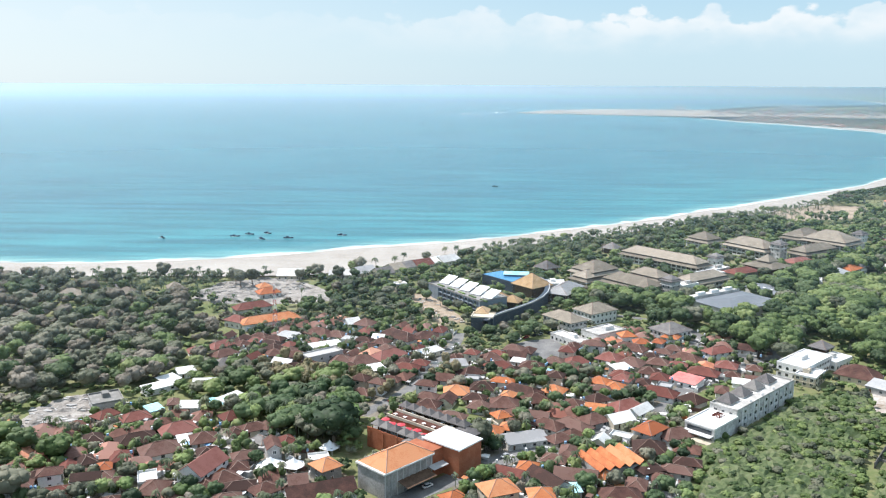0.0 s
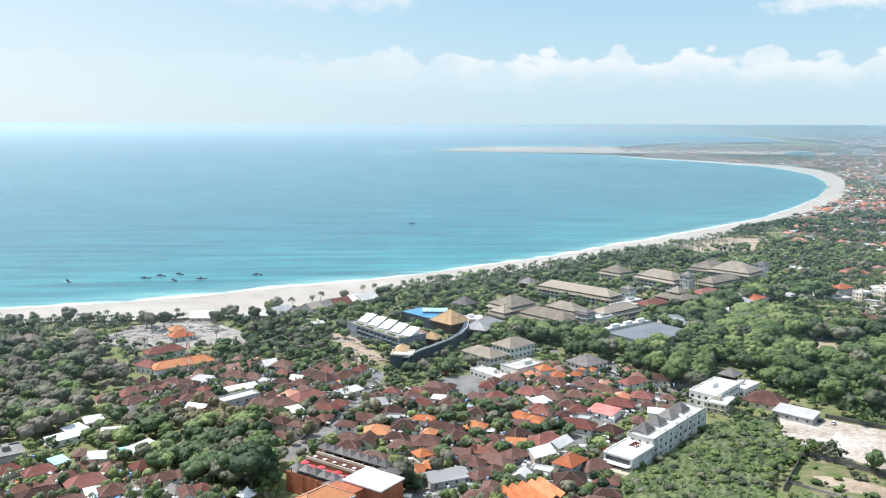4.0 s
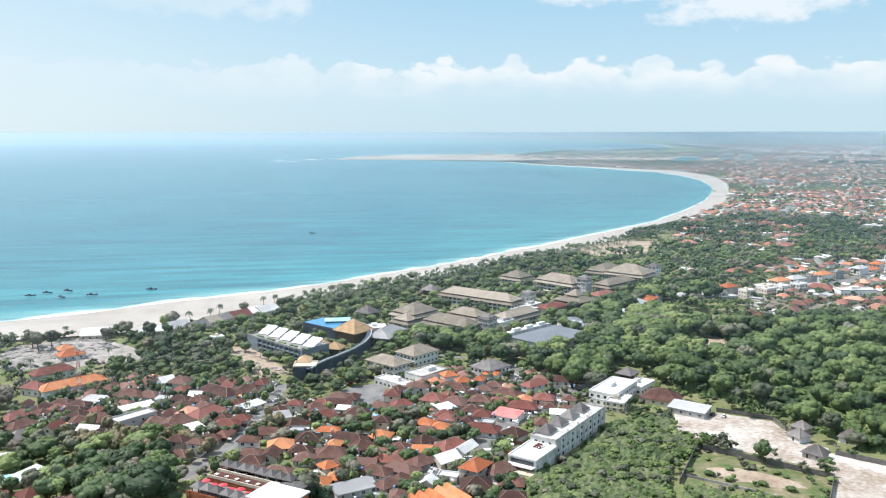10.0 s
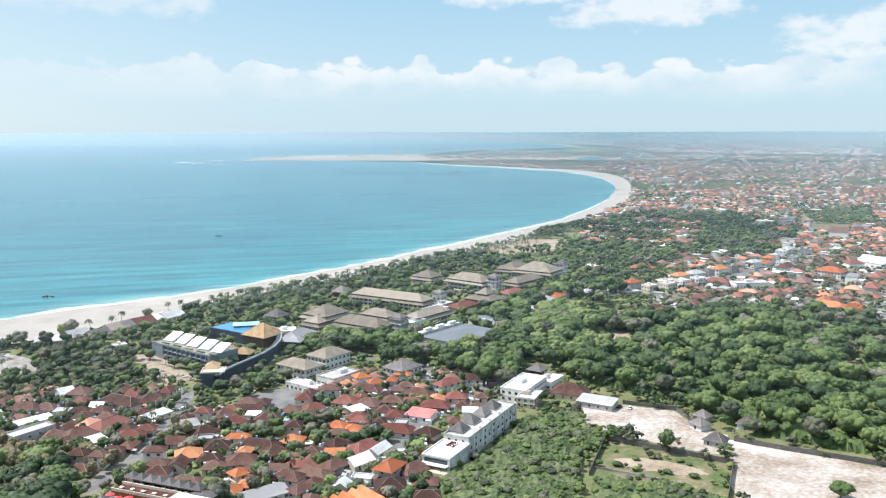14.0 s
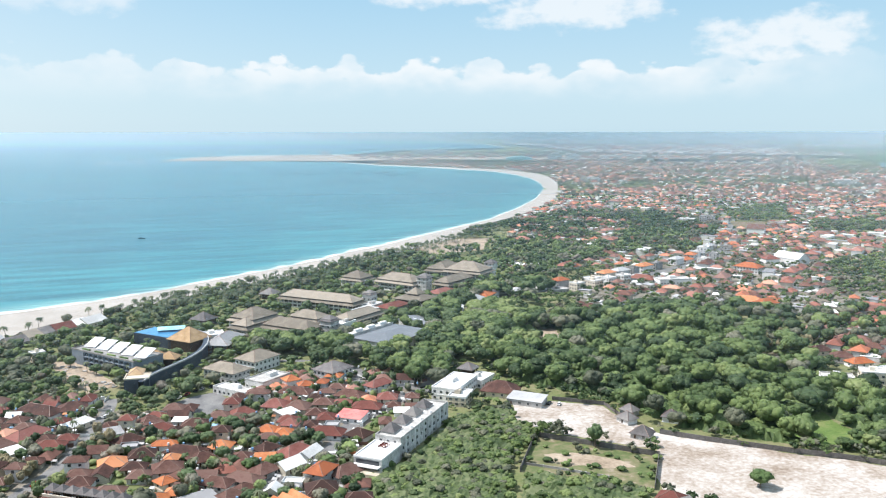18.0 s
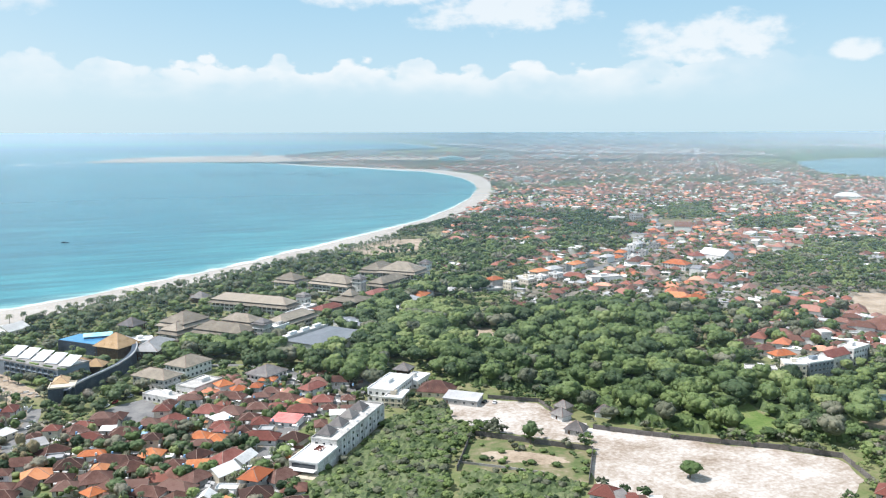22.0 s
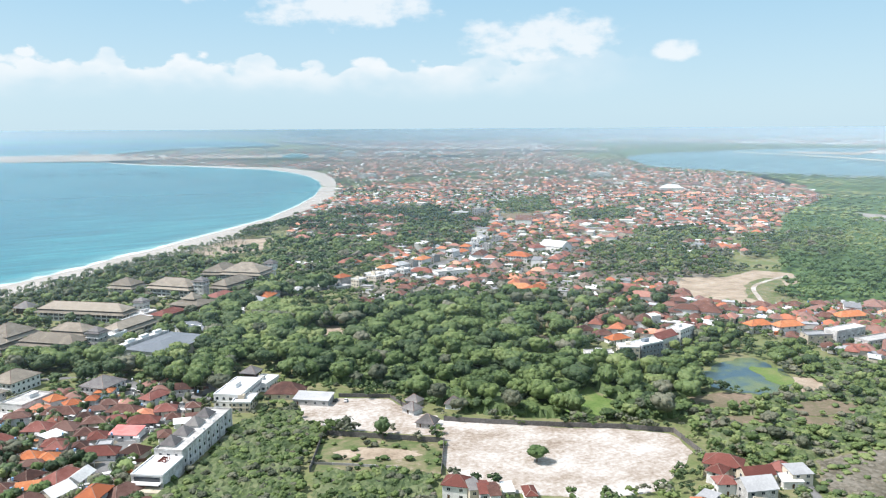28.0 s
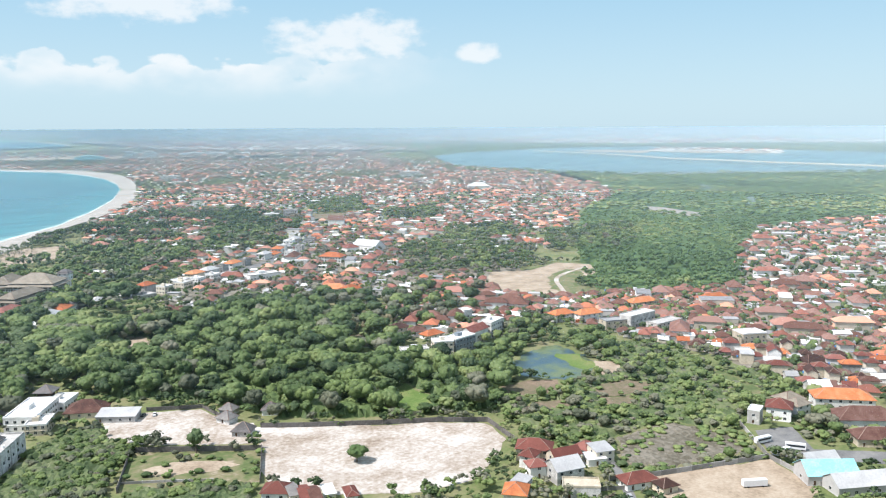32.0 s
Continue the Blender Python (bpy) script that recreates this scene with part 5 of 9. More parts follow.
def sawtooth_hall():
    root = thing("sawtooth_hall", 67.5, 311.2, 22, "hall with a row of bright orange gabled roofs", "hall", grow=(1.25, 1.25, 1.0))
    claim_box(67.5, 311.2, 22.5, 17.5, 22, 1)
    part("wall", Shape().box(-9, 9, -6.5, 6.5, 0, 4.6).mesh("wall", "concrete"), root)
    for k in range(5):
        part("roof", cached("saw_roof", lambda: Shape().gable(13.4, 2.9, 4.6, 1.7, 0.35, 0.15).mesh("roof", "tile_orange")), root, at=pose(-7.2 + k * 3.6, 0, 0, 0, 0, 90))
    part("porch", Shape().hip(7, 6, 3.4, 1.8).mesh("porch", "tile_brown"), root, at=pose(8, -8, 0))
    part("porch_wall", Shape().box(5, 11, -10.6, -5.6, 0, 3.4).mesh("porch_wall", "plaster"), root)


def steel_hall():
    root = thing("convention_hall", 199.5, 552.0, 32, "wide hall with a shallow blue-grey steel roof and white parapet", "hall", grow=(1.25, 1.25, 1.1))
    claim_box(193.8, 553.8, 55, 37.5, 32, 2)
    w, d = 40, 27
    part("wall", Shape().box(-w / 2, w / 2, -d / 2, d / 2, 0, 6.5).mesh("wall", "plaster"), root)
    r = part("roof", Shape().hip(w, d, 6.6, 2.6, 0.6, 0.3).mesh("roof", "sheet_steel"), root)
    for k in range(19):
        part("seam", cached("steel_seam", lambda: Shape().box(-0.06, 0.06, -0.02, 0.02, 0, 0.1).mesh("seam", "sheet_steel")), r, at=pose(-w / 2 + 1 + k * 2.1, -d / 2 - 0.4, 6.62))
    part("parapet", Shape().box(-w / 2 - 3, w / 2 - 2, d / 2 - 0.4, d / 2 + 3.6, 0, 8.6).mesh("parapet", "plaster"), root, "white service gallery")
    for k in range(3):
        part("roof_unit", Shape().box(-3, 3, -1, 1, 8.6, 10.2).mesh("roof_unit", "steel_white"), root, at=pose(-12 + k * 11, d / 2 + 1.6, 0))
    b = thing("service_hall", 240, 582.5, -65, "long low hall with a grey steel roof", "hall", grow=(1.25, 1.25, 1.1))
    claim_box(240, 582.5, 46.2, 18.8, -65, 1)
    part("wall", Shape().box(-18, 18, -7.5, 7.5, 0, 5.5).mesh("wall", "plaster"), b)
    part("roof", Shape().gable(36, 15, 5.6, 1.5).mesh("roof", "sheet_steel"), b)
    for k in range(6):
        part("roof_light", Shape().box(-1.0, 1.0, -0.5, 0.5, 0, 0.12).mesh("roof_light", "tarp"), b, at=pose(-14 + k * 5.6, -3, 6.6))


def angular_hotel():
    x, y, turn = 16.2, 568.7, -56
    root = thing("hotel", x, y, turn, "blue-grey hotel block with a row of tilted white roofs", "hotel", grow=(1.25, 1.25, 1.1))
    claim_box(x, y, 63, 25, turn, 0)
    part("body", Shape().box(-25, 25, -9, 9, 0, 8.6).mesh("body", "hotel_wall"), root, "smooth blue-grey rendered wall")
    for z in (1.0, 3.9, 6.6):
        for k in range(9):
            part("window", cached("hotel_window", lambda: Shape().box(-1.6, 1.6, -9.06, -8.9, 0, 1.5, 0, True).mesh("window", "pane")), root, at=pose(-12 + k * 4.1, 0, z))
    for z in (3.2, 6.0):
        part("slab", Shape().box(-14.5, 25.2, -10.0, 9.2, z - 0.15, z + 0.15, 0, True).mesh("slab", "hotel_wall"), root)
    for k in range(10):
        part("fin", cached("hotel_fin", lambda: Shape().box(-0.12, 0.12, -9.9, -9.0, 0, 8.4).mesh("fin", "hotel_wall")), root, at=pose(-14 + k * 4.1, 0, 0))
    part("roof", flat_roof_mesh(50, 18, 8.6, "concrete", 0.8), root, "grey roof terrace")
    for k in range(5):
        xx = -20 + k * 10.2
        part("tilted_roof", cached("tilt", lambda: Shape().lean(6.4, 8.2, 9.4, 12.9, 0.3, 0.3).mesh("tilted_roof", "tarp")), root, "tilted white membrane roof", at=pose(xx, 1.5, 0, 0, 0, 14))
        part("studio_wall", cached("studio", lambda: Shape().box(-3.0, 3.0, -3.6, 3.6, 8.7, 9.6).mesh("studio_wall", "plaster")), root, at=pose(xx, 1.5, 0, 0, 0, 14))
        part("planter", cached("planter", lambda: Shape().box(-3, 3, -0.5, 0.5, 8.7, 9.5).mesh("planter", "fresh")), root, "green roof planter", at=pose(xx + 4, -6.5, 0))


def curved_gallery():
    """A dark wall that swings up the slope in one curve, with a white rail."""
    root = thing("curved_gallery", 0, 0, 0, "long dark-blue curved gallery with a pale rim", "gallery", grow=(1.25, 1.25, 1.15))
    pts = [Vector(p) for p in ((22, 397), (25, 404), (30, 411), (38, 420), (47, 431), (54, 443), (58.5, 455), (61, 467), (61.5, 480), (58, 490))]
    v, f, rim, rf = [], [], [], []
    for i, p in enumerate(pts):
        way = (pts[min(i + 1, len(pts) - 1)] - pts[max(0, i - 1)]).normalized()
        side = Vector((way.y, -way.x))
        for s, z in ((0, 0), (0, 7.2), (2.6, 7.2), (2.6, 0)):
            q = p - side * s
            v.append((q.x, q.y, z))
        for s, z in ((-0.3, 7.1), (-0.3, 7.9), (0.3, 7.9), (0.3, 7.1)):
            q = p - side * s
            rim.append((q.x, q.y, z))
        claim(p.x * 1.25, p.y * 1.25, 4)
    for i in range(len(pts) - 1):
        for k in range(3):
            f.append((i * 4 + k, i * 4 + k + 1, i * 4 + k + 5, i * 4 + k + 4))
        for k in range(4):
            j = (k + 1) % 4
            rf.append((i * 4 + k, i * 4 + j, i * 4 + 4 + j, i * 4 + 4 + k))
    part("wall", mesh("wall", v, f, "dark_wall"), root)
    part("rim", mesh("rim", rim, rf, "sheet_grey"), root, "pale metal rim")
    b = thing("gallery_head", 25, 506.9, -11, "dark-blue end block of the curved gallery with a thatched top", "building", grow=(1.25, 1.25, 1.15))
    claim_box(25, 507.5, 13.8, 12.5, -11)
    part("wall", Shape().box(-5.5, 5.5, -4.5, 5, 0, 7.4).mesh("wall", "dark_wall"), b)
    part("terrace", flat_roof_mesh(11, 9.5, 7.4, "cream", 0.7), b, at=pose(0, 0.25, 0))
    p = thing("pool_deck", 50.0, 618.0, -52, "bright blue roof pool deck beside a glass roof", "pool", grow=(1.25, 1.25, 1.15))
    claim_box(50.0, 618.0, 44, 22, -52)
    part("base", Shape().box(-16, 16, -8, 8, 0, 6.8).mesh("base", "dark_wall"), p)
    part("water", Shape().box(-15.6, 15.6, -7.6, 7.6, 6.8, 6.95).mesh("water", "pool_water"), p, "bright blue pool surface")
    g = part("glass_roof", Shape().gable(15, 9, 8.2, 1.3, 0.2, 0.12).mesh("glass_roof", "sheet_aqua"), p, "pale aqua glass roof", at=pose(-1, 6.5, 0, 0, 0, 45))
    part("glass_wall", Shape().box(-7.2, 7.2, -4.2, 4.2, 0, 8.1).mesh("glass_wall", "blue_glass"), g)


def lattice_tower(x, y, high=25.0):
    root = thing("radio_mast", x, y, 12, "thin red and white lattice radio mast", "radio mast")
    claim(x, y, 3)
    n = 9
    for k in range(n):
        a, b = 1.5 * (1 - k / n * 0.72), 1.5 * (1 - (k + 1) / n * 0.72)
        z0, z1 = high * k / n, high * (k + 1) / n
        mat = "steel_red" if k % 2 else "steel_white"
        s = Shape()
        for i in range(4):
            c0, c1 = ((-1, -1), (1, -1), (1, 1), (-1, 1))[i], ((-1, -1), (1, -1), (1, 1), (-1, 1))[(i + 1) % 4]
            s.rod((c0[0] * a, c0[1] * a, z0), (c0[0] * b, c0[1] * b, z1), 0.2, sides=4)
            s.rod((c0[0] * a, c0[1] * a, z0), (c1[0] * b, c1[1] * b, z1), 0.12, sides=3)
            s.rod((c0[0] * b, c0[1] * b, z1), (c1[0] * b, c1[1] * b, z1), 0.12, sides=3)
        part("mast_section", s.mesh("mast_section", mat), root, "red steel section" if k % 2 else "white steel section")
    for k in range(3):
        part("antenna", Shape().box(-0.15, 0.15, 0.55, 0.75, high - 3.4, high - 1.4, 0, True).mesh("antenna", "steel_white"), root, at=pose(0, 0, 0, 0, 0, 120 * k))
    part("rod", Shape().rod((0, 0, high), (0, 0, high + 2.4), 0.05).mesh("rod", "steel_red"), root)


def wall_run(name, pts, high, label, mat="stone_wall"):
    root = thing(name, 0, 0, 0, label, "garden wall", "garden walls")
    for i in range(len(pts) - 1):
        a, b = Vector(pts[i]), Vector(pts[i + 1])
        ln = (b - a).length
        n = max(1, int(ln / 8))
        turn = math.degrees(math.atan2(b.y - a.y, b.x - a.x))
        for k in range(n):
            p = a.lerp(b, (k + 0.5) / n)
            seg = ln / n
            part("wall_panel", Shape().box(-seg / 2, seg / 2, -0.12, 0.12, 0, high).mesh("wall_panel", mat), root, at=pose(p.x, p.y, 0, 0, 0, turn))
            q = a.lerp(b, k / n)
            part("wall_post", cached(("wall_post", high, mat), lambda: Shape().box(-0.2, 0.2, -0.2, 0.2, 0, high + 0.15).mesh("wall_post", mat)), root, at=pose(q.x, q.y, 0, 0, 0, turn))


def tent(x, y, w, tall, label="white peaked tent roof", mat="tarp"):
    root = thing("tent", x, y, 20, label, "tent", "tents")
    claim(x, y, w / 2)
    s = Shape()
    n, ring = 16, [(1.0, 0.42), (0.72, 0.5), (0.4, 0.64), (0.16, 0.84), (0.02, 1.0)]
    for k in range(n):
        for j in range(4):
            q = []
            for rr, zz, ang in ((*ring[j], k), (*ring[j], k + 1), (*ring[j + 1], k + 1), (*ring[j + 1], k)):
                t = 2 * math.pi * ang / n
                sc = rr * w / 2 * (1.12 if ang % 4 == 0 and j == 0 else 1)
                q.append((math.cos(t) * sc, math.sin(t) * sc, zz * tall))
            s.face(q)
    part("canopy", s.mesh("canopy", mat), root)
    for k in range(4):
        t = math.pi / 2 * k
        part("pole", cached(("tent_pole", tall), lambda: Shape().rod((0, 0, 0), (0, 0, tall * 0.44), 0.07).mesh("pole", "steel_white")), root, at=pose(math.cos(t) * w * 0.5, math.sin(t) * w * 0.5, 0))


def car(x, y, turn, paint, z=0.13):
    root = thing("car", x, y, turn, "%s car parked on the road" % paint, "car", "cars", z)
    part("body", cached(("car_body", paint), lambda: Shape().box(-2.1, 2.1, -0.85, 0.85, 0.35, 0.95, 0, True).mesh("body", "paint_" + paint)), root)

    def top():
        s = Shape()
        s.hip(2.5, 1.5, 0.95, 0.55, 0.1, 0.0, ridge=0.85)
        return s.mesh("cabin", "pane")
    part("cabin", cached("car_cabin", top), root, "dark glass cabin", at=pose(-0.2, 0, 0))
    part("car_roof", cached(("car_roof", paint), lambda: Shape().box(-0.95, 0.95, -0.62, 0.62, 1.38, 1.52, 0, True).mesh("car_roof", "paint_" + paint)), root, at=pose(-0.2, 0, 0))
    for a in (-1.3, 1.3):
        for b in (-0.85, 0.85):
            part("wheel", cached("wheel", lambda: Shape().rod((0, -0.11, 0.33), (0, 0.11, 0.33), 0.33, sides=10).mesh("wheel", "tyre")), root, at=pose(a, b, 0))


def bus(x, y, turn, ln=9.0, name="bus", label="white coach parked in a depot yard"):
    root = thing(name, x, y, turn, label, name, "parked coaches", 0.13)
    claim(x, y, 3)
    part("body", Shape().box(-ln / 2, ln / 2, -1.2, 1.2, 0.5, 3.1, 0, True).mesh("body", "paint_white"), root)
    part("roof", Shape().box(-ln / 2 + 0.2, ln / 2 - 0.2, -1.0, 1.0, 3.1, 3.25).mesh("roof", "steel_white"), root)
    if name == "bus":
        for s in (-1, 1):
            part("window_band", Shape().box(-ln / 2 + 0.5, ln / 2 - 0.5, s * 1.2 - 0.03, s * 1.2 + 0.03, 1.6, 2.6, 0, True).mesh("window_band", "pane"), root)
    part("windscreen", Shape().box(ln / 2 - 0.02, ln / 2 + 0.04, -1.05, 1.05, 1.4, 2.7, 0, True).mesh("windscreen", "pane"), root)
    for a in (-ln * 0.3, ln * 0.32):
        for b in (-1.1, 1.1):
            part("wheel", cached("bus_wheel", lambda: Shape().rod((0, -0.15, 0.48), (0, 0.15, 0.48), 0.48, sides=10).mesh("wheel", "tyre")), root, at=pose(a, b, 0))


def boat(x, y, ln, turn):
    p = warp((x, y, 0.2))
    root = thing("fishing_boat", p[0], p[1], turn, "small wooden outrigger fishing boat at anchor, coloured as a dark silhouette", "boat", "fishing boats", p[2])

    def hull():
        s = Shape()
        ring = []
        for k in range(7):
            q = k / 6 * 2 - 1
            wd, up = 0.09 * (1 - q * q) + 0.012, 0.05 * q * q
            ring.append([(q * 0.5, -wd, 0.09 + up), (q * 0.48, -wd * 0.5, 0.0), (q * 0.48, wd * 0.5, 0.0), (q * 0.5, wd, 0.09 + up)])
        for k in range(6):
            for j in range(4):
                i = (j + 1) % 4
                s.face([ring[k][j], ring[k + 1][j], ring[k + 1][i], ring[k][i]])
        return s.mesh("hull", "hull")
    sc = Matrix.Diagonal((ln, ln, ln, 1))
    part("hull", cached("boat_hull", hull), root, at=sc)
    part("cabin", cached("boat_cabin", lambda: Shape().box(-0.2, 0.02, -0.06, 0.06, 0.07, 0.2).mesh("cabin", "hull")), root, "low cabin with backlit dark put into its colour", at=sc)
    for s in (-1, 1):
        part("outrigger", cached(("outrigger", s), lambda: Shape().rod((-0.4, s * 0.26, 0.03), (0.4, s * 0.26, 0.03), 0.012, sides=4).rod((0.15, 0, 0.1), (0.15, s * 0.26, 0.04), 0.008, sides=3).rod((-0.15, 0, 0.1), (-0.15, s * 0.26, 0.04), 0.008, sides=3).mesh("outrigger", "steel_white")), root, at=sc)


long_white_building()
terrace_restaurant()
orange_hall()
sawtooth_hall()
steel_hall()
angular_hotel()
curved_gallery()
lattice_tower(-104.2, 501.4, 29.0)
block(193.3, 428.4, 32, 15.5, 43, 7.0, 2, "plaster", "flat", "white two-storey block with open columns and a flat roof")
block(189, 411.5, 15.5, 10.5, 49, 5.2, 2, "cream", "flat")
block(214.5, 439.5, 17.5, 11.2, 38, 4.2, 1, "plaster", "flat")
pavilion(211, 449, 8.8, 8.8, 40, 8, "")
house(217, 416.5, 20, 15, -42, "tile_brown", 3.2, "hip", "cream")
house(222.5, 395.5, 20, 11.2, -48, "sheet_grey", 3.2, "lean", "concrete", "shed", "village sheds")
house(255, 347.5, 8, 7, -78, "shingle", 2.8, "hip", "plaster", "villa", "grey-roofed villas", 0.9)
house(263.8, 357.5, 7.5, 6.5, -70, "shingle", 2.8, "hip", "plaster", "villa", "grey-roofed villas", 0.9)
house(248.8, 326.2, 9, 8, -58, "shingle", 2.8, "hip", "plaster", "villa", "grey-roofed villas", 0.9)
house(277.5, 340, 8, 7, -50, "shingle", 3.0, "hip", "plaster", "villa", "grey-roofed villas", 0.9)
house(-92.5, 301.2, 17.5, 11.2, 70, "tile_red", 5.6, "gable", "plaster", "house", "village houses", 0.7)
house(51.2, 298.8, 16.2, 8.8, -14, "tile_brown", 3.4, "gable", "plaster", "long_house", "long tiled halls")
house(39.8, 293.8, 16.9, 7.5, -56, "tile_brown", 4.4, "gable", "plaster", "long_house", "long tiled halls")
house(-45, 285, 25, 11.2, 23, "tile_brown", 3.6, "gable", "plaster", "long_house", "long tiled halls")
block(-158.8, 373.8, 13.8, 15, 30, 4.6, 1, "concrete", "flat", "unfinished concrete house without a finished roof")
house(-138.4, 355.4, 11.6, 8.0, 36, "tile_red", 2.8, "hip", "plaster")
house(-152.9, 358.2, 9.8, 6.9, 56, "tile_red", 2.8, "hip", "cream")
house(-129.3, 331.5, 15.6, 9.2, 29, "tile_brown", 2.8, "hip", "plaster")
house(-115.1, 342.3, 14.5, 10.3, 33, "tile_red", 2.8, "hip", "concrete")
house(-116.1, 321.7, 14.8, 10.3, 31, "tile_brown", 2.8, "hip", "plaster")
house(-147.5, 331.7, 6.7, 9.2, 24, "tile_brown", 2.8, "hip", "cream")
house(-161.6, 329.1, 6.4, 8.0, -1, "tile_brown", 2.8, "hip", "plaster")
house(-129.2, 314.7, 7.3, 9.2, 20, "tile_red", 2.8, "hip", "concrete")
house(-132.5, 305.8, 4.6, 5.8, 19, "tile_orange", 2.8, "hip", "plaster")
house(-142.0, 311.0, 5.9, 8.0, 39, "tile_brown", 2.8, "hip", "cream")
house(-91.1, 302.4, 6.5, 10.3, 69, "tile_orange", 2.8, "hip", "plaster")
house(-83.3, 296.3, 9.9, 9.2, 40, "tile_brown", 2.8, "hip", "concrete")
house(-89.0, 291.6, 4.8, 6.9, 31, "tile_brown", 2.8, "hip", "plaster")
house(-107.0, 288.0, 9.2, 10.3, -1, "tile_brown", 2.8, "hip", "cream")
house(-101.1, 332.5, 10.3, 9.2, 22, "tile_brown", 2.8, "hip", "plaster")
house(-109.7, 331.6, 4.0, 5.8, 27, "sheet_white", 2.7, "lean", "concrete", "shed", "village sheds")
house(-95.6, 357.0, 9.0, 8.0, 39, "tile_red", 2.8, "hip", "plaster")
house(-89.7, 340.1, 5.6, 6.9, 31, "tile_brown", 2.8, "hip", "cream")
house(-117.9, 370.0, 7.9, 6.9, 3, "sheet_white", 2.7, "gable", "plaster", "shed", "village sheds")
house(-127.2, 373.8, 4.0, 6.9, 15, "tile_brown", 2.8, "hip", "concrete")
house(-140.9, 395.0, 16.1, 6.9, 42, "sheet_white", 2.7, "lean", "plaster", "shed", "village sheds")
house(-139.4, 404.9, 9.5, 8.0, 50, "sheet_white", 2.7, "lean", "cream", "shed", "village sheds")
house(-134.3, 417.3, 9.2, 8.0, 29, "sheet_white", 2.7, "lean", "plaster", "shed", "village sheds")
house(-119.2, 399.5, 11.2, 8.0, 6, "sheet_white", 2.7, "gable", "concrete", "shed", "village sheds")
house(-100.6, 378.7, 12.8, 8.0, 55, "sheet_white", 2.7, "lean", "plaster", "shed", "village sheds")
house(-106.8, 373.5, 5.8, 6.9, 11, "sheet_aqua", 2.7, "lean", "cream", "shed", "village sheds")
house(-133.5, 365.6, 6.5, 6.9, 44, "sheet_aqua", 2.7, "lean", "plaster", "shed", "village sheds")
house(-76.6, 331.2, 5.5, 8.0, 50, "shingle", 2.8, "hip", "concrete")
house(-65.7, 331.2, 5.8, 8.0, 34, "tile_red", 2.8, "hip", "plaster")
house(-83.1, 344.1, 11.7, 6.9, 33, "tile_brown", 2.8, "hip", "cream")
house(-77.4, 347.3, 8.0, 6.9, 61, "tile_brown", 2.8, "hip", "plaster")
house(-45.3, 302.5, 8.3, 9.2, 41, "tile_orange", 5.6, "hip", "concrete")
house(-65.9, 287.7, 9.6, 8.0, 43, "tile_brown", 2.8, "hip", "plaster")
house(39.0, 391.5, 19.2, 8.0, -36, "tile_brown", 2.8, "hip", "cream")
house(54.8, 391.9, 10.1, 9.2, -30, "tile_orange", 2.8, "hip", "plaster")
house(44.4, 379.7, 11.2, 9.2, 16, "tile_brown", 2.8, "hip", "concrete")
house(28.9, 374.0, 12.7, 10.3, -7, "tile_brown", 2.8, "hip", "plaster")
house(26.4, 360.1, 6.3, 6.9, 26, "tile_orange", 2.8, "hip", "cream")
house(46.7, 349.2, 12.9, 8.0, -40, "tile_brown", 2.8, "hip", "plaster")
house(58.1, 349.2, 15.6, 8.0, -50, "tile_brown", 2.8, "hip", "concrete")
house(67.7, 355.3, 11.4, 9.2, 30, "tile_brown", 2.8, "hip", "plaster")
house(79.2, 356.4, 12.1, 9.2, 28, "sheet_white", 2.7, "gable", "cream", "shed", "village sheds")
house(91.1, 366.6, 12.3, 6.9, 45, "sheet_white", 2.7, "gable", "plaster", "shed", "village sheds")
house(89.2, 339.2, 12.5, 9.2, 44, "tile_orange", 5.6, "hip", "concrete")
house(100.3, 339.5, 13.9, 9.2, 22, "tile_brown", 2.8, "hip", "plaster")
house(85.8, 325.3, 12.6, 11.5, -10, "tile_brown", 2.8, "hip", "cream")
house(75.8, 316.7, 7.6, 8.0, 36, "tile_brown", 2.8, "hip", "plaster")
house(62.1, 301.1, 5.9, 6.9, 28, "tile_orange", 2.8, "hip", "concrete")
house(65.3, 283.7, 14.7, 10.3, -1, "tile_brown", 2.8, "hip", "plaster")
house(20.4, 284.2, 12.0, 10.3, 22, "tile_orange", 5.6, "hip", "cream")
house(35.6, 279.1, 8.4, 9.2, 4, "tile_orange", 5.6, "hip", "plaster")
house(4.0, 282.5, 7.5, 6.9, 32, "tile_orange", 2.8, "hip", "concrete")
house(35.2, 334.2, 18.4, 9.2, 18, "sheet_grey", 2.7, "lean", "plaster", "shed", "village sheds")
house(49.3, 334.7, 10.1, 6.9, 34, "tile_brown", 2.8, "hip", "cream")
house(55.7, 338.9, 8.6, 6.9, 37, "tile_brown", 2.8, "hip", "plaster")
house(48.7, 289.0, 5.0, 5.8, 7, "sheet_aqua", 2.7, "lean", "concrete", "shed", "village sheds")
house(85.1, 371.2, 16.5, 10.3, 30, "tile_red", 2.8, "hip", "plaster")
house(79.7, 405.0, 9.0, 8.0, -36, "tile_orange", 2.8, "hip", "cream")
house(86.2, 397.6, 7.5, 8.0, -23, "tile_orange", 2.8, "hip", "plaster")
house(92.4, 409.5, 8.7, 8.0, -32, "tile_red", 2.8, "hip", "concrete")
house(105.7, 389.7, 16.8, 9.2, -32, "tile_red", 2.8, "hip", "plaster")
house(-73.7, 486.2, 18.2, 10.3, -38, "tile_brown", 2.8, "hip", "cream")
house(-63.9, 483.3, 11.3, 8.0, -23, "tile_brown", 2.8, "hip", "plaster")
house(-66.2, 437.8, 21.5, 9.2, 39, "concrete", 6.2, "flat", "concrete")
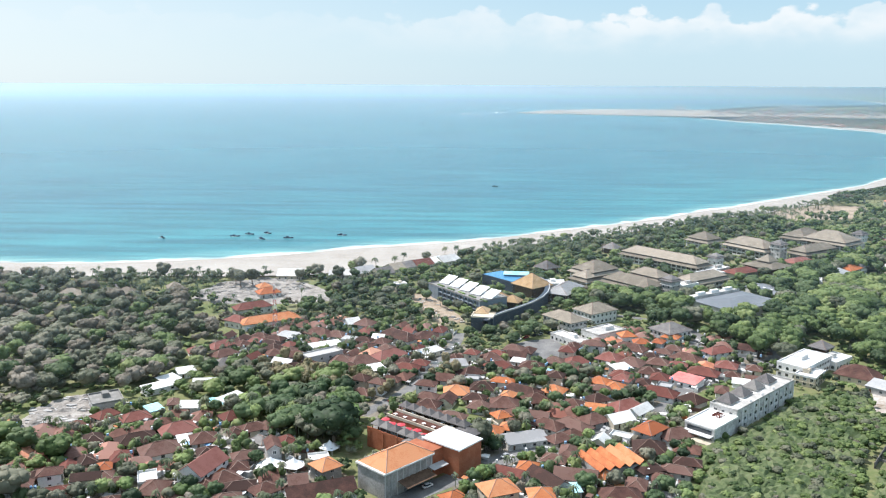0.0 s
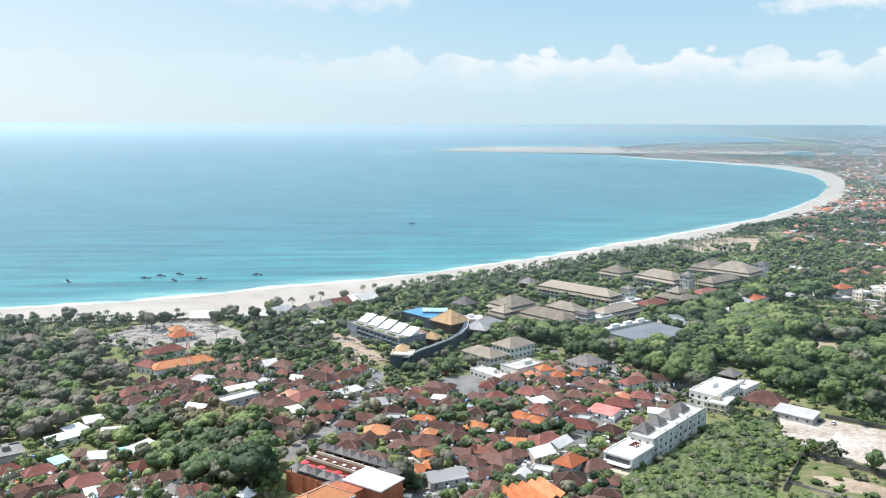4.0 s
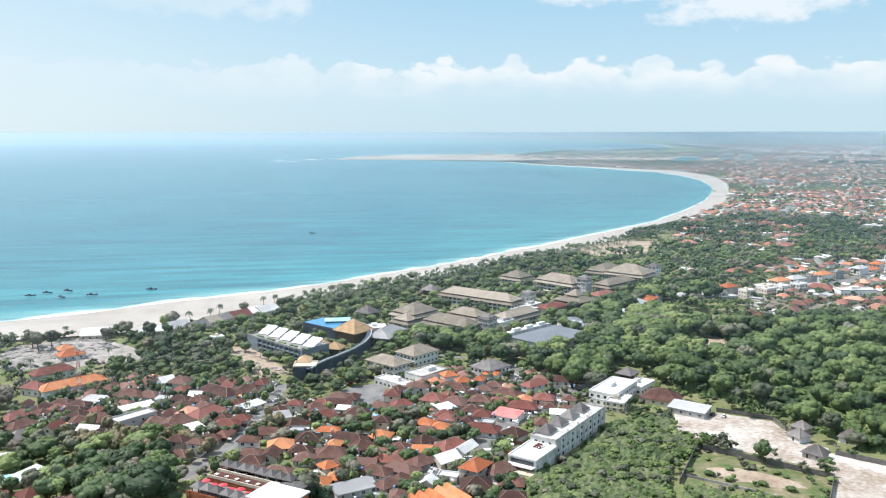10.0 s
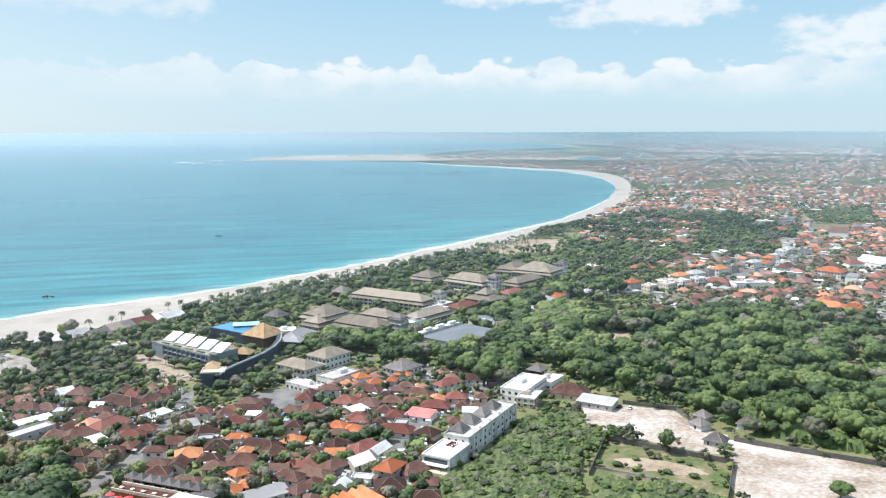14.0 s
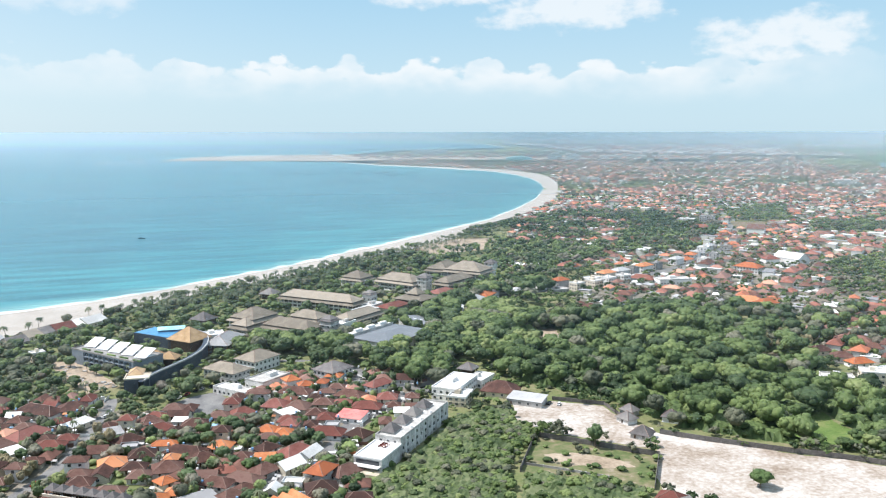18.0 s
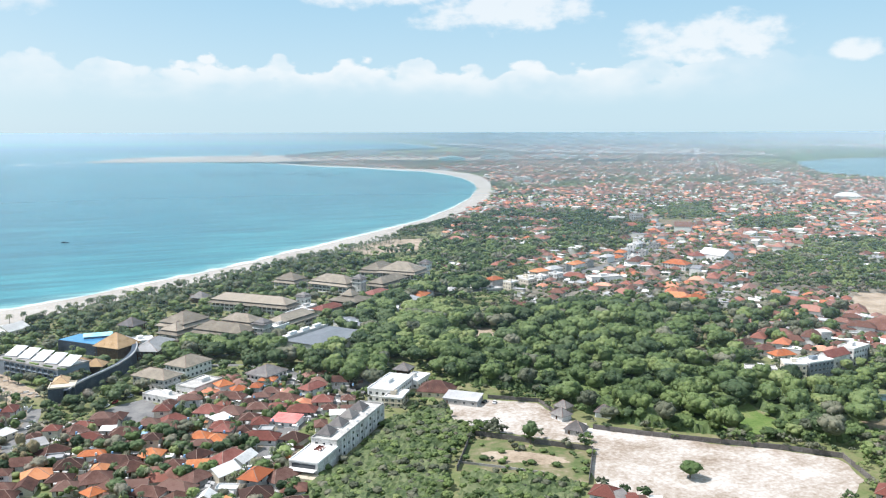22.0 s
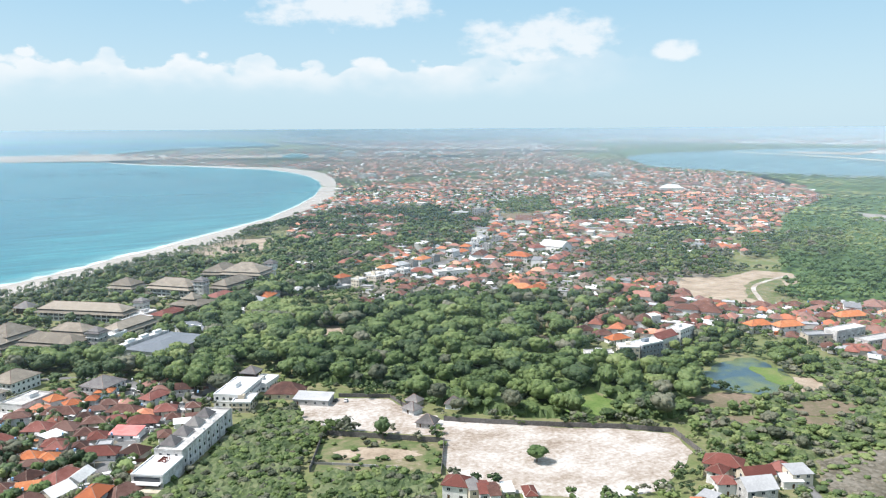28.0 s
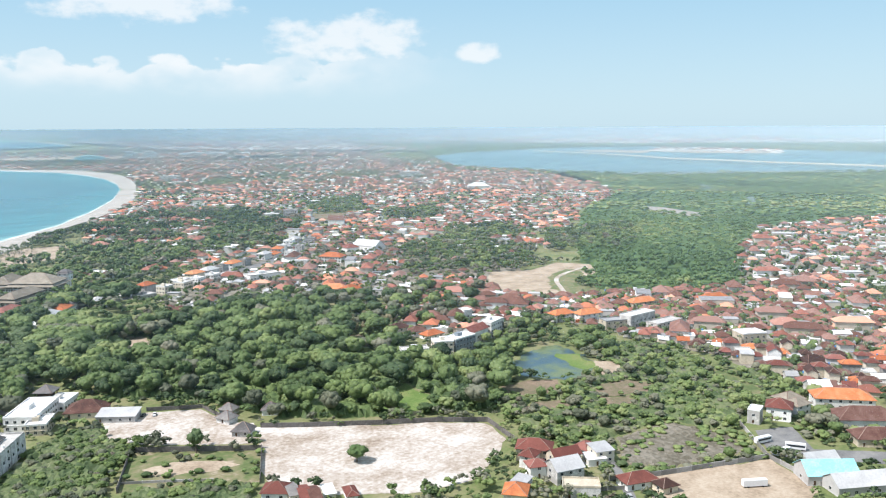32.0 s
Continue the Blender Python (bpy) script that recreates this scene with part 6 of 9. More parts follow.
house(-67.8, 463.5, 18.1, 6.9, 29, "sheet_white", 2.7, "lean", "plaster", "shed", "village sheds")
house(-44.5, 434.3, 15.9, 10.3, 32, "tile_brown", 2.8, "hip", "cream")
house(-55.3, 435.2, 11.9, 10.3, 7, "tile_brown", 2.8, "hip", "plaster")
house(-67.0, 424.7, 15.1, 8.0, -35, "tile_brown", 2.8, "hip", "concrete")
house(-30.3, 445.3, 19.6, 10.3, 44, "tile_red", 2.8, "hip", "plaster")
house(-10.1, 480.3, 14.0, 10.3, -1, "tile_brown", 2.8, "hip", "plaster")
house(-26.0, 482.2, 23.8, 10.3, -44, "tile_brown", 2.8, "hip", "plaster")
house(-51.6, 422.3, 15.7, 9.2, 31, "tile_brown", 2.8, "hip", "cream")
house(-36.3, 422.8, 10.6, 8.0, 31, "sheet_white", 2.7, "lean", "plaster", "shed", "village sheds")
house(-19.7, 423.9, 13.0, 9.2, -16, "tile_red", 2.8, "hip", "concrete")
house(-7.0, 453.1, 14.1, 6.9, 41, "sheet_white", 2.7, "lean", "cream", "shed", "village sheds")
house(-79.3, 422.3, 13.2, 9.2, 33, "tile_brown", 2.8, "hip", "plaster")
house(-94.0, 447.5, 8.2, 8.0, 18, "tile_brown", 2.8, "hip", "concrete")
house(-76.1, 439.7, 24.2, 9.2, -44, "tile_brown", 2.8, "hip", "plaster")
house(-127.9, 461.9, 15.3, 8.0, 55, "tile_red", 2.8, "hip", "cream")
house(-122.1, 446.3, 13.9, 8.0, 51, "tile_brown", 2.8, "hip", "plaster")
house(-116.7, 429.5, 13.8, 10.3, 28, "shingle", 2.8, "hip", "concrete")
house(-139.0, 451.7, 8.1, 8.0, 25, "tile_red", 2.8, "hip", "plaster")
house(-115.6, 464.7, 6.4, 6.9, 34, "tile_brown", 2.8, "hip", "cream")
house(8.7, 431.5, 8.2, 9.2, 10, "sheet_grey", 2.7, "lean", "plaster", "shed", "village sheds")
house(26.1, 441.4, 10.6, 9.2, 18, "tile_brown", 2.8, "hip", "concrete")
house(14.4, 417.5, 12.7, 9.2, 29, "tile_brown", 2.8, "hip", "plaster")
house(29.9, 427.8, 13.4, 9.2, 17, "tile_red", 2.8, "hip", "cream")
house(47.7, 427.5, 12.9, 9.2, -20, "tile_brown", 2.8, "hip", "plaster")
house(19.9, 395.8, 11.6, 9.2, -8, "tile_brown", 2.8, "hip", "concrete")
house(6.7, 389.8, 11.3, 10.3, -1, "tile_orange", 2.8, "hip", "plaster")
house(61.1, 435.8, 10.2, 8.0, -26, "tile_brown", 2.8, "hip", "cream")
house(72.4, 436.2, 12.7, 9.2, 19, "tile_red", 2.8, "hip", "plaster")
house(69.7, 427.0, 11.3, 9.2, -23, "tile_brown", 2.8, "hip", "concrete")
house(91.8, 442.0, 12.5, 10.3, -36, "tile_red", 2.8, "hip", "plaster")
house(102.6, 434.1, 12.1, 10.3, -36, "tile_brown", 2.8, "hip", "cream")
house(107.2, 460.5, 17.9, 9.2, -35, "tile_brown", 2.8, "hip", "plaster")
house(94.8, 425.9, 9.9, 8.0, 24, "sheet_white", 2.7, "lean", "concrete", "shed", "village sheds")
house(92.4, 414.7, 9.6, 8.0, -30, "tile_red", 2.8, "hip", "plaster")
house(116.8, 434.7, 11.1, 8.0, -24, "tile_brown", 2.8, "hip", "cream")
house(124.6, 408.0, 14.1, 10.3, -43, "sheet_red", 2.8, "lean", "plaster")
house(136.5, 419.2, 15.1, 9.2, -31, "tile_red", 2.8, "hip", "concrete")
house(134.4, 442.3, 16.2, 9.2, -44, "tile_brown", 2.8, "hip", "plaster")
house(152.2, 429.9, 10.6, 9.2, -25, "tile_red", 2.8, "hip", "cream")
house(152.9, 447.3, 15.4, 8.0, 25, "tile_red", 5.6, "hip", "plaster")
house(119.7, 380.8, 10.4, 9.2, -52, "tile_brown", 2.8, "hip", "concrete")
house(73.8, 380.7, 9.8, 8.0, 32, "tile_brown", 2.8, "hip", "plaster")
house(34.0, 364.4, 7.3, 6.9, 34, "tile_brown", 2.8, "hip", "cream")
house(312.2, 196.7, 15.3, 10.3, -63, "tile_red", 6.0, "hip", "cream", group="houses of the east village")
house(303.6, 193.8, 6.5, 8.0, -79, "tile_red", 5.6, "hip", "plaster", group="houses of the east village")
house(295.8, 185.2, 7.9, 6.9, -37, "tile_red", 5.6, "hip", "plaster", group="houses of the east village")
house(313.5, 182.1, 13.3, 8.0, -28, "tile_red", 5.6, "gable", "cream", group="houses of the east village")
house(300.9, 174.7, 13.4, 11.5, -27, "sheet_grey", 6.0, "gable", "plaster", group="houses of the east village")
house(332.2, 181.5, 9.0, 8.0, -6, "tile_red", 3.2, "hip", "plaster", group="houses of the east village")
house(328.7, 171.7, 8.8, 9.2, -33, "sheet_grey", 5.6, "lean", "cream", group="houses of the east village")
house(323.3, 172.0, 8.3, 6.9, -37, "sheet_white", 3.2, "lean", "plaster", group="houses of the east village")
house(277.2, 181.1, 6.7, 9.2, -83, "sheet_grey", 5.0, "lean", "plaster", group="houses of the east village")
house(269.6, 178.4, 9.1, 10.3, -63, "tile_orange", 5.0, "hip", "cream", group="houses of the east village")
house(290.7, 160.4, 15.0, 9.2, -56, "cream", 5.0, "flat", "plaster", group="houses of the east village")
house(314.0, 146.5, 14.8, 9.2, -32, "tile_red", 3.2, "hip", "plaster", group="houses of the east village")
house(316.1, 135.0, 7.5, 6.9, -26, "tile_brown", 3.2, "hip", "cream", group="houses of the east village")
house(435.5, 125.5, 11.9, 11.5, -75, "tile_red", 7.0, "hip", "plaster", group="houses of the east village")
house(421.8, 133.2, 6.1, 8.0, -84, "plaster", 7.0, "flat", "plaster", group="houses of the east village")
house(453.8, 126.2, 12.8, 10.3, -26, "tile_resort", 6.0, "hip", "cream", group="houses of the east village")
house(383.1, 92.4, 15.4, 9.2, -38, "sheet_grey", 3.4, "gable", "plaster", group="houses of the east village")
house(208.3, 253.0, 10.3, 9.2, -54, "tile_red", 6.4, "hip", "plaster", group="houses of the east village")
house(211.4, 248.0, 4.0, 12.6, -27, "shingle", 6.4, "gable", "cream", group="houses of the east village")
house(212.8, 242.3, 4.0, 12.6, -32, "tile_red", 6.4, "gable", "plaster", group="houses of the east village")
house(214.7, 238.5, 4.0, 12.6, -30, "tile_brown", 6.4, "gable", "plaster", group="houses of the east village")
house(224.6, 240.5, 4.4, 8.0, -31, "sheet_white", 3.2, "lean", "cream", group="houses of the east village")
house(229.8, 232.7, 4.0, 9.2, -33, "tile_red", 3.2, "hip", "plaster", group="houses of the east village")
# the row of town houses over the wood
block(403.5, 347, 18, 10, -38, 7.4, 2, "plaster", "flat", "white two-storey town house with a flat roof")
block(422.5, 339, 13, 11, -38, 10.2, 3, "cream", "flat", "tall narrow cream town house with a flat roof")
block(441, 338.5, 20, 11, -4, 9.6, 3, "hotel_wall", "flat", "blue-grey three-storey town house with a white roof")
house(463.5, 343, 22, 10, 4, "tile_red", 9.4, "gable", "plaster", group="houses of the east village")
block(488, 346, 20, 11, 8, 11.0, 3, "plaster", "flat", "white three-storey town house with a flat roof")
claim_box(409, 334, 32, 7, -38, 0)
claim_box(452, 328, 44, 7, 4, 0)
house(455.4, 375.3, 15.0, 9.2, -10, "tile_orange", 3.2, "hip", "plaster", group="houses of the east village")
house(457.1, 390.0, 12.7, 9.2, -34, "tile_brown", 3.2, "hip", "plaster", group="houses of the east village")
house(455.6, 407.7, 14.4, 9.2, -13, "tile_brown", 3.2, "hip", "cream", group="houses of the east village")
house(512.2, 387.8, 7.7, 9.2, -21, "plaster", 9.0, "flat", "plaster", group="houses of the east village")
house(528.4, 551.9, 24.9, 12.6, -49, "tile_orange", 5.0, "hip", "plaster", group="houses of the east village")
house(535.6, 537.9, 17.3, 11.5, -0, "tile_orange", 5.0, "hip", "cream", group="houses of the east village")
house(582.4, 275.8, 29.9, 10.3, -11, "plaster", 9.0, "flat", "plaster", group="houses of the east village")
house(584.3, 254.9, 29.1, 11.5, -13, "concrete", 5.6, "flat", "plaster", group="houses of the east village")
house(583.0, 190.9, 17.8, 13.8, -39, "plaster", 7.0, "flat", "cream", group="houses of the east village")
house(547.6, 139.6, 16.9, 11.5, -29, "tile_brown", 3.2, "hip", "plaster", group="houses of the east village")
house(692.0, 259.3, 26.9, 10.3, -24, "tile_orange", 6.0, "hip", "plaster", group="houses of the east village")
house(640.9, 300.3, 25.5, 10.3, -24, "tile_orange", 6.0, "hip", "cream", group="houses of the east village")
house(559.5, 329.3, 18.7, 10.3, -19, "tile_orange", 6.0, "hip", "plaster", group="houses of the east village")
house(573.5, 313.7, 20.9, 10.3, -22, "tile_orange", 6.0, "hip", "plaster", group="houses of the east village")
house(564.2, 285.8, 19.9, 11.5, -34, "sheet_grey", 6.0, "flat", "cream", group="houses of the east village")
house(369.3, 85.5, 22, 14, -50, "sheet_aqua", 4.5, "gable", "concrete", "shed", "depot sheds")
house(366.5, 72.1, 26, 12, -42, "sheet_grey", 4.0, "gable", "concrete", "shed", "depot sheds")
house(376.5, 63.9, 20, 10, -42, "sheet_grey", 4.0, "lean", "concrete", "shed", "depot sheds")
house(474.7, 104.6, 30, 13, -60, "tile_orange", 6.0, "hip", "plaster", group="houses of the east village")
house(451.2, 88.3, 30, 15, -55, "tile_brown", 5.0, "hip", "plaster", group="houses of the east village")
house(429.1, 76.1, 26, 12, -55, "tile_brown", 4.0, "hip", "cream", group="houses of the east village")
house(492.4, 121.5, 12, 10, -50, "sheet_white", 4.0, "gable", "plaster", group="houses of the east village")
house(448.2, 120.4, 11, 9, -20, "tile_resort", 5.8, "hip", "plaster", group="houses of the east village")
# resort blocks
resort_block(118.5, 640.5, 25.0, 29.0, -54, 9.5)
resort_block(112.5, 629.0, 17.0, 24.0, -54, 6.5)
resort_block(139.0, 599.5, 44.0, 19.0, -53, 8.5)
resort_block(157.0, 621.0, 28.0, 17.0, -53, 9.5)
resort_block(193.0, 611.5, 15.0, 42.0, -56, 9.5)
resort_block(186.0, 693.0, 76.0, 19.0, -50, 8.5)
resort_block(279.0, 745.0, 44.0, 23.0, -58, 9.5)
resort_block(347.0, 797.0, 24.0, 38.0, -52, 9.5)
resort_block(362.0, 770.0, 42.0, 30.0, -52, 10.5)
resort_block(331.0, 737.0, 18.0, 46.0, -58, 7.0)
resort_block(248.0, 785.0, 24.0, 22.0, -55, 8.0)
resort_tower(163.0, 585.5, 9.5, -54, 14.0)
resort_tower(294.0, 722.0, 10.0, -54, 15.0)
resort_tower(392.0, 778.0, 10.0, -54, 14.5)
resort_tower(227.5, 686.0, 9.0, -54, 10.5)
resort_tower(339.5, 669.0, 8.0, -54, 7.0, "small white garden tower with a tiered grey roof")
block(176.0, 593.0, 9.0, 18.0, -54, 9.0, 2, "plaster", "flat", "white connecting wing of the resort")
block(211.0, 648.0, 14.0, 20.0, -54, 5.0, 1, "plaster", "flat", "low white link building of the resort")
block(222.0, 668.0, 11.0, 22.0, -54, 4.5, 1, "plaster", "flat", "low white link building of the resort")
pavilion(265.5, 672.5, 26.0, 26.0, -57, 6.5, "big")
pavilion(240.0, 660.5, 14.0, 28.0, -60, 4.0, "red")
pavilion(302.0, 700.0, 14.0, 26.0, -58, 4.5, "red")
pavilion(154.0, 752.0, 13.0, 12.0, -50, 5, "")
pavilion(84.0, 668.0, 14.0, 13.0, -50, 5, "")
pavilion(64.6, 595.0, 21.0, 19.0, -52, 8, "thatch")
pavilion(25.1, 516.2, 6.9, 10.3, -11, 9, "thatch")
pavilion(47.3, 554.9, 10.5, 9.2, -26, 6, "thatch")
pavilion(33.4, 548.6, 7.9, 9.2, -30, 6, "thatch")
pavilion(40.0, 562.0, 12.0, 9.0, -40, 6, "thatch")
# beach pavilions
house(-120.6, 645.1, 18.5, 16.1, -1, "sheet_white", 3.4, "gable", "cream", "beach_pavilion", "beach pavilions", 0.5)
house(-84.9, 647.3, 9.4, 13.8, -1, "sheet_grey", 3.4, "gable", "cream", "beach_pavilion", "beach pavilions", 0.5)
house(-73.7, 648.5, 10.6, 14.9, 9, "sheet_white", 3.4, "gable", "cream", "beach_pavilion", "beach pavilions", 0.5)
house(-64.1, 657.1, 15.9, 14.9, 36, "sheet_grey", 3.4, "gable", "cream", "beach_pavilion", "beach pavilions", 0.5)
house(-48.4, 653.7, 13.9, 14.9, 32, "shingle", 3.4, "gable", "cream", "beach_pavilion", "beach pavilions", 0.5)
house(-38.9, 670.8, 14.6, 14.9, 41, "tile_resort", 3.4, "gable", "cream", "beach_pavilion", "beach pavilions", 0.5)
house(-29.7, 679.0, 14.0, 14.9, 45, "shingle", 3.4, "gable", "cream", "beach_pavilion", "beach pavilions", 0.5)
house(-18.8, 686.1, 17.2, 14.9, 36, "tile_red", 3.4, "gable", "cream", "beach_pavilion", "beach pavilions", 0.5)
house(-8.2, 695.9, 14.2, 13.8, 47, "sheet_white", 3.4, "gable", "cream", "beach_pavilion", "beach pavilions", 0.5)
house(2.5, 702.5, 19.5, 14.9, 42, "sheet_white", 3.4, "gable", "cream", "beach_pavilion", "beach pavilions", 0.5)
# villas in the western wood
house(-285.5, 564.9, 9.3, 11.5, 16, "tile_resort", 3.4, "hip", "timber", "villa", "villas in the wood", 0.7)
house(-264.4, 577.0, 15.3, 11.5, 10, "tile_resort", 3.4, "hip", "timber", "villa", "villas in the wood", 0.7)
house(-226.1, 582.7, 13.5, 10.3, -20, "tile_resort", 3.4, "hip", "timber", "villa", "villas in the wood", 0.7)
house(-237.1, 603.6, 8.9, 9.2, 30, "shingle", 3.4, "hip", "timber", "villa", "villas in the wood", 0.7)
house(-197.8, 600.1, 9.8, 10.3, 27, "tile_resort", 3.4, "hip", "timber", "villa", "villas in the wood", 0.7)
house(-272.6, 523.8, 7.1, 9.2, 72, "tile_resort", 3.4, "hip", "timber", "villa", "villas in the wood", 0.7)
house(-294.3, 595.2, 5.0, 9.2, 32, "shingle", 3.4, "hip", "timber", "villa", "villas in the wood", 0.7)
# white villas and flat blocks above the village
block(76.5, 508.5, 24.5, 14.0, -54, 7.4, 2, "plaster", "tile_resort")
block(99.0, 528.5, 17.0, 22.0, -56, 7.4, 2, "plaster", "tile_resort")
block(97.0, 488.0, 14.5, 23.0, -55, 5.0, 1, "plaster", "flat")
block(75.6, 477.4, 25.2, 9.2, -55, 3.6, 1, "plaster", "flat")
block(136.5, 485.0, 16.0, 18.0, -58, 7.0, 2, "plaster", "shingle")
block(87.0, 586.0, 17.0, 33.0, -30, 6.5, 2, "timber", "sheet_grey")
block(81.9, 610.6, 17.4, 13.8, -0, 5.5, 1, "plaster", "flat")
house(109.0, 478.8, 8.6, 8.0, 12, "tile_orange", 5, "hip", "plaster")
house(115.1, 468.1, 8.0, 6.9, -1, "tile_orange", 4, "hip", "plaster")
house(124.9, 465.9, 5.4, 6.9, -31, "tile_orange", 5, "hip", "plaster")
house(134.6, 476.1, 9.1, 8.0, -34, "tile_orange", 5, "hip", "plaster")
# tall roofs of the western edge
house(-109.6, 510.9, 36.5, 10.3, 31, "tile_orange", 4.4, "hip", "plaster", "long_house", "long tiled halls")
house(-127.5, 541.6, 24.0, 9.8, 33, "tile_red", 4.4, "hip", "plaster", "long_house", "long tiled halls")
house(-129.7, 509.4, 13.4, 9.2, -32, "tile_red", 4.4, "hip", "plaster", "long_house", "long tiled halls")
house(-126.1, 586.1, 15.2, 10.3, 29, "tile_orange", 3.4, "hip", "plaster")
house(-132.4, 602.5, 9.3, 9.2, 28, "tile_orange", 3.4, "hip", "plaster")
house(-48.9, 505.9, 10.9, 10.3, -25, "tile_brown", 3.4, "hip", "plaster")
house(-57.5, 508.7, 8.4, 11.5, 30, "sheet_white", 3.4, "gable", "plaster", "shed", "village sheds")
block(-31.8, 602.3, 8.4, 6.9, 21, 6.0, 2, "cream", "flat")
# far blocks of the town
block(1405.0, 2128.1, 56.9, 20.7, -49, 16, 4, "plaster", "flat")
block(930.7, 1070.1, 21.6, 14.9, -49, 15, 5, "concrete", "flat")
block(897.8, 1079.8, 24.1, 13.8, -49, 11, 3, "plaster", "flat")
house(912.4, 942.9, 24.4, 20.7, -49, "tile_brown", 9, "gable", "plaster", "warehouse", "far halls", wins=False)
block(1942.1, 1679.8, 62.5, 23.0, -49, 18, 5, "plaster", "flat")
house(750.5, 719.0, 34.1, 20.7, -83, "sheet_white", 6, "gable", "plaster", "warehouse", "far halls", wins=False)
house(727.7, 728.7, 16.5, 13.8, -15, "tile_red", 5, "hip", "plaster", "warehouse", "far halls", wins=False)
house(1667.9, 1221.2, 53.9, 28.7, -49, "sheet_white", 8, "hip", "plaster", "warehouse", "far halls", wins=False)
block(657.5, 687.2, 26.6, 16.1, -67, 6.5, 2, "plaster", "tile_orange")
block(538.2, 665.3, 33.5, 16.1, -13, 5, 1, "plaster", "flat")
boat(-278, 815, 10.0, -50)
boat(-209, 826, 10.0, -3)
boat(-197, 838, 10.0, -16)
boat(-180, 844, 10.0, -29)
boat(-179, 812, 10.0, -42)
boat(-154, 818, 10.0, 5)
boat(-103, 835, 10.0, -8)
boat(77, 1255, 10.0, -21)
boat(-951, 3992, 20.0, -34)
boat(-873, 3858, 20.0, -47)
boat(-331, 3620, 20.0, 0)
boat(-199, 3510, 20.0, -13)
boat(-83, 3259, 20.0, -26)
boat(30, 3214, 20.0, -39)
boat(649, 3049, 20.0, -50)
boat(671, 3003, 20.0, -3)
boat(732, 3037, 20.0, -16)
boat(752, 2949, 20.0, -29)
boat(814, 2983, 20.0, -42)
boat(889, 3059, 20.0, 5)
boat(930, 2924, 20.0, -8)
boat(991, 2875, 20.0, -21)
boat(1048, 2950, 20.0, -34)
boat(1046, 2828, 20.0, -47)
boat(1151, 2935, 20.0, 0)
boat(522, 3111, 20.0, -13)
boat(988, 2723, 20.0, -26)
for tx, ty, tw in ((-68.2, 310, 10), (-58.8, 309.4, 8.8), (-46.9, 326.2, 8.1)):
    tent(tx, ty, tw, 5.2)
wall_run("field_wall", [(173.1, 313.0), (201.3, 348.8), (221.5, 325.3), (240.9, 302.7), (215.9, 273.3)], 2.6, "dark grey concrete wall round the meadow")
wall_run("inner_wall", [(178.5, 320.0), (191.7, 306.7), (205.6, 291.2)], 1.2, "low grey concrete wall across the meadow", "concrete")
wall_run("wood_wall", [(238.5, 394.9), (260.1, 375.7), (256.6, 353.7)], 2.2, "dark stone wall between lot and wood")
wall_run("lot_wall", [(260.1, 326.7), (274.1, 309.8), (301.8, 280.7), (322.0, 261.0), (337.6, 241.1), (321.5, 211.4)], 2.6, "long weathered grey wall along the sandy lot")
wall_run("yard_wall", [(310, 157.5), (328.8, 142.5), (376.2, 112.5)], 2.4, "grey concrete wall along the brown yard", "concrete")
wall_run("depot_wall", [(412.5, 137.5), (377.5, 112.5), (360, 85)], 2.2, "pale concrete wall of the depot yard", "concrete")
wall_run("lane_wall", [(295, 160), (307.5, 147.5)], 1.8, "pale garden wall beside the lane", "concrete")
for bx, by, bt in ((394.6, 120.4, -25), (385.1, 108.4, -25), (395.3, 105.6, -70)):
    bus(bx, by, bt)
bus(342.5, 107, -45, 10.5, "truck", "white box truck parked on bare earth")
lot = random.Random(5)
for rows, ps in (("a", ((-25, 382.5), (-11.2, 407.5), (-1.2, 432.5), (6.2, 465), (50, 335), (57.5, 342.5), (72.5, 350.6), (90, 360), (112.5, 386.2), (135, 410), (25, 321.2), (6.2, 305), (-5, 295), (170, 438.8), (195, 465), (222.5, 522.5))), ("b", ((55, 490), (60, 493.8), (65, 497.5), (50, 486.2), (45, 482.5), (71.2, 488.8), (180, 436.2), (186.2, 432.5), (232.5, 390), (237.5, 386.2), (300, 142.5), (375, 117.5), (475, 116.2), (550, 155), (600, 197.5), (456.2, 695), (550, 725), (650, 765), (700, 800), (750, 835)))):
    for cx, cy in ps:
        car(cx + lot.uniform(-1, 1), cy + lot.uniform(-1, 1), lot.choice((48, 55, 228)) + lot.uniform(-10, 10), lot.choice(("white", "white", "silver", "black", "black", "red")), 0.14)


# white shop houses along the town street
SHOP_LINE = [(250, 580), (268.8, 625), (325, 675), (412.5, 681.2), (525, 712.5), (650, 762.5), (760, 845)]
shops = random.Random(12)
walked = 0.0
for (ax, ay), (bx, by) in zip(SHOP_LINE, SHOP_LINE[1:]):
    ln = math.hypot(bx - ax, by - ay)
    while walked < ln:
        q = walked / ln
        for side in (-1, 1):
            w, d = shops.uniform(11, 19), shops.uniform(9, 13)
            off = side * (6 + d / 2)
            px, py = ax + (bx - ax) * q - (by - ay) / ln * off, ay + (by - ay) * q + (bx - ax) / ln * off
            if free(px, py, 5) and shops.random() < 0.8:
                two = shops.choice((1, 2, 2))
                block(px, py, w, d, math.degrees(math.atan2(by - ay, bx - ax)) + (180 if side > 0 else 0), 3.4 * two, two, shops.choice(("plaster", "plaster", "cream", "concrete")), shops.choice(("flat", "flat", "sheet_grey", "tile_orange")))
        walked += 23
    walked -= ln


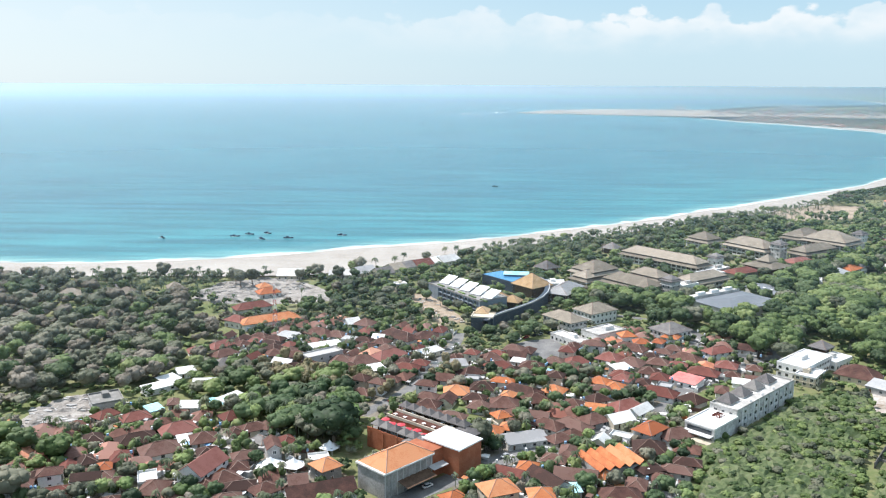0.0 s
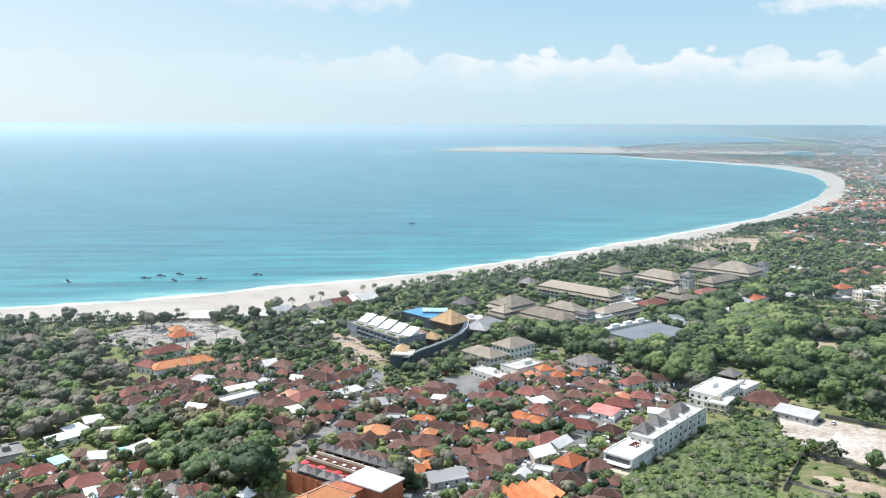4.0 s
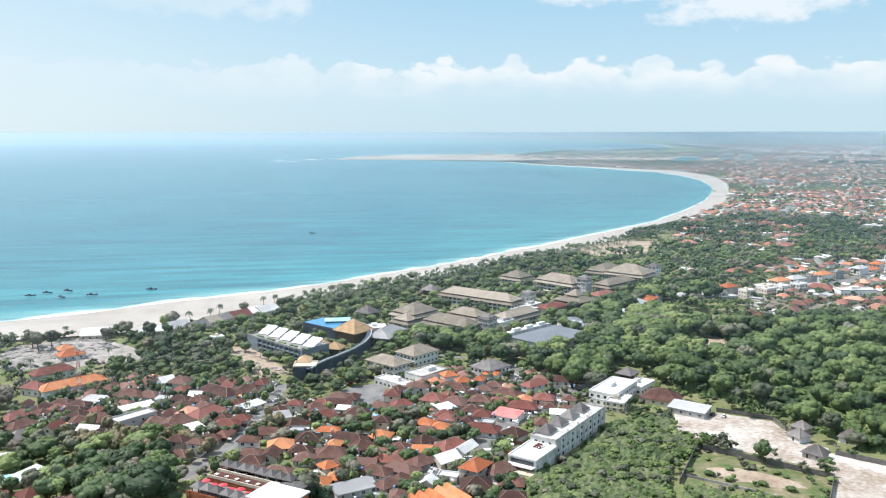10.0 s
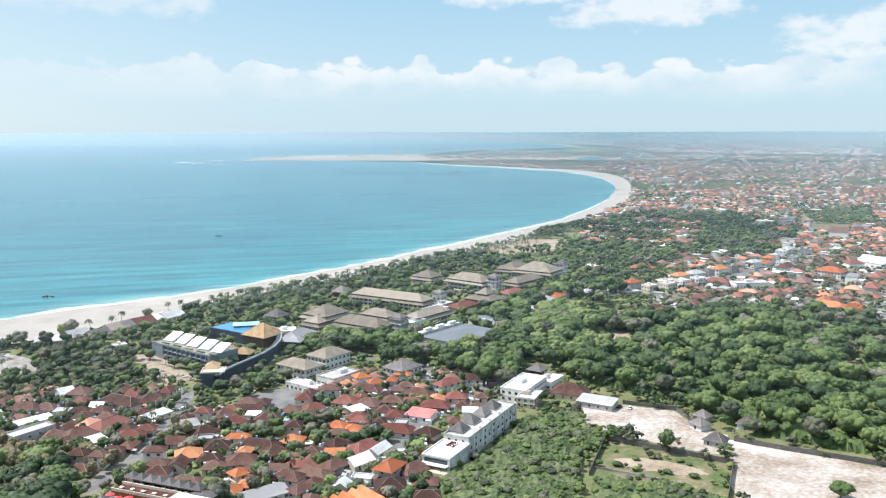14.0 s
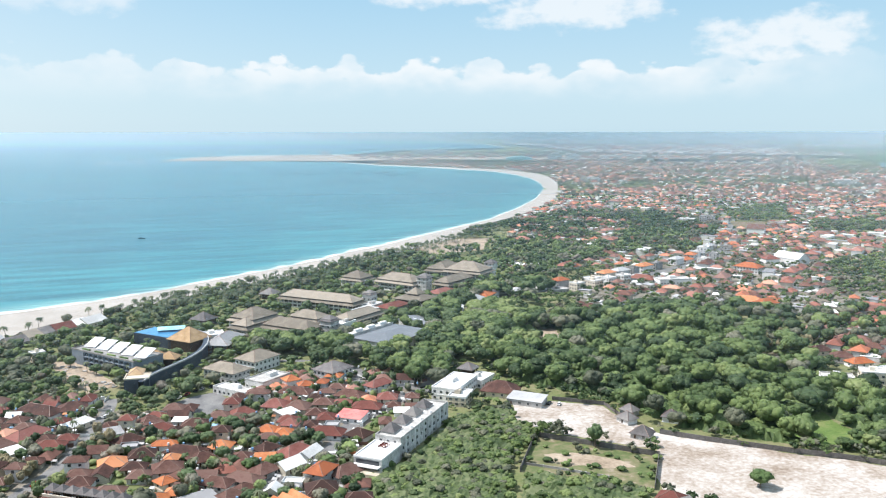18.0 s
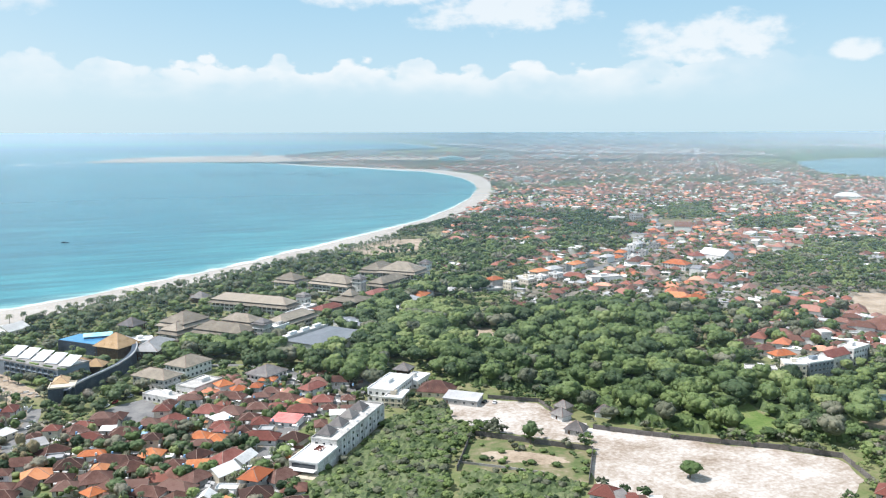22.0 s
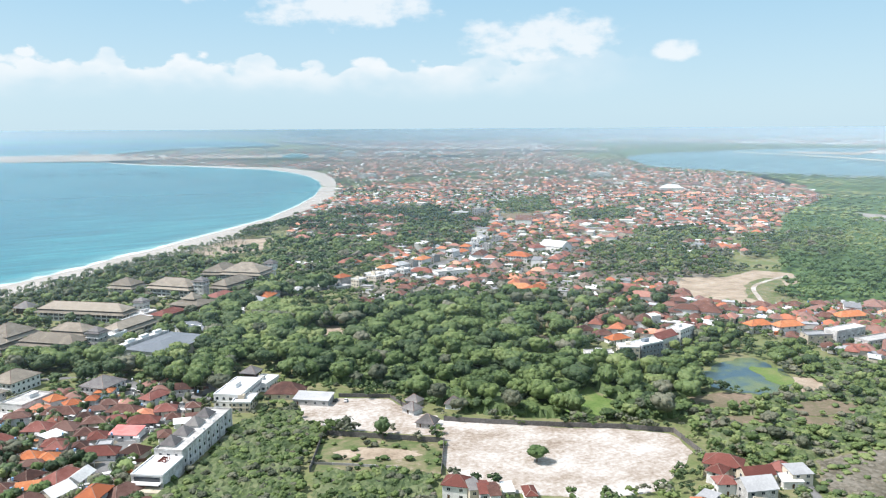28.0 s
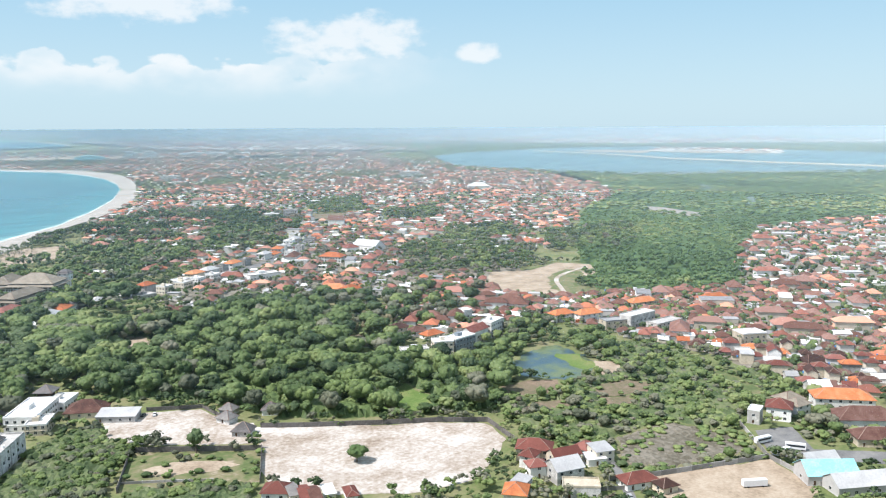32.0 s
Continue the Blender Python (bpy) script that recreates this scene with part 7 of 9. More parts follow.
# ---- far works: airfield, bridge, jetty ----
def far_thing(name, az, d, turn, label, category, group=""):
    p = warp(polar(az, d, 0.6))
    s = math.hypot(p[0], p[1]) / d
    ob = thing(name, 0, 0, 0, label, category, group)
    ob.matrix_world = Matrix.LocRotScale(p, Euler((0, 0, radians(turn))), (s, s, s))
    return ob


def arch_mesh(w, ln, h, mat, name="roof", waves=1):
    s = Shape()
    for k in range(12 * waves):
        pts = []
        for q in (k, k + 1):
            i = min(waves - 1, k // 12)
            f = (q - i * 12) / 12
            pts.append((-w / 2 + (i + f) * w / waves, h + h * 0.5 * math.sin(math.pi * f)))
        (x0, z0), (x1, z1) = pts
        s.face([(x0, -ln / 2, z0), (x1, -ln / 2, z1), (x1, ln / 2, z1), (x0, ln / 2, z0)])
        s.face([(x0, -ln / 2, 0), (x1, -ln / 2, 0), (x1, -ln / 2, z1), (x0, -ln / 2, z0)])
    return s.mesh(name, mat)


for az, d, w, h, waves, words in ((-22.6, 5875, 238, 22, 3, "white waved roof of the airport terminal"), (-15.5, 5688, 62, 18, 1, "white airport building on the spit"), (-31.0, 4625, 75, 25, 1, "large white arched airport hangar"), (-32.2, 4612, 75, 25, 1, "large white arched airport hangar"), (-35.5, 5062, 275, 11, 1, "long white airport shed"), (-28.6, 4450, 138, 16, 1, "pale blue-grey airport hall")):
    r = far_thing("airport_hall", az, d, az, words, "airport hall", "airport buildings")
    part("roof", arch_mesh(w, 60, h, "sheet_white" if d != 4450 else "sheet_aqua", waves=waves), r)
t = far_thing("control_tower", -26.7, 4600, 0, "slim airport control tower", "control tower")
part("shaft", Shape().box(-6, 6, -6, 6, 0, 46).mesh("shaft", "concrete"), t)
part("cab", Shape().box(-10, 10, -10, 10, 46, 58, 0, True).mesh("cab", "pane"), t)
t = far_thing("beacon_mast", -26.9, 3700, 0, "thin pale mast near the beach", "mast")
part("shaft", Shape().rod((0, 0, 0), (0, 0, 34), 2.2, 1.4, 8).mesh("shaft", "sheet_grey"), t)

bridge = thing("causeway_bridge", 0, 0, 0, "long grey road bridge on pillars across the lagoon", "bridge")
LINE = [(-57.5, 5150), (-61, 4690), (-64.2, 4272), (-66.3, 3950), (-73.1, 3560), (-79.1, 3360), (-88, 3100), (-96, 2975)]
v, f = [], []
for k in range(78):
    az = -57.5 - k * 0.5
    d = table(az, LINE)
    for dd, z in ((-9, 6.5), (-9, 10.5), (9, 10.5), (9, 6.5)):
        v.append(warp(polar(az, d + dd, z)))
for k in range(77):
    for j in range(4):
        i = (j + 1) % 4
        f.append((k * 4 + j, k * 4 + 4 + j, k * 4 + 4 + i, k * 4 + i))
part("deck", mesh("deck", v, f, "cream"), bridge, "pale concrete deck")
for k in range(110):
    az = -60 - k * 0.25
    d = table(az, LINE)
    p = warp(polar(az, d, 0))
    part("pillar", cached("bridge_pillar", lambda: Shape().box(-2, 2, -6, 6, 0, 6.5).mesh("pillar", "concrete")), bridge, at=pose(p[0], p[1], p[2], 0, 0, az))
jetty = thing("jetty", 0, 0, 0, "long dark jetty on posts off the beach", "jetty")
a, b = Vector(polar(-24.2, 3375)), Vector(polar(-26.2, 3300))
turn = math.degrees(math.atan2(b.y - a.y, b.x - a.x))
mid = (a + b) / 2
part("deck", Shape().box(-(b - a).length / 2, (b - a).length / 2, -3, 3, 2, 3, 0, True).mesh("deck", "timber"), jetty, at=pose(mid.x, mid.y, 0, 0, 0, turn))
for k in range(12):
    p = a.lerp(b, (k + 0.5) / 12)
    part("post", cached("jetty_post", lambda: Shape().rod((0, 0, -1), (0, 0, 2), 0.5).mesh("post", "timber")), jetty, at=pose(p.x, p.y, 0))


# surf breaking off the tip of the runway
for az0, az1, d0, d1 in ((-0.9, -2.0, 4420, 4560), (-1.7, -2.9, 4300, 4380), (-2.9, -4.3, 4640, 4760), (-3.1, -4.4, 4130, 4175)):
    v, f = [], []
    for k in range(25):
        q = k / 24
        az = az0 + (az1 - az0) * q
        w = math.sin(math.pi * q) * (0.6 + 0.8 * abs(noise.noise((q * 6, az0, 0.0))))
        mid = (d0 + d1) / 2 + 30 * noise.noise((q * 4, az0, 5.0))
        v += [warp(polar(az, mid - (d1 - d0) * 0.5 * w, 0.9)), warp(polar(az, mid + (d1 - d0) * 0.5 * w, 0.9))]
    for k in range(24):
        f.append((2 * k, 2 * k + 2, 2 * k + 3, 2 * k + 1))
    tagged(new("surf", mesh("surf", v, f, "foam")), "white breaking surf off the runway's tip", "surf", kind="structure")

# ---- houses that fill the villages ----
rng = random.Random(7)


def pick(pairs):
    r = rng.random() * sum(p[1] for p in pairs)
    for v, p in pairs:
        r -= p
        if r <= 0:
            return v
    return pairs[-1][0]


VILLAGE_ROOFS = [("tile_brown", 66), ("tile_red", 16), ("tile_orange", 6), ("sheet_white", 5), ("sheet_grey", 6)]
EAST_ROOFS = [("tile_brown", 46), ("tile_red", 25), ("tile_orange", 13), ("sheet_white", 7), ("sheet_grey", 9)]


def fill(area, turn, gx, gy, roofs, limit=400, keep=0.9, tall2=0.12, group="village houses"):
    poly = AREA[area]
    c, s = math.cos(radians(turn)), math.sin(radians(turn))
    cx = sum(p[0] for p in poly) / len(poly)
    cy = sum(p[1] for p in poly) / len(poly)
    spots = []
    for i in range(-60, 61):
        for j in range(-60, 61):
            u, v = i * gx + rng.uniform(-1.8, 1.8) + (gx / 2 if j % 2 else 0), j * gy + rng.uniform(-1.5, 1.5)
            x, y = cx + u * c - v * s, cy + u * s + v * c
            if inside((x, y), poly):
                spots.append((math.hypot(x, y), x, y))
    spots.sort()
    made = 0
    for _, x, y in spots:
        if rng.random() > keep or made >= limit:
            continue
        w, d = rng.choice((7, 8, 9, 10, 11)), rng.choice((5.5, 6, 6.5, 7, 8))
        if not free(x, y, (w + d) * 0.25 - 0.3):
            continue
        roof = pick(roofs)
        style = "hip" if roof.startswith("tile") else rng.choice(("flat", "lean", "gable"))
        if roof.startswith("tile") and rng.random() < 0.18:
            style = "gable"
        tall = 6.2 if rng.random() < tall2 else rng.choice((2.6, 2.8, 3.0))
        a = turn + rng.gauss(0, 4) + (90 if rng.random() < 0.35 else 0)
        house(x, y, w, d, a, roof, tall, style, pick([("plaster", 5), ("cream", 3), ("concrete", 2)]), group=group, wins=math.hypot(x, y) < 520)
        made += 1


fill("village_left", 18, 10.5, 8.5, VILLAGE_ROOFS, 45, 0.8)
fill("village_mid", -22, 10.5, 8.8, VILLAGE_ROOFS, 85, 0.8)
fill("gap_yard", -22, 10.0, 8.5, VILLAGE_ROOFS, 10)
fill("gap_yard_c", -22, 10.0, 8.5, VILLAGE_ROOFS, 8)
fill("gap_yard_b", -22, 10.0, 8.5, VILLAGE_ROOFS, 10)
fill("east_row", -62, 12.0, 10.0, EAST_ROOFS, 40, 0.9, group="houses of the east village")
fill("village_east", -62, 12.5, 10.5, EAST_ROOFS, 40, tall2=0.25, group="houses of the east village")


# farther houses, too many to count, in joined sheets
def town(name, spots, label, mats=("tile_brown", "tile_red", "tile_orange", "sheet_white", "sheet_grey", "plaster", "cream"), weights=(32, 22, 13, 19, 14)):
    s = Shape()
    for x, y, turn, w, d, tall in spots:
        roof = pick(list(zip(range(5), weights)))
        one = Shape()
        tall *= 0.85
        one.box(-w / 2, w / 2, -d / 2, d / 2, 0, tall, 5 if rng.random() < 0.55 else 6)
        if roof < 3:
            one.hip(w, d, tall, min(w, d) * 0.36, 0.9, 0.15, roof)
        elif rng.random() < 0.5:
            one.lean(w, d, tall, tall + 0.8, 0.3, 0.12, roof)
        else:
            one.box(-w / 2 - 0.2, w / 2 + 0.2, -d / 2 - 0.2, d / 2 + 0.2, tall, tall + 0.35, roof)
        c, q = math.cos(radians(turn)), math.sin(radians(turn))
        n = len(s.v)
        s.v += [warp((x + a * c - b * q, y + a * q + b * c, z)) for a, b, z in one.v]
        s.f += [tuple(n + i for i in f) for f in one.f]
        s.m += one.m
    me = s.mesh(name, ["far_" + m for m in mats])
    return tagged(new(name, me), label, "houses", kind="stuff")


for k, tones in (("tile_brown", [(0.115, 0.055, 0.042), (0.175, 0.085, 0.066), (0.25, 0.145, 0.12)]), ("tile_red", [(0.2, 0.078, 0.057), (0.29, 0.12, 0.09), (0.36, 0.19, 0.15)]), ("tile_orange", [(0.4, 0.145, 0.08), (0.52, 0.21, 0.125), (0.58, 0.31, 0.22)]),
                 ("sheet_white", [(0.6, 0.6, 0.6), (0.8, 0.8, 0.79)]), ("sheet_grey", [(0.22, 0.22, 0.23), (0.42, 0.42, 0.43)]), ("plaster", [(0.55, 0.54, 0.52), (0.78, 0.77, 0.75)]), ("cream", [(0.4, 0.36, 0.3), (0.6, 0.55, 0.47)])):
    M["far_" + k] = surface("far_" + k, tones, 0.2, 0.85, 0, 0.6, True)


CLEAR = ("pond_bank", "field_b", "field_c", "field_d", "depot_paving", "parking", "dune", "clearing_d", "rubble_rim", "pasture", "creek_a", "creek_b", "mudflat", "fallow", "pond", "field_dry", "lawn", "lot_far", "lot_sand", "lot_white", "lot_brown", "rubble", "site_left", "site_hotel", "clearing_a", "clearing_b", "clearing_c")


def scatter(poly, gap, jitter=0.35, keep=1.0, wet=False):
    """Spots in an area; the gap is a number or grows with the distance."""
    out = []
    x0, x1 = min(p[0] for p in poly), max(p[0] for p in poly)
    y0, y1 = min(p[1] for p in poly), max(p[1] for p in poly)
    y = y0
    while y < y1:
        x = x0
        step = gap(math.hypot((x0 + x1) / 2, y)) if callable(gap) else gap
        while x < x1:
            g = gap(math.hypot(x, y)) if callable(gap) else gap
            p = (x + rng.uniform(-1, 1) * g * jitter, y + rng.uniform(-1, 1) * step * jitter)
            if inside(p, poly) and not any(inside(p, AREA[a]) for a in CLEAR if AREA[a] is not poly) and rng.random() < keep and (wet or dry_land(*p)):
                out.append(p)
            x += g
        y += step
    return out


GROVES = ("grove_a", "grove_b", "grove_c", "grove_d", "grove_e", "bamboo")
GARDENS = []


def homes(spots, turn, r=5.2):
    out = []
    for x, y in spots:
        if free(x, y, r) and (rng.random() < 0.2 or not any(inside((x, y), AREA[a]) for a in GROVES)):
            if r > 4 and rng.random() < 0.75:
                a, g = rng.uniform(0, 6.28), rng.uniform(5.5, 8.5)
                GARDENS.append((x + math.cos(a) * g, y + math.sin(a) * g))
            if r > 4 and rng.random() < 0.07:
                out.append((x, y, turn + rng.gauss(0, 4) + rng.choice((0, 90)), rng.uniform(17, 27), rng.uniform(9, 13), rng.choice((3.5, 4, 7, 9))))
                continue
            out.append((x, y, turn + rng.gauss(0, 6) + rng.choice((0, 90)), rng.uniform(8.5, 13.5), rng.uniform(6.5, 9.5), rng.choice((2.8, 3, 3.2, 3.4, 6)) if r > 4 else 2.8))
    return out


town("near_houses", homes(scatter(AREA["village_left"], 10, keep=0.7), 18, 3.8) + homes(scatter(AREA["village_mid"], 10, keep=0.7), -22, 3.8), "crowded brown tiled roofs between the gardens", weights=(66, 16, 7, 5, 6))
town("town_houses", homes(scatter(AREA["town_strip"], 14, keep=0.62), 35), "mixed tiled and flat roofs of a town street")
town("village_houses", homes(scatter(AREA["village_far"], 10.5, keep=0.85), 30, 4.2) + homes(scatter(AREA["village_east"], 10.8, keep=0.92), -62, 4.2) + homes(scatter(AREA["east_row"], 11, keep=0.9), -62, 4.2), "brown and orange tiled roofs of a village", weights=(54, 18, 7, 12, 9))
town("north_houses", homes(scatter(AREA["village_north"], 15, keep=0.72), -55), "crowded orange and white roofs of a village", weights=(32, 22, 10, 20, 16))
TOWN_WEST = [(412, 800), (525, 762), (700, 819), (819, 819), (825, 550), (875, 519), (1025, 588), (1325, 744), (1788, 900), (2688, 1750), (3250, 2688), (2500, 3750), (1562, 4375), (1125, 3500), (1062, 2125), (950, 1662), (700, 1288)]


def dense(p):
    """How thickly houses stand: thin in the groves near the beach."""
    v = 0.85 + 1.4 * noise.noise((p[0] * 0.0018, p[1] * 0.0018, 4.0)) + 1.3 * noise.noise((p[0] * 0.007, p[1] * 0.007, 9.0)) + (p[0] - 0.55 * p[1]) * 0.0005
    return min(1.0, max(0.06, v))


SPOTS_W = [p for p in scatter(TOWN_WEST, lambda d: 11.5 + d * 0.0032) if rng.random() < dense(p)]
town("far_town_houses", homes(SPOTS_W, 30, 4.2), "far town of crowded orange, brown and white roofs", weights=(28, 24, 13, 23, 12))
FAR_RIM = [polar(-29, 4875)[:2], polar(-29, 10625)[:2], polar(-38, 17500)[:2], polar(-58, 17500)[:2], polar(-51, 5875)[:2], polar(-46, 4375)[:2], polar(-40, 4875)[:2]]
town("rim_houses", [(x, y, t, w * 2.6, d * 2.4, h * 0.9) for x, y, t, w, d, h in homes(scatter(FAR_RIM, lambda d: 30 + d * 0.0075, keep=0.8), 30, 4)], "hazy far town of white and orange buildings", weights=(18, 16, 10, 40, 16))
AIRPORT = [polar(-18, 4700)[:2], polar(-28, 5000)[:2], polar(-38, 4500)[:2], polar(-47, 4300)[:2], polar(-48, 5400)[:2], polar(-34, 6300)[:2], polar(-22, 6300)[:2], polar(-17, 5600)[:2]]
town("airport_quarter", [(x, y, t, w * rng.uniform(1.2, 3.4), d * 1.8, h * 1.3) for x, y, t, w, d, h in homes(scatter(AIRPORT, 62, 0.5, 0.7, wet=True), 20, 4)], "white and brown roofs round the airfield", weights=(22, 18, 16, 30, 14))
HARBOUR_NEAR = [(-60.2, 5450), (-61.8, 5160), (-64.8, 4950), (-65.3, 5350), (-68, 5000), (-70.5, 5000), (-73.4, 5050)]
HARBOUR_FAR = [(-60.2, 5500), (-61.8, 5600), (-64.8, 5470), (-65.3, 5800), (-68, 6100), (-70.4, 5900), (-73.4, 5450)]
tagged(fan("harbour_spit", -60.2, -73.4, 0.3, lambda az: table(az, HARBOUR_NEAR), lambda az: table(az, HARBOUR_FAR), 1.0, "runway", 4), "low sandy harbour spit in the lagoon", "spit", kind="structure")
QUAY = []
for k in range(150):
    az = rng.uniform(-65.4, -73.2)
    a, b = table(az, HARBOUR_NEAR), table(az, HARBOUR_FAR)
    x, y, _ = polar(az, a + (b - a) * rng.uniform(0.12, 0.95))
    QUAY.append((x, y, rng.uniform(0, 90), rng.uniform(20, 62), rng.uniform(18, 34), rng.choice((7, 9, 12, 16))))
town("harbour_houses", QUAY, "white harbour sheds and ships across the lagoon", weights=(4, 7, 8, 62, 19))
# the plain's towns, row behind row to the rim of sight
PLAIN = []
for k in range(2600):
    az = rng.uniform(-28, -74)
    near = max(table(az, SHORE_TOP), 7200) if az < -38 else (10900 if az > -31 else 6900)
    d = 1 / rng.uniform(1 / (26000 if az > -66 else 13000), 1 / near)
    x, y, _ = polar(az, d)
    if rng.random() < 0.55 + 1.2 * noise.noise((az * 0.5, 9000 / d * 4, 3.0)):
        g = d / 7000
        PLAIN.append((x, y, 30 + rng.gauss(0, 8), g * rng.uniform(18, 52), g * rng.uniform(22, 60), g * rng.choice((5, 6, 8, 13))))
town("plain_houses", PLAIN, "white and pale red roofs of towns on the hazy plain", weights=(14, 16, 14, 42, 14))


def clutter(name, spots, label):
    """Awnings, tanks, low walls and sheds of the yards, too many to count."""
    s = Shape()
    for x, y in spots:
        one = Shape()
        k = rng.random()
        m = pick([(0, 5), (1, 5), (2, 2), (3, 2), (4, 1), (5, 1)])
        if k < 0.35:
            w, d, z = rng.uniform(1.5, 4), rng.uniform(1.2, 2.6), rng.uniform(2.0, 2.7)
            one.lean(w, d, z, z + 0.4, 0.1, 0.08, m)
            for a in (-1, 1):
                for b in (-1, 1):
                    one.box(a * w / 2 - 0.06, a * w / 2 + 0.06, b * d / 2 - 0.06, b * d / 2 + 0.06, 0, z - 0.1, 1)
        elif k < 0.65:
            one.box(-rng.uniform(2, 5), rng.uniform(2, 5), -0.1, 0.1, 0, rng.uniform(1.2, 2.0), pick([(1, 4), (0, 2), (3, 2)]))
        elif k < 0.85:
            one.box(-rng.uniform(0.6, 1.8), rng.uniform(0.6, 1.8), -rng.uniform(0.6, 1.4), rng.uniform(0.6, 1.4), 0, rng.uniform(1.0, 2.4), m)
        else:
            one.rod((0, 0, 0), (0, 0, 3.2), 0.08, 0.08, 4, 1)
            one.rod((0, 0, 3.2), (0, 0, 4.4), 0.55, 0.5, 8, 4 if rng.random() < 0.5 else 0)
        t = radians(-22 + rng.choice((0, 90)) + rng.gauss(0, 8))
        c, q = math.cos(t), math.sin(t)
        n = len(s.v)
        s.v += [(x + a * c - b * q, y + a * q + b * c, z) for a, b, z in one.v]
        s.f += [tuple(n + i for i in f) for f in one.f]
        s.m += one.m
    return tagged(new(name, s.mesh(name, ["sheet_white", "concrete", "sheet_grey", "tile_brown", "sheet_blue", "tile_orange"])), label, "clutter", kind="stuff")


clutter("yard_clutter", [p for p in scatter(AREA["village_mid"], 4.6, 0.5, 0.75) + scatter(AREA["village_left"], 4.6, 0.5, 0.75) if free(*p, -1.0)], "awnings, tanks and low walls in village yards")
clutter("east_yard_clutter", [p for p in scatter(AREA["village_east"], 7, 0.5, 0.7) if free(*p, -0.8)], "awnings, tanks and low walls in east village yards")


def heaps(name, area, n, mat, label, seed):
    """Low mounds of rubble with slabs sticking out."""
    g = random.Random(seed)
    s = Shape()
    poly = AREA[area]
    x0, x1, y0, y1 = min(p[0] for p in poly), max(p[0] for p in poly), min(p[1] for p in poly), max(p[1] for p in poly)
    made = 0
    while made < n:
        x, y = g.uniform(x0, x1), g.uniform(y0, y1)
        if not inside((x, y), poly):
            continue
        made += 1
        r, h = g.uniform(1.5, 6), g.uniform(0.5, 2.2)
        k = 9
        ring = [(x + math.cos(2 * math.pi * i / k) * r * g.uniform(0.7, 1.2), y + math.sin(2 * math.pi * i / k) * r * g.uniform(0.5, 1.0), 0.05) for i in range(k)]
        mid = [(x + (p[0] - x) * 0.5 + g.uniform(-0.4, 0.4), y + (p[1] - y) * 0.5 + g.uniform(-0.4, 0.4), h * g.uniform(0.5, 0.8)) for p in ring]
        for i in range(k):
            j = (i + 1) % k
            s.face([ring[i], ring[j], mid[j], mid[i]])
            s.face([mid[i], mid[j], (x, y, h)])
        for _ in range(3):
            a, w = g.uniform(0, 3), g.uniform(0.5, 2)
            bx, by = x + g.uniform(-r, r), y + g.uniform(-r, r) * 0.6
            s.box(bx - w, bx + w, by - 0.3 * w, by + 0.3 * w, 0, g.uniform(0.3, 1.0), 1)
    return tagged(new(name, s.mesh(name, [mat, "concrete"])), label, "rubble", kind="stuff")


heaps("rubble_heaps", "rubble", 110, "rubble", "grey rubble heaps and broken slabs", 3)
heaps("site_heaps", "site_left", 60, "rubble", "pale spoil heaps and slabs of a building site", 4)
heaps("hotel_site_heaps", "site_hotel", 26, "earth", "reddish earth heaps beside the hotel", 5)

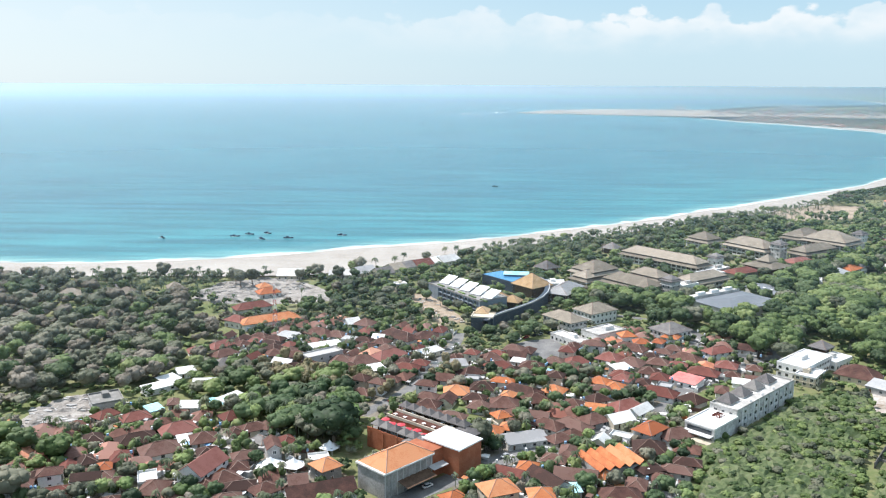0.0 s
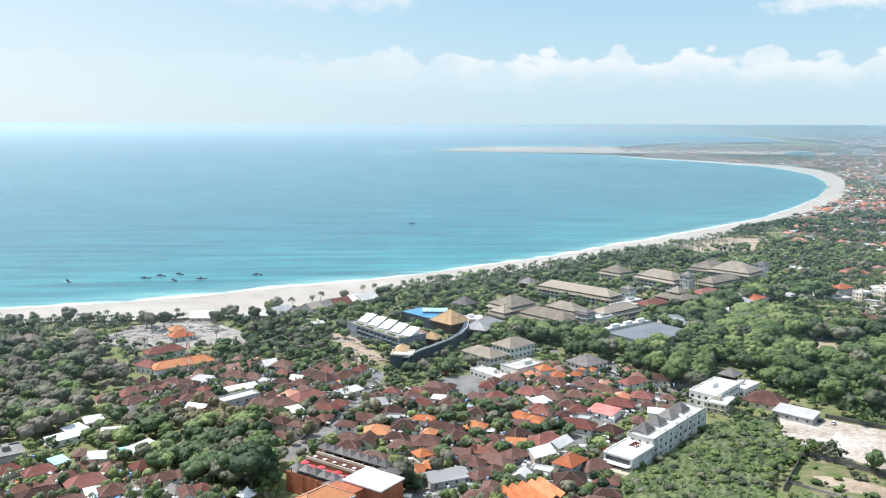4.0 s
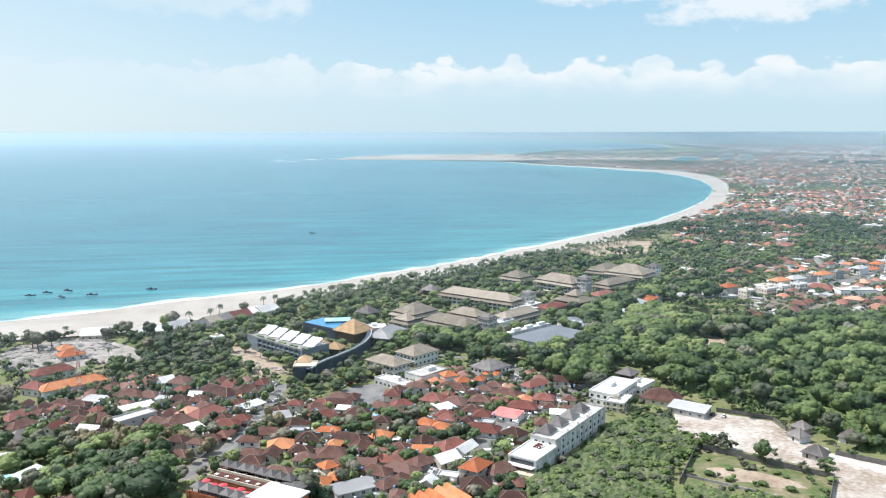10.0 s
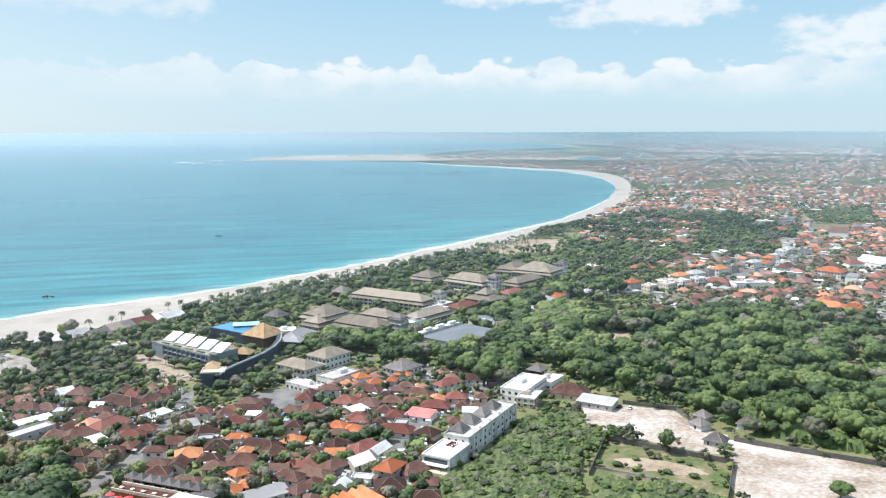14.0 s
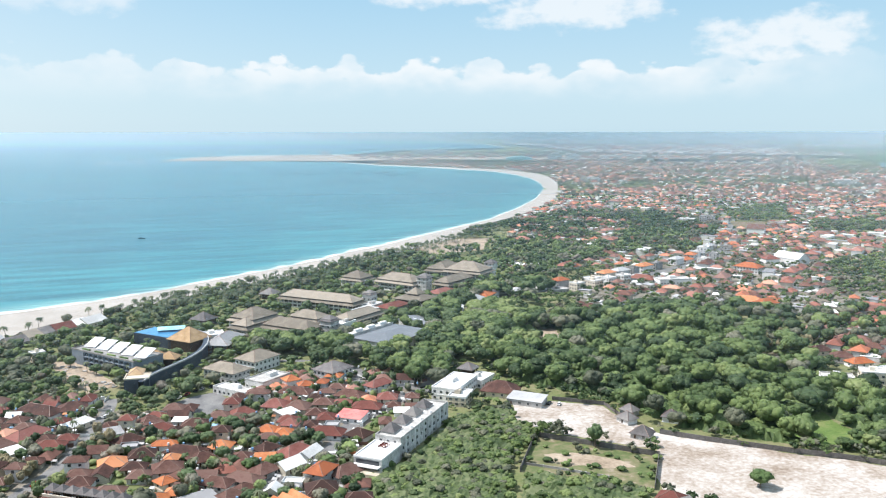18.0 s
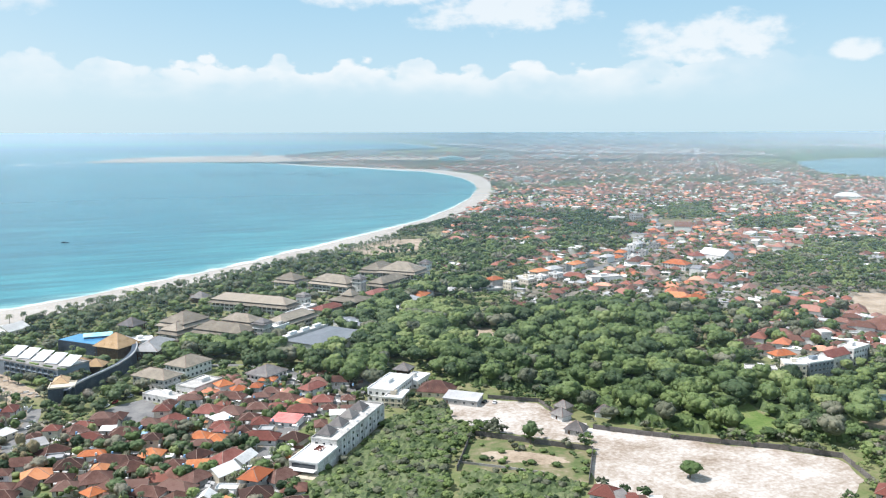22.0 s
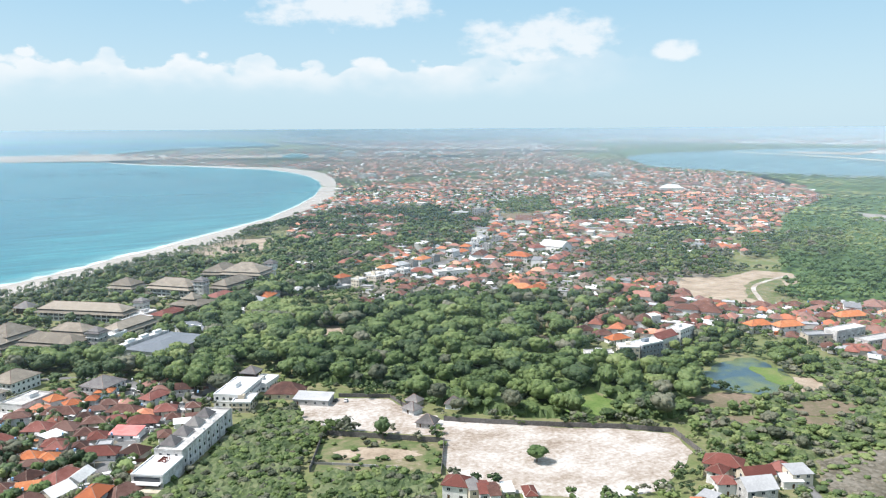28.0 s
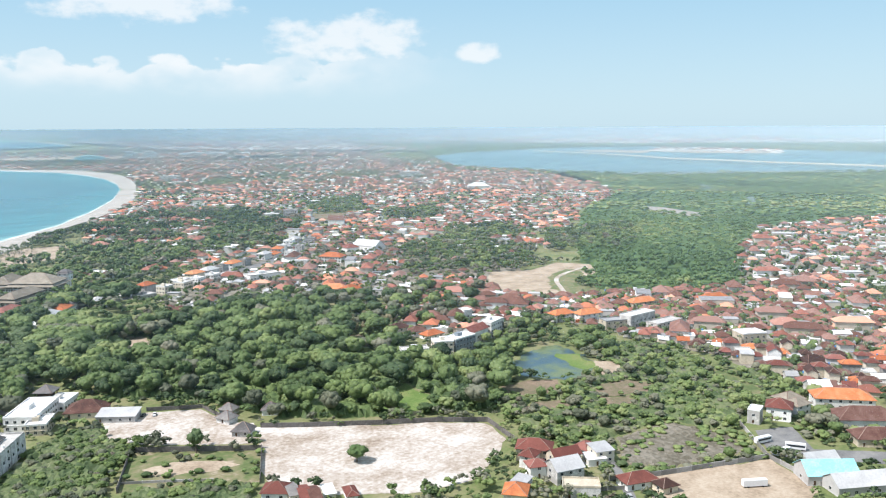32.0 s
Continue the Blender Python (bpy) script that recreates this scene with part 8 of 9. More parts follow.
# ---- trees ----
def crown_mesh(name, mat, seed, lobes=9, clumps=42, size=0.17, flat=0.75, core=0.78, width=0.5, loose=0.0, plain=False):
    """A crown of lobes, each a dark core under many bent leaf clumps; one unit high."""
    g = random.Random(seed)
    v, f = [], []
    centres = []
    for k in range(lobes):
        t = 2 * math.pi * (k * 0.382 + g.uniform(-0.05, 0.05))
        up = g.uniform(0, 1)
        rad = width * (0.55 + 0.4 * g.random()) * math.sqrt(max(0.05, 1 - up * 0.75)) * (0.3 if k == 0 else 1)
        centres.append((Vector((math.cos(t) * rad, math.sin(t) * rad, 0.38 + up * 0.42 * flat + (0.1 if k == 0 else 0))), g.uniform(0.17, 0.27)))
    ico = [Vector(p).normalized() for p in ((0, 0, -1), (0.72, -0.53, -0.45), (-0.28, -0.85, -0.45), (-0.89, 0, -0.45), (-0.28, 0.85, -0.45), (0.72, 0.53, -0.45), (0.28, -0.85, 0.45), (-0.72, -0.53, 0.45), (-0.72, 0.53, 0.45), (0.28, 0.85, 0.45), (0.89, 0, 0.45), (0, 0, 1))]
    tri = [(0, 1, 2), (1, 0, 5), (0, 2, 3), (0, 3, 4), (0, 4, 5), (1, 5, 10), (2, 1, 6), (3, 2, 7), (4, 3, 8), (5, 4, 9), (1, 10, 6), (2, 6, 7), (3, 7, 8), (4, 8, 9), (5, 9, 10), (6, 10, 11), (7, 6, 11), (8, 7, 11), (9, 8, 11), (10, 9, 11)]
    if plain:
        ico = [Vector(p) for p in ((1, 0, 0), (0, 1, 0), (-1, 0, 0), (0, -1, 0), (0, 0, 1), (0, 0, -1))]
        tri = [(0, 1, 4), (1, 2, 4), (2, 3, 4), (3, 0, 4), (1, 0, 5), (2, 1, 5), (3, 2, 5), (0, 3, 5)]
    for c, r in centres:
        if core:
            n = len(v)
            v += [tuple(c + Vector((p.x, p.y, p.z * flat)) * r * core * g.uniform(0.8, 1.12)) for p in ico]
            f += [tuple(n + i for i in t) for t in tri]
        for _ in range(clumps):
            d = Vector((g.gauss(0, 1), g.gauss(0, 1), g.gauss(0.35, 1))).normalized()
            p = c + Vector((d.x, d.y, d.z * flat)) * r * g.uniform(0.82, 1.12 + loose)
            nrm = (d + Vector((g.gauss(0, 0.4), g.gauss(0, 0.4), g.gauss(0.28, 0.4)))).normalized()
            a = nrm.orthogonal().normalized()
            a = (Matrix.Rotation(g.uniform(0, 6.28), 3, nrm) @ a) * r * size * g.uniform(2.0, 3.6)
            b = nrm.cross(a) * g.uniform(0.6, 1.0)
            n = len(v)
            v += [tuple(p - a * 0.5 - b * 0.2 - nrm * 0.02), tuple(p + b * 0.5), tuple(p + a * 0.5 - b * 0.1 - nrm * 0.02), tuple(p - b * 0.55 - nrm * 0.01)]
            f.append((n, n + 3, n + 2, n + 1))
    return mesh(name, v, f, mat)


def dome_mesh(name, mat, seed, heads=9, leaves_n=110, size=0.1, wide=0.46, tall=0.34, mid=0.6, ragged=0.12):
    """A full rounded crown: a swelling body with smaller heads on it, all under leaf sprays that follow its form; one unit high."""
    g = random.Random(seed)
    v, f = [], []

    def ball(c, rx, rz, rings, sides, rough):
        n = len(v)
        v.append((c.x, c.y, c.z - rz))
        for i in range(1, rings):
            t = math.pi * i / rings
            for k in range(sides):
                a = 2 * math.pi * (k + 0.5 * (i % 2)) / sides
                q = 1 + g.uniform(-rough, rough)
                v.append((c.x + math.cos(a) * math.sin(t) * rx * q, c.y + math.sin(a) * math.sin(t) * rx * q, c.z - math.cos(t) * rz * q))
        v.append((c.x, c.y, c.z + rz))
        for k in range(sides):
            j = (k + 1) % sides
            f.append((n, n + 1 + j, n + 1 + k))
            for i in range(rings - 2):
                p = n + 1 + i * sides
                f.append((p + k, p + j, p + sides + j, p + sides + k))
            f.append((n + 1 + (rings - 2) * sides + k, n + 1 + (rings - 2) * sides + j, len(v) - 1))
    centre = Vector((0, 0, mid))
    ball(centre, wide * 0.82, tall * 0.86, 5, 8, ragged)
    balls = [(centre, wide * 0.85, tall * 0.9)]
    for k in range(heads):
        a, up = 2.4 * k + g.uniform(-0.4, 0.4), g.uniform(-0.15, 0.9)
        r = math.sqrt(max(0.0, 1 - up * up))
        c = centre + Vector((math.cos(a) * r * wide * 0.68, math.sin(a) * r * wide * 0.68, up * tall * 0.72))
        q = g.uniform(0.3, 0.46)
        ball(c, wide * q, tall * q * 1.1, 4, 6, ragged)
        balls.append((c, wide * q * 1.05, tall * q * 1.15))
    for k in range(leaves_n):
        c, rx, rz = balls[0] if k % 4 == 0 else balls[1 + k % max(1, heads)]
        d = Vector((g.gauss(0, 1), g.gauss(0, 1), g.gauss(0.45, 0.9))).normalized()
        p = c + Vector((d.x * rx, d.y * rx, d.z * rz)) * g.uniform(0.92, 1.24)
        nrm = (d + Vector((g.gauss(0, 0.38), g.gauss(0, 0.38), g.gauss(0.15, 0.38)))).normalized()
        a = (Matrix.Rotation(g.uniform(0, 6.28), 3, nrm) @ nrm.orthogonal().normalized()) * size * g.uniform(0.7, 1.35)
        b = nrm.cross(a) * g.uniform(0.5, 0.9)
        n = len(v)
        v.extend([tuple(p - a * 0.5 - nrm * 0.015), tuple(p - b * 0.5), tuple(p + a * 0.5 - nrm * 0.015), tuple(p + b * 0.5)])
        f.append((n, n + 1, n + 2, n + 3))
    return mesh(name, v, f, mat, smooth=True)


def trunk_mesh(seed, limbs=4):
    g = random.Random(seed)
    s = Shape()
    bend = Vector((g.uniform(-0.05, 0.05), g.uniform(-0.05, 0.05), 0.36))
    s.rod((0, 0, -0.02), bend, 0.04, 0.026, 6)
    for k in range(limbs):
        t = 2 * math.pi * k / limbs + g.uniform(-0.4, 0.4)
        s.rod(bend * 0.92, bend + Vector((math.cos(t) * 0.26, math.sin(t) * 0.26, g.uniform(0.12, 0.3))), 0.02, 0.008, 4)
    return s.mesh("trunk", "bark")


def palm_meshes(seed, fronds=17, cuts=4):
    g = random.Random(seed)
    s = Shape()
    lean = Vector((g.uniform(-0.1, 0.1), g.uniform(-0.1, 0.1), 0))
    last = Vector((0, 0, -0.02))
    for k in range(1, 6):
        p = lean * (k / 5) ** 2 + Vector((0, 0, 0.8 * k / 5))
        s.rod(last, p, 0.022 - 0.002 * k, 0.02 - 0.002 * k, 6)
        last = p
    t = Shape()
    for k in range(fronds):
        a = 2.4 * k + g.uniform(-0.2, 0.2)
        up = g.uniform(-0.3, 0.75)
        way = Vector((math.cos(a), math.sin(a), 0))
        side = Vector((-way.y, way.x, 0))
        pts = []
        for i in range(cuts + 1):
            q = i / cuts
            c = last + way * 0.27 * q * (1 - 0.15 * q) + Vector((0, 0, 0.16 * up * q - 0.2 * q * q * (1.1 - 0.4 * up)))
            wd = 0.045 * (0.25 + 1.6 * q * (1.15 - q))
            pts.append((c - side * wd - Vector((0, 0, wd * 0.55)), c, c + side * wd - Vector((0, 0, wd * 0.55))))
        for i in range(cuts):
            for j in (0, 1):
                t.face([pts[i][j], pts[i][j + 1], pts[i + 1][j + 1], pts[i + 1][j]])
    return s.mesh("trunk", "bark"), t.mesh("crown", "palm")


KINDS = {}
for kind, mat, variants, words in (("broad", "broad", 4, "dense dark-green tree with a broad crown"), ("fresh", "fresh", 3, "bright fresh-green leafy garden tree"), ("olive", "olive", 3, "dull olive-green tree with loose foliage"), ("dry", "dry", 2, "half-bare grey-brown tree with dry leaves")):
    KINDS[kind] = []
    for k in range(variants):
        sd = len(KINDS) * 50 + k
        crown = crown_mesh("crown", mat, sd, clumps=24, core=0.35, size=0.11, loose=0.25, width=0.42 + 0.06 * k) if kind == "dry" else dome_mesh("crown", mat, sd, 9 + k, 240, 0.075, 0.44 + 0.03 * k, 0.34, 0.63, 0.14)
        KINDS[kind].append((trunk_mesh(sd), crown, words))
KINDS["palm"] = [(*palm_meshes(k), "tall coconut palm with a thin leaning trunk") for k in range(4)]
TREE_N = 0


def tree(x, y, high, kind, wide=1.0, seat=""):
    global TREE_N
    TREE_N += 1
    trunk, crown, words = KINDS[kind][rng.randrange(len(KINDS[kind]))]
    root = new("palm_tree" if kind == "palm" else "tree")
    root.empty_display_size = 0.5
    sx = high * wide * (1 if kind != "palm" else 1)
    root.matrix_world = Matrix.LocRotScale((x, y, 0), Euler((0, 0, rng.uniform(0, 6.28))), (sx, sx, high))
    tagged(root, words + (" " + seat if seat else ""), "palm" if kind == "palm" else "tree", "palms" if kind == "palm" else "trees")
    part("trunk", trunk, root)
    part("crown", crown, root)
    return root


def arrays(me):
    v = np.empty(len(me.vertices) * 3, np.float32)
    me.vertices.foreach_get("co", v)
    return v.reshape(-1, 3), [tuple(p.vertices) for p in me.polygons]


def grove(name, spots, protos, mix, label, category="trees"):
    """Many trees joined: spots are (x, y, high, wide); mix weighs the five kinds of foliage, tree by tree."""
    vs, fs, ms, tones, n = [], [], [], [], 0
    data = [arrays(p) for p in protos]
    shade = np.random.default_rng(5)
    for x, y, high, wide in spots:
        v, f = data[rng.randrange(len(data))]
        a = rng.uniform(0, 6.28)
        c, s = math.cos(a), math.sin(a)
        w = np.empty_like(v)
        w[:, 0] = (v[:, 0] * c - v[:, 1] * s) * wide + x
        w[:, 1] = (v[:, 0] * s + v[:, 1] * c) * wide + y
        w[:, 2] = v[:, 2] * high
        if math.hypot(x, y) > 2950:
            w = np.array([warp(p) for p in w.tolist()], np.float32)
        vs.append(w)
        fs += [tuple(i + n for i in q) for q in f]
        if isinstance(mix, tuple):
            cell = random.Random(int(x // 22) * 7919 + int(y // 22))
            ms += [cell.choices(range(5), mix)[0] if rng.random() < 0.4 else pick(list(zip(range(5), mix)))] * len(f)
        else:
            ms += [0] * len(f)
        tone = 0.5 + rng.gauss(0, 0.17) + 1.2 * noise.noise((x * 0.004, y * 0.004, 2.0)) * (1 if category == "mangrove" else 0.3)
        tones += (tone + shade.normal(0, 0.05, len(f))).tolist()
        n += len(v)
    me = mesh(name, np.concatenate(vs).tolist(), fs, WOODS if isinstance(mix, tuple) else mix, ms, True)
    me.attributes.new("tone", "FLOAT", "FACE").data.foreach_set("value", tones)
    return tagged(new(name, me), label, category, kind="stuff")


LOW = [crown_mesh("low", "wood_mid", 900 + k, lobes=4 + k % 2, clumps=8, size=0.3, core=0.95, plain=True) for k in range(5)]
MID = [dome_mesh("mid", "wood_mid", 950 + k, 6 + k % 3, 95, 0.105, ragged=0.2) for k in range(7)]
TALL = [dome_mesh("tall", "wood_mid", 970 + k, 8 + k % 4, 190, 0.072, 0.44 + 0.03 * (k % 3), 0.33 + 0.03 * (k % 2), 0.62, 0.13) for k in range(7)]
SHRUB = [dome_mesh("shrub", "wood_mid", 910 + k, 3, 44, 0.16, 0.4, 0.36, 0.42, 0.22) for k in range(6)]
BUSH = [dome_mesh("bush", "wood_mid", 990 + k, 1 + k % 2, 24, 0.2, 0.42, 0.38, 0.42, 0.22) for k in range(6)]
TINY = [crown_mesh("tiny", "wood_mid", 930 + k, lobes=2, clumps=4, size=0.4, core=1.0, width=0.22, plain=True) for k in range(4)]


def carpet(name, area, step, low, high, mat, label, seed, swell=0.12, z0=0.0):
    """The closed leafy top of low growth: an uneven sheet over an area, down to the ground at its rim."""
    poly = AREA[area]
    x0, x1, y0, y1 = min(p[0] for p in poly), max(p[0] for p in poly), min(p[1] for p in poly), max(p[1] for p in poly)
    nx, ny = int((x1 - x0) / step) + 1, int((y1 - y0) / step) + 1
    g = random.Random(seed)
    at, v, f, tones = {}, [], [], []
    for i in range(nx + 1):
        for j in range(ny + 1):
            x, y = x0 + i * step + g.uniform(-0.3, 0.3) * step, y0 + j * step + g.uniform(-0.3, 0.3) * step
            if inside((x, y), poly) and free(x, y, 0.5) and not any(inside((x, y), AREA[a]) for a in CLEAR if a != area):
                q = noise.noise((x * swell, y * swell, seed)) * 0.5 + noise.noise((x * 0.5, y * 0.5, seed + 3.0)) * 0.35 + g.uniform(-0.2, 0.2)
                at[i, j] = len(v)
                v.append((x, y, z0 + low + (high - low) * max(0.0, min(1.0, 0.5 + q))))
    for i, j in at:
        if (i + 1, j) in at and (i, j + 1) in at and (i + 1, j + 1) in at:
            f.append((at[i, j], at[i + 1, j], at[i + 1, j + 1], at[i, j + 1]))
            p = v[at[i, j]]
            tones.append(0.5 + 0.5 * noise.noise((p[0] * 0.045, p[1] * 0.045, seed + 1.0)) + g.gauss(0, 0.13))
    used = {}
    for q in f:
        for a, b in zip(q, q[1:] + q[:1]):
            used[frozenset((a, b))] = used.get(frozenset((a, b)), 0) + 1
    rim = {i for e, n in used.items() if n == 1 for i in e}
    v = [(x, y, 0.02) if k in rim else (x, y, z) for k, (x, y, z) in enumerate(v)]
    me = mesh(name, v, f, mat)
    me.attributes.new("tone", "FLOAT", "FACE").data.foreach_set("value", tones)
    return tagged(new(name, me), label, "undergrowth", kind="stuff")


def sized(spots, lo, hi, wide=(0.8, 1.2), r=0.0):
    out = []
    for x, y in spots:
        if r == 0 or free(x, y, r):
            h = rng.uniform(lo, hi)
            out.append((x, y, h, h * rng.uniform(*wide)))
    return out


def palm_both(seed):
    t, c = palm_meshes(seed, 11, 3)
    (v1, f1), (v2, f2) = arrays(t), arrays(c)
    return mesh("palms", np.concatenate((v1, v2)).tolist(), f1 + [tuple(i + len(v1) for i in q) for q in f2], "palm_leaf")


PALMS = [palm_both(70 + k) for k in range(5)]


# single trees that can be told apart, then the woods
def sprinkle(area, gap, kinds, lo, hi, r, limit, keep=1.0):
    n = 0
    spots = scatter(AREA[area], gap, 0.45, keep)
    spots.sort(key=lambda p: math.hypot(*p))
    for x, y in spots:
        if n >= limit:
            return
        if free(x, y, r):
            kind = pick(kinds)
            h = rng.uniform(lo, hi) * (1.25 if kind == "palm" else 1)
            tree(x, y, h, kind, rng.uniform(0.85, 1.2) if kind != "palm" else 1.0)
            claim(x, y, 1.2)
            n += 1


GREENS = [("broad", 5), ("fresh", 3), ("olive", 3), ("palm", 3)]
sprinkle("village_left", 6.2, GREENS, 5, 8.5, 1.6, 70)
sprinkle("village_mid", 6.0, GREENS, 5, 8.5, 1.5, 130)
sprinkle("green_mid", 6.5, [("broad", 5), ("palm", 4), ("fresh", 2), ("olive", 3)], 7, 12, 2.0, 60)
sprinkle("walled_field", 9, [("fresh", 3), ("olive", 3)], 2, 4, 1.0, 12, 0.5)

SHORE = []
for k in range(2600):
    az = rng.uniform(27, -26)
    d = table(az, GREEN_LINE) - abs(rng.gauss(0, 45)) - 1
    x, y, _ = polar(az, d)
    if free(x, y, 2.0) and not inside((x, y), AREA["rubble"]) and rng.random() < (0.05 if -3 < az < 13 else 0.28 if az > -1 else 0.62):
        SHORE.append((x, y))
grove("shore_palms", [(x, y, h, h) for x, y, h, w in sized(SHORE[:750], 8, 13)], PALMS, "palm_leaf", "coconut palms along the beach and in the resort", "palms")
grove("village_palms", [(x, y, h, h) for x, y, h, w in sized(scatter(AREA["village_mid"], 11, 0.5) + scatter(AREA["village_left"], 11, 0.5) + scatter(AREA["palm_grove"], 8, 0.5) + scatter(AREA["park"], 9, 0.5) + scatter(AREA["green_mid"], 8, 0.5) + scatter(AREA["village_east"], 15, 0.5), 6, 10, r=1.2)], PALMS, "palm_leaf", "palms rising between village roofs", "palms")
grove("yard_trees", sized(scatter(AREA["village_mid"], 4.8, 0.5, 0.9) + scatter(AREA["village_left"], 4.8, 0.5, 0.9) + scatter(AREA["gap_yard_c"], 5, 0.5, 0.9) + scatter(AREA["east_row"], 8, 0.5, 0.5), 3.5, 7.5, (0.8, 1.2), 1.3), SHRUB, (4.5, 4, 1.6, 3, 0.8), "small garden trees between village houses", "trees")


def wood(name, areas, gap, low, high, mix, label, big=0.0, category="woodland", r=3.0, keep=1.0, protos=None):
    """Undergrowth with taller single crowns standing out of it."""
    spots, tall = [], []
    for a in areas:
        spots += sized(scatter(AREA[a], gap, 0.5, keep), low * 0.5, high * 0.62, (1.0, 1.5), r)
        if big:
            tall += sized(scatter(AREA[a], big, 0.5, 0.9), high * 0.72, high * 1.05, (0.85, 1.25), r)
    grove(name, spots, protos or MID, mix, label, category)
    if tall:
        grove("tall_" + name, tall, TALL, mix, "tall full crowns above the " + name.replace("_", " "), category)


wood("west_wood", ["forest_west"], 8.0, 5, 13, (2.2, 2, 0.5, 5.5, 4.5), "mixed dry and green woodland of a hillside", 15)
wood("corner_wood", ["corner_trees"], 8, 8, 13, (4, 4, 1.5, 2.5, 0.3), "dense dark-green trees", 11)
M["scrub_leaf"] = leaves("scrub_leaf", [(0.07, 0.115, 0.036), (0.13, 0.185, 0.062), (0.2, 0.24, 0.095)], 0.6, "tone")
for k, area in enumerate(("scrub", "field_bush")):
    carpet("scrub_carpet", area, 1.7, 0.8, 3.6, "scrub_leaf", "closed yellow-green low scrub of an empty plot", 21 + k)
carpet("east_carpet", "scrub_east", 2.0, 0.4, 3.0, "scrub_leaf", "closed low scrub with dry grass", 31)
carpet("wood_carpet", "forest_mid", 2.6, 1.5, 5.5, "wood_mid", "leafy undergrowth below the wood's crowns", 41)
carpet("slope_carpet", "clearing_c", 1.8, 0.1, 0.9, "wood_dry", "dry grass and low brush of the slope", 51)
wood("scrub", ["scrub", "scrub_edge", "field_bush"], 4.8, 4, 7.0, (0.4, 5, 5, 2.8, 0.3), "thick green scrub on an empty plot", 0, "scrub", 1.2)
wood("garden_wood", ["green_mid"], 7, 6, 11, (3.5, 4, 2.5, 3, 1.4), "bamboo and garden trees", 10, "trees", 2)
wood("pond_wood", ["pond_side", "pond_trees"], 6.0, 6, 9.5, (2, 4, 5, 1, 0), "round dense green trees beside the pond", 9, "trees", 0.8)
wood("hotel_grove", ["palm_grove", "park"], 8, 5, 9, (5, 4, 1, 3, 1), "palms and trees behind the hotel", 11, "trees", 2)
wood("resort_wood", ["resort"], 10.5, 5, 10, (4, 4, 2.5, 2.5, 0.3), "palms and garden trees between the resort's roofs", 17, "trees", 4.5)
wood("rain_tree_row", ["belt"], 12, 6, 14, (4, 4, 3, 0.8, 0), "row of tall spreading rain trees", 10.5, "trees", 0.6)
wood("middle_wood", ["forest_mid"], 8.2, 7, 15, (2.6, 6, 2.4, 0.7, 0), "dense bright-green wood in the dip", 14)
ROADSIDE = []
ROAD_LINE = [(182.5, 445), (206.2, 487.5), (237.5, 550), (268.8, 625), (325, 675), (412.5, 681.2)]
for (ax, ay), (bx, by) in zip(ROAD_LINE, ROAD_LINE[1:]):
    ln = math.hypot(bx - ax, by - ay)
    for k in range(int(ln / 9)):
        q = (k + 0.5) * 9 / ln
        for side in (-7, 7):
            ROADSIDE.append((ax + (bx - ax) * q - (by - ay) / ln * side + rng.gauss(0, 1.5), ay + (by - ay) * q + (bx - ax) / ln * side + rng.gauss(0, 1.5)))
grove("roadside_trees", sized(ROADSIDE, 11, 16, (0.9, 1.2)), TALL, (4, 4, 2, 1, 0), "tall shady trees arching over the road", "trees")
M["bamboo_leaf"] = leaves("bamboo_leaf", [(0.15, 0.15, 0.06), (0.26, 0.235, 0.105), (0.36, 0.32, 0.17)], 0.55, "tone")
BAMBOO = scatter(AREA["bamboo_row"], 3.4, 0.5, 0.9) + scatter(AREA["bamboo_two"], 4.2, 0.5, 0.6) + scatter(AREA["bamboo_east"], 5.5, 0.5, 0.7)
grove("bamboo_clumps", [(x, y, h, h * 0.62) for x, y, h, w in sized(BAMBOO, 6, 10, r=0.8)], TALL, "bamboo_leaf", "tall yellow-olive bamboo clumps between the yards", "bamboo")
grove("dry_trees", sized(scatter(AREA["dry_wood"], 8.5, 0.5, 0.75), 6, 12, (0.8, 1.1), 2), TALL, (0.4, 0.5, 0, 3, 6), "half-bare grey-brown trees in the wood", "trees")
grove("park_rain_trees", sized(scatter(AREA["bright_belt"], 9, 0.5), 12, 16, (1.0, 1.3)), TALL, (0.2, 1.5, 7, 1, 0), "wide bright-green rain trees beside the hall", "trees")
wood("bamboo_wood", ["bamboo"], 5, 5, 8, (0.5, 1, 2, 3, 5), "yellow bamboo and dry brush strip", 0, "bamboo", 1)
FAR_GREEN = scatter(AREA["green_far"], 12, 0.45)
THICK = [p for p in FAR_GREEN if noise.noise((p[0] * 0.011, p[1] * 0.011, 5.0)) > -0.13]
grove("far_green_trees", sized(THICK, 8, 16, (0.9, 1.4), 3), LOW, (5, 4, 1.5, 2.0, 0.4), "green groves behind the beach", "woodland")
grove("far_green_palms", [(x, y, h, h) for x, y, h, w in sized([p for p in FAR_GREEN if p not in THICK and rng.random() < 0.55], 8, 12, r=2)], PALMS, "palm_leaf", "loose coconut palms over dry grass", "palms")
wood("strip_wood", ["green_strip"], 10, 6, 13, (4, 4, 2.0, 2.5, 0.5), "trees between town houses", 15, "trees", 3, protos=LOW)
grove("town_grove", sized(sum((scatter(AREA[a], 10, 0.5) for a in GROVES[:5]), []), 6, 13, (0.9, 1.3), 1), LOW, (4, 4, 2, 2.5, 0.3), "green groves between the town's roofs", "woodland")
grove("street_trees", sized(scatter(AREA["town_strip"], 11.5, 0.45), 5, 9, (0.8, 1.1), 2.5), LOW, (4, 4, 1.5, 2.5, 0.3), "trees along the town streets", "trees")
